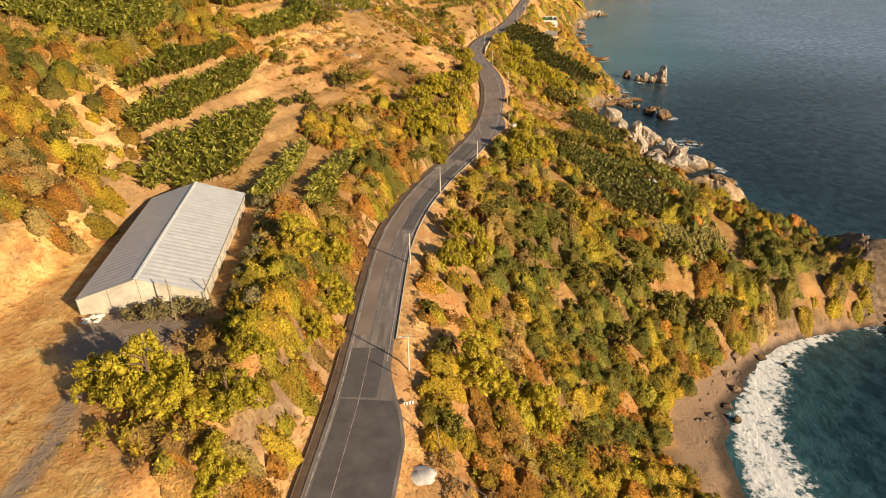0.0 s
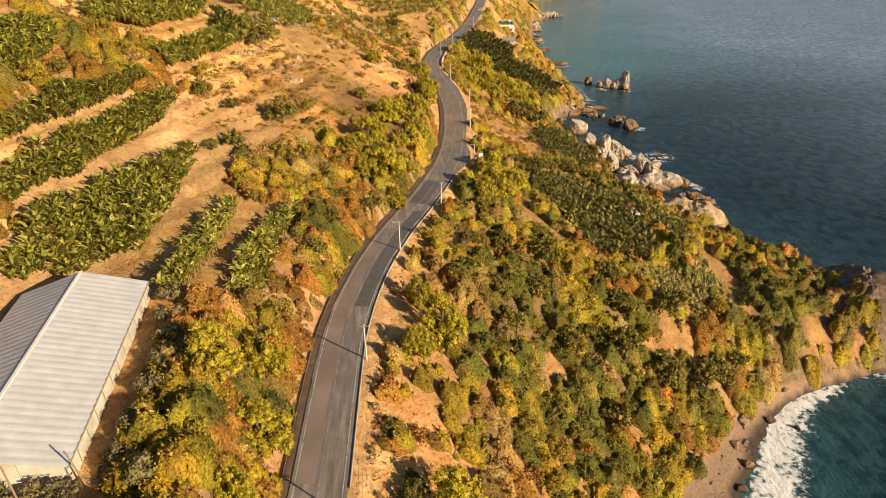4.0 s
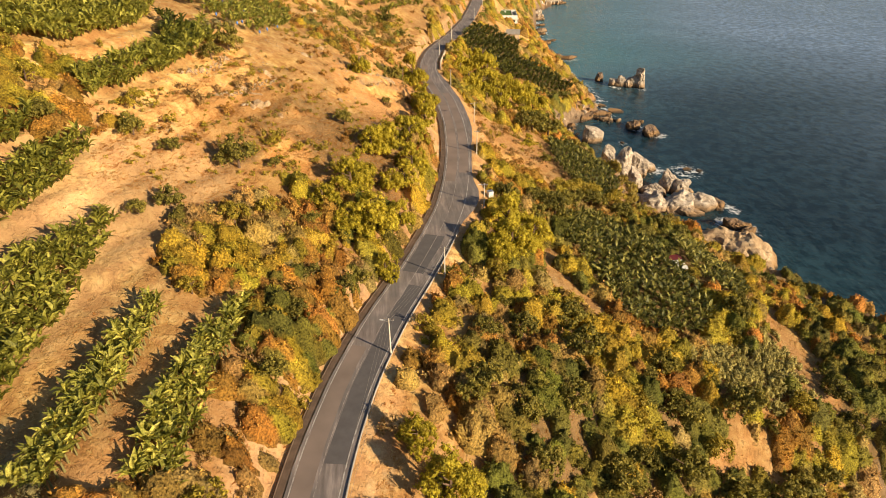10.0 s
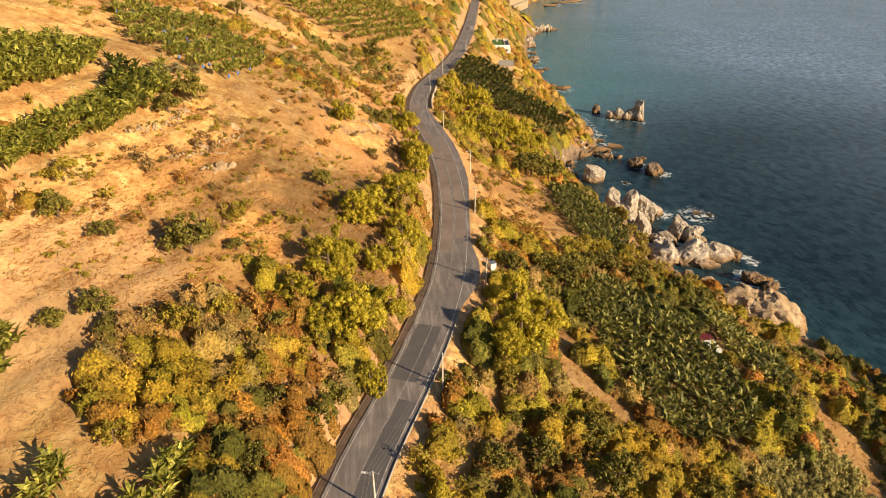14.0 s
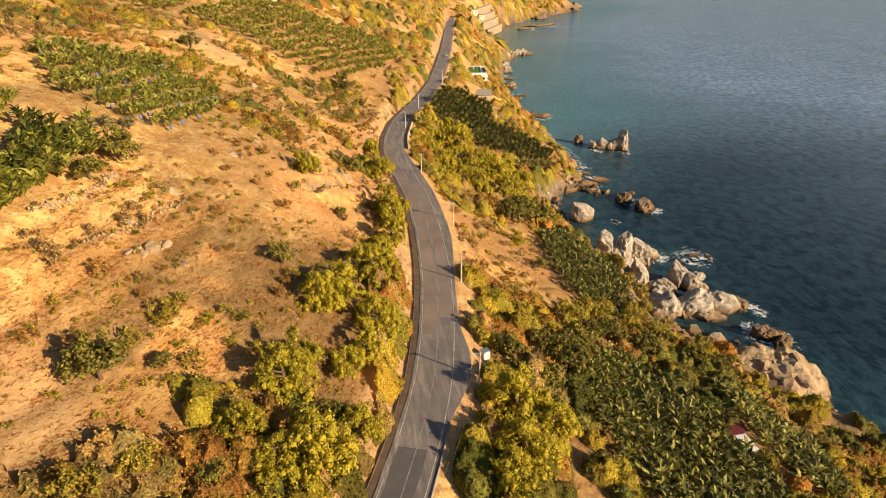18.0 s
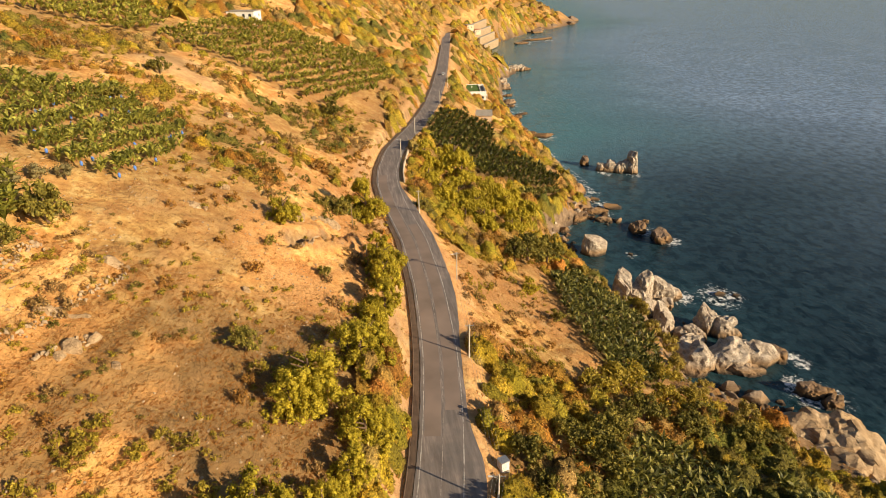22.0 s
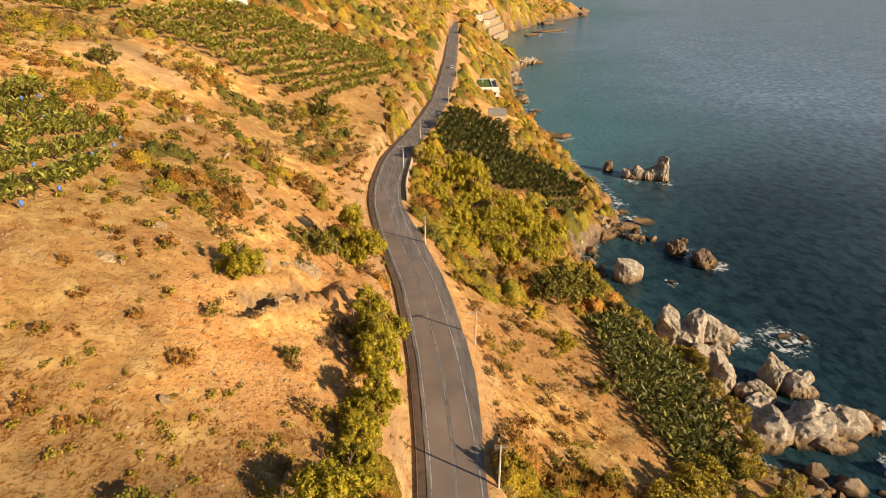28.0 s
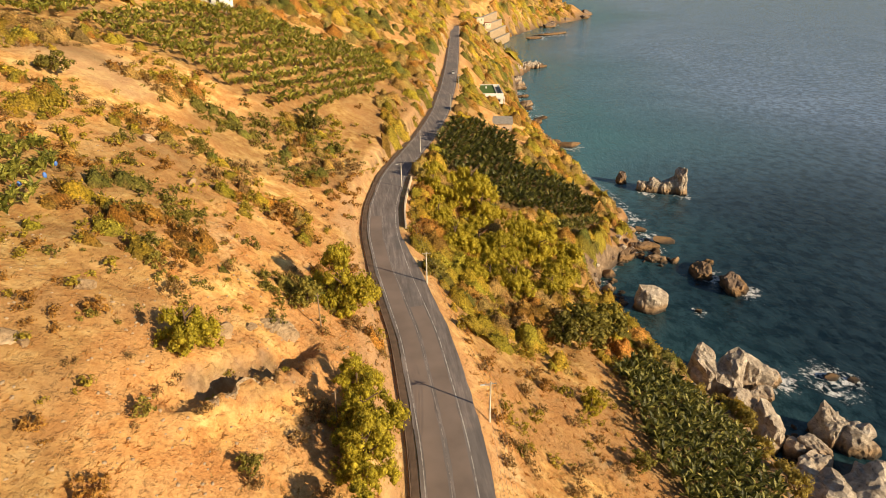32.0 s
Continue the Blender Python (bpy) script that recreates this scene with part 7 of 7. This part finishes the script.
def stone_wall(points, label):
    t = thing("dry_stone_wall", Matrix.Identity(4), label, "stone wall", "old terrace walls")
    rs = np.random.RandomState(len(points) * 7 + int(abs(points[0][0])))
    for (x0, y0), (x1, y1) in zip(points, points[1:]):
        n = int(math.hypot(x1 - x0, y1 - y0) / 0.24)
        for k in range(n):
            f = (k + rs.uniform(0, 1)) / n
            x, y = x0 + (x1 - x0) * f + rs.normal() * 0.45, y0 + (y1 - y0) * f + rs.normal() * 0.45
            p = part("stone", STONES[rs.randint(6)], None, t)
            s = rs.uniform(0.4, 1.1) ** 1.2
            p.matrix_world = Matrix.Translation((x, y, float(ground_z(x, y)) + 0.12 * s + rs.uniform(0, 0.3))) @ Euler(rs.uniform(0, 6.28, 3)).to_matrix().to_4x4() @ Matrix.Scale(s, 4)


stone_wall([(-40.5, 212.9), (-38.5, 215.7), (-36.4, 221.4), (-34.5, 226.5), (-30, 234.4)], "tumbled dry-stone terrace wall on the golden slope")
stone_wall([(-48.5, 216.3), (-46.4, 220.3), (-43.8, 228.3), (-41.5, 236)], "low broken dry-stone wall below the bananas")
stone_wall([(-34.5, 213.5), (-32.8, 216.5), (-30.7, 219)], "heap of loose pale stones on the slope")
def riser_shade_shrubs(points, seed):
    """Low dry shrubs added along an old terrace edge, imitating its riser's shade."""
    rs = np.random.RandomState(seed)
    for (x0, y0), (x1, y1) in zip(points, points[1:]):
        n = int(math.hypot(x1 - x0, y1 - y0) / 1.1)
        for k in range(n):
            f = (k + rs.uniform(0, 1)) / n
            x, y = x0 + (x1 - x0) * f + rs.normal() * 0.4, y0 + (y1 - y0) * f + rs.normal() * 0.4
            kind = ("dry_bush", "rust_bush", "green_bush")[rs.randint(3)]
            ob = new(kind, VAR[kind][rs.randint(4)][1])
            ob.matrix_world = stand(x, y, -0.1, rs.uniform(0, 360), rs.uniform(0.35, 0.95))
            tagged(ob, WORDS[kind], "shrub", kind + "es on the slopes")


# Added shrub rows that stand in for the dark, shaded risers.
riser_shade_shrubs([(-41.5, 212), (-39.3, 215), (-37.2, 221), (-35.3, 226.5), (-31, 234.6), (-26, 240)], 3)
riser_shade_shrubs([(-49.5, 216), (-47.4, 220), (-44.8, 228), (-42.5, 236), (-38, 244)], 4)
riser_shade_shrubs([(-33, 205), (-29, 212), (-25, 219), (-20, 226)], 5)
riser_shade_shrubs([(-58, 190), (-52, 200), (-46, 208), (-42, 212)], 6)
for k, (x, y, r, h) in enumerate(((-31.8, 216.2, 1.3, 1.4), (-30.4, 219.4, 1.0, 1.2), (-32.6, 214.6, 0.9, 0.9), (-26.5, 214.9, 0.8, 0.7), (-7.2, 273.5, 1.6, 1.3), (-4.2, 276.6, 0.9, 0.8), (-22, 274, 1.3, 1.1), (-14, 240, 0.9, 0.8),
                                 (-24, 262, 0.9, 0.8),  (-30, 330, 1.6, 1.3), (-20, 318, 1.3, 1.0), (-8, 440, 2.0, 2.4), (-2, 448, 1.6, 2.0), (6, 455, 1.5, 1.8))):
    rock(980 + k, x, y, r, h, 40 * k, 0.8, z=float(ground_z(x, y)), label="pale limestone boulder lying on the dry hillside", group="boulders on the hill")


def loose_stones():
    rs = np.random.RandomState(77)
    n = 2600
    x, y = rs.uniform(-70, 20, n), rs.uniform(190, 320, n)
    x2, y2 = rs.uniform(60, 130, n), rs.uniform(100, 330, n)
    x, y = np.concatenate([x, x2]), np.concatenate([y, y2])
    u, c = x - road_x(y), coast_x(y) - x
    k = ((u < -7) & (fbm(x, y, 14, 3, 3) > 0.5)) | ((u > 20) & (c > -1) & (c < 12) & (ground_z(x, y) > 0.2))
    x, y = x[k], y[k]
    v, f = ICO1
    kinds = []
    for q in range(5):
        w = v * (1 + 0.35 * np.random.RandomState(q).uniform(-1, 1, (len(v), 1))) * np.array([1, 0.8, 0.6])
        kinds.append((w, np.concatenate([f, f[:, 2:]], 1), np.zeros(len(f), int)))
    near = coast_x(y) - x < 14
    keep = ~(near & (y < 150)) | (rs.uniform(0, 1, len(x)) < 0.3)
    x, y, near = x[keep], y[keep], near[keep]
    size = np.where(near, rs.uniform(0.25, 1.1, len(x)), rs.uniform(0.10, 0.34, len(x)))
    far = ~near
    scattered("loose_stones", kinds, x[far], y[far], size[far], [M_STONE], 78, "pale loose stones strewn over the slope", "stones", sink=0.1)
    scattered("shore_stones", kinds, x[near], y[near], size[near], [M_SHORESTONE], 79, "brown-grey stones along the shore", "stones", sink=0.1)


loose_stones()


def gravel_mound():
    v, f = ICO3
    w = v * np.array([2.1, 1.6, 0.7]) * (1 + 0.3 * np.array([noise.fractal(Vector(p * 1.8), 1.0, 2.0, 4) for p in v]))[:, None]
    w[:, 2] = np.maximum(w[:, 2], -0.3)
    ob = new("gravel_mound", mesh_of("gravel_mound", w, f, [plain("white_gravel", (0.50, 0.47, 0.45), 0.95, scale=2.5, amount=0.25, bumps=0.8)]))
    ob.matrix_world = Matrix.Translation((-3.4, 57.4, float(ground_z(-3.4, 57.4)) + 0.25))
    tagged(ob, "heap of pale grey gravel at the lay-by's edge", "gravel heap")


gravel_mound()


def steel_frame():
    t = thing("steel_frame", Matrix.Translation((2.4, 55.5, float(ground_z(2.4, 55.5)))) @ Matrix.Rotation(radians(-35), 4, "Z"), "rusty open steel frame standing on the slope", "steel frame")
    for x in (-2.5, 0, 2.5):
        for y in (-1.6, 1.6):
            part("post", boxes((x - 0.05, x + 0.05, y - 0.05, y + 0.05, -2.5, 2.6), bevel=0.01), M_STEEL, t)
        part("beam", boxes((x - 0.05, x + 0.05, -1.54, 1.54, 2.5, 2.6), bevel=0.01), M_STEEL, t)
    for y in (-1.6, 1.6):
        part("rail", boxes((-2.44, 2.44, y - 0.04, y + 0.04, 2.61, 2.7), bevel=0.01), M_STEEL, t)


steel_frame()


def road_sign(x, y, yaw):
    t = thing("chevron_sign", stand(x, y, -0.3, yaw), "small chevron bend sign on a steel post", "road sign")
    part("post", rod(bmesh.new(), (0, 0, 0), (0, 0, 2.0), 0.04, 0.04, 8), M_STEEL, t)
    p = part("panel", boxes((-0.75, 0.75, -0.08, -0.045, 1.4, 2.0), bevel=0.01), M_WHITE, t)
    for k in range(3):
        bm = bmesh.new()
        for s in (-1, 1):
            box(bm, -0.55 + k * 0.42, -0.38 + k * 0.42, -0.10, -0.085, 1.70 + s * 0.13 - 0.13, 1.70 + s * 0.13 + 0.13)
        part("chevron", bm, M_REDSHEET, p)


road_sign(-5.6, 68.5, 15)
road_sign(24.0, 331.0, 10)


def plank_post():
    t = thing("leaning_post", stand(-7.6, 74.6, -0.2), "leaning weathered timber post at the verge", "post")
    part("post", rod(bmesh.new(), (0, 0, 0), (-0.9, 0.4, 2.6), 0.09, 0.07, 8), M_WOOD, t)


plank_post()


def car(x, y, yaw):
    t = thing("car", Matrix.Translation((x, y, ROAD_Z + 0.02)) @ Matrix.Rotation(radians(yaw), 4, "Z"), "small white hatchback car driving on the coast road", "car")
    paint, glass, rub = plain("car_paint", (0.80, 0.80, 0.79), 0.25, amount=0.05, bumps=0), M_DARKGLASS, plain("tyre", (0.03, 0.03, 0.03), 0.9)
    b = boxes((-0.86, 0.86, -2.05, 2.05, 0.25, 0.85), bevel=0.12)
    part("body", b, paint, t)
    bm = bmesh.new()
    vs = [bm.verts.new(p) for p in ((-0.8, -1.9, 0.86), (0.8, -1.9, 0.86), (0.8, 1.0, 0.86), (-0.8, 1.0, 0.86), (-0.62, -1.5, 1.45), (0.62, -1.5, 1.45), (0.62, 0.3, 1.45), (-0.62, 0.3, 1.45))]
    for f in ((4, 5, 6, 7), (0, 1, 5, 4), (1, 2, 6, 5), (2, 3, 7, 6), (3, 0, 4, 7)):
        bm.faces.new([vs[i] for i in f])
    part("windows", bm, glass, t)
    part("roof_panel", boxes((-0.64, 0.64, -1.5, 0.3, 1.455, 1.5), bevel=0.02), paint, t)
    for sx in (-0.8, 0.8):
        for sy in (-1.3, 1.3):
            w = part("wheel", rod(bmesh.new(), (sx - 0.1, sy, 0.31), (sx + 0.1, sy, 0.31), 0.31, 0.31, 14), rub, t)
            part("rim", rod(bmesh.new(), (sx - 0.11, sy, 0.31), (sx + 0.11, sy, 0.31), 0.18, 0.18, 10), M_STEEL, w)
        part("headlight", boxes((sx * 0.75 - 0.15, sx * 0.75 + 0.15, 2.02, 2.07, 0.55, 0.7)), M_WHITE, t)
        part("tail_light", boxes((sx * 0.75 - 0.15, sx * 0.75 + 0.15, -2.07, -2.02, 0.55, 0.7)), M_REDSHEET, t)


car(float(road_x(545)) + 1.6, 545, -math.degrees(math.atan2(float(road_x(546) - road_x(544)), 2)))


def debris():
    rs = np.random.RandomState(3)
    for x, y, nm, lab in ((-37.5, 68.5, "timber_pile", "pile of broken timber beside the yard"), (-52, 73.2, "rubbish_pile", "small pile of white sacks by the greenhouse wall")):
        t = thing(nm, stand(x, y), lab, "pile")
        for k in range(14):
            p = part("plank" if nm == "timber_pile" else "sack", boxes((-0.9, 0.9, -0.1, 0.1, 0, 0.06), bevel=0.01) if nm == "timber_pile" else boxes((-0.4, 0.4, -0.25, 0.25, 0, 0.25), bevel=0.08), M_WOOD if nm == "timber_pile" else M_WHITE, t)
            p.matrix_local = Matrix.Translation((rs.normal() * 0.9, rs.normal() * 0.7, 0.05 + 0.05 * k)) @ Euler((rs.normal() * 0.15, rs.normal() * 0.15, rs.uniform(0, 6.28))).to_matrix().to_4x4()


debris()
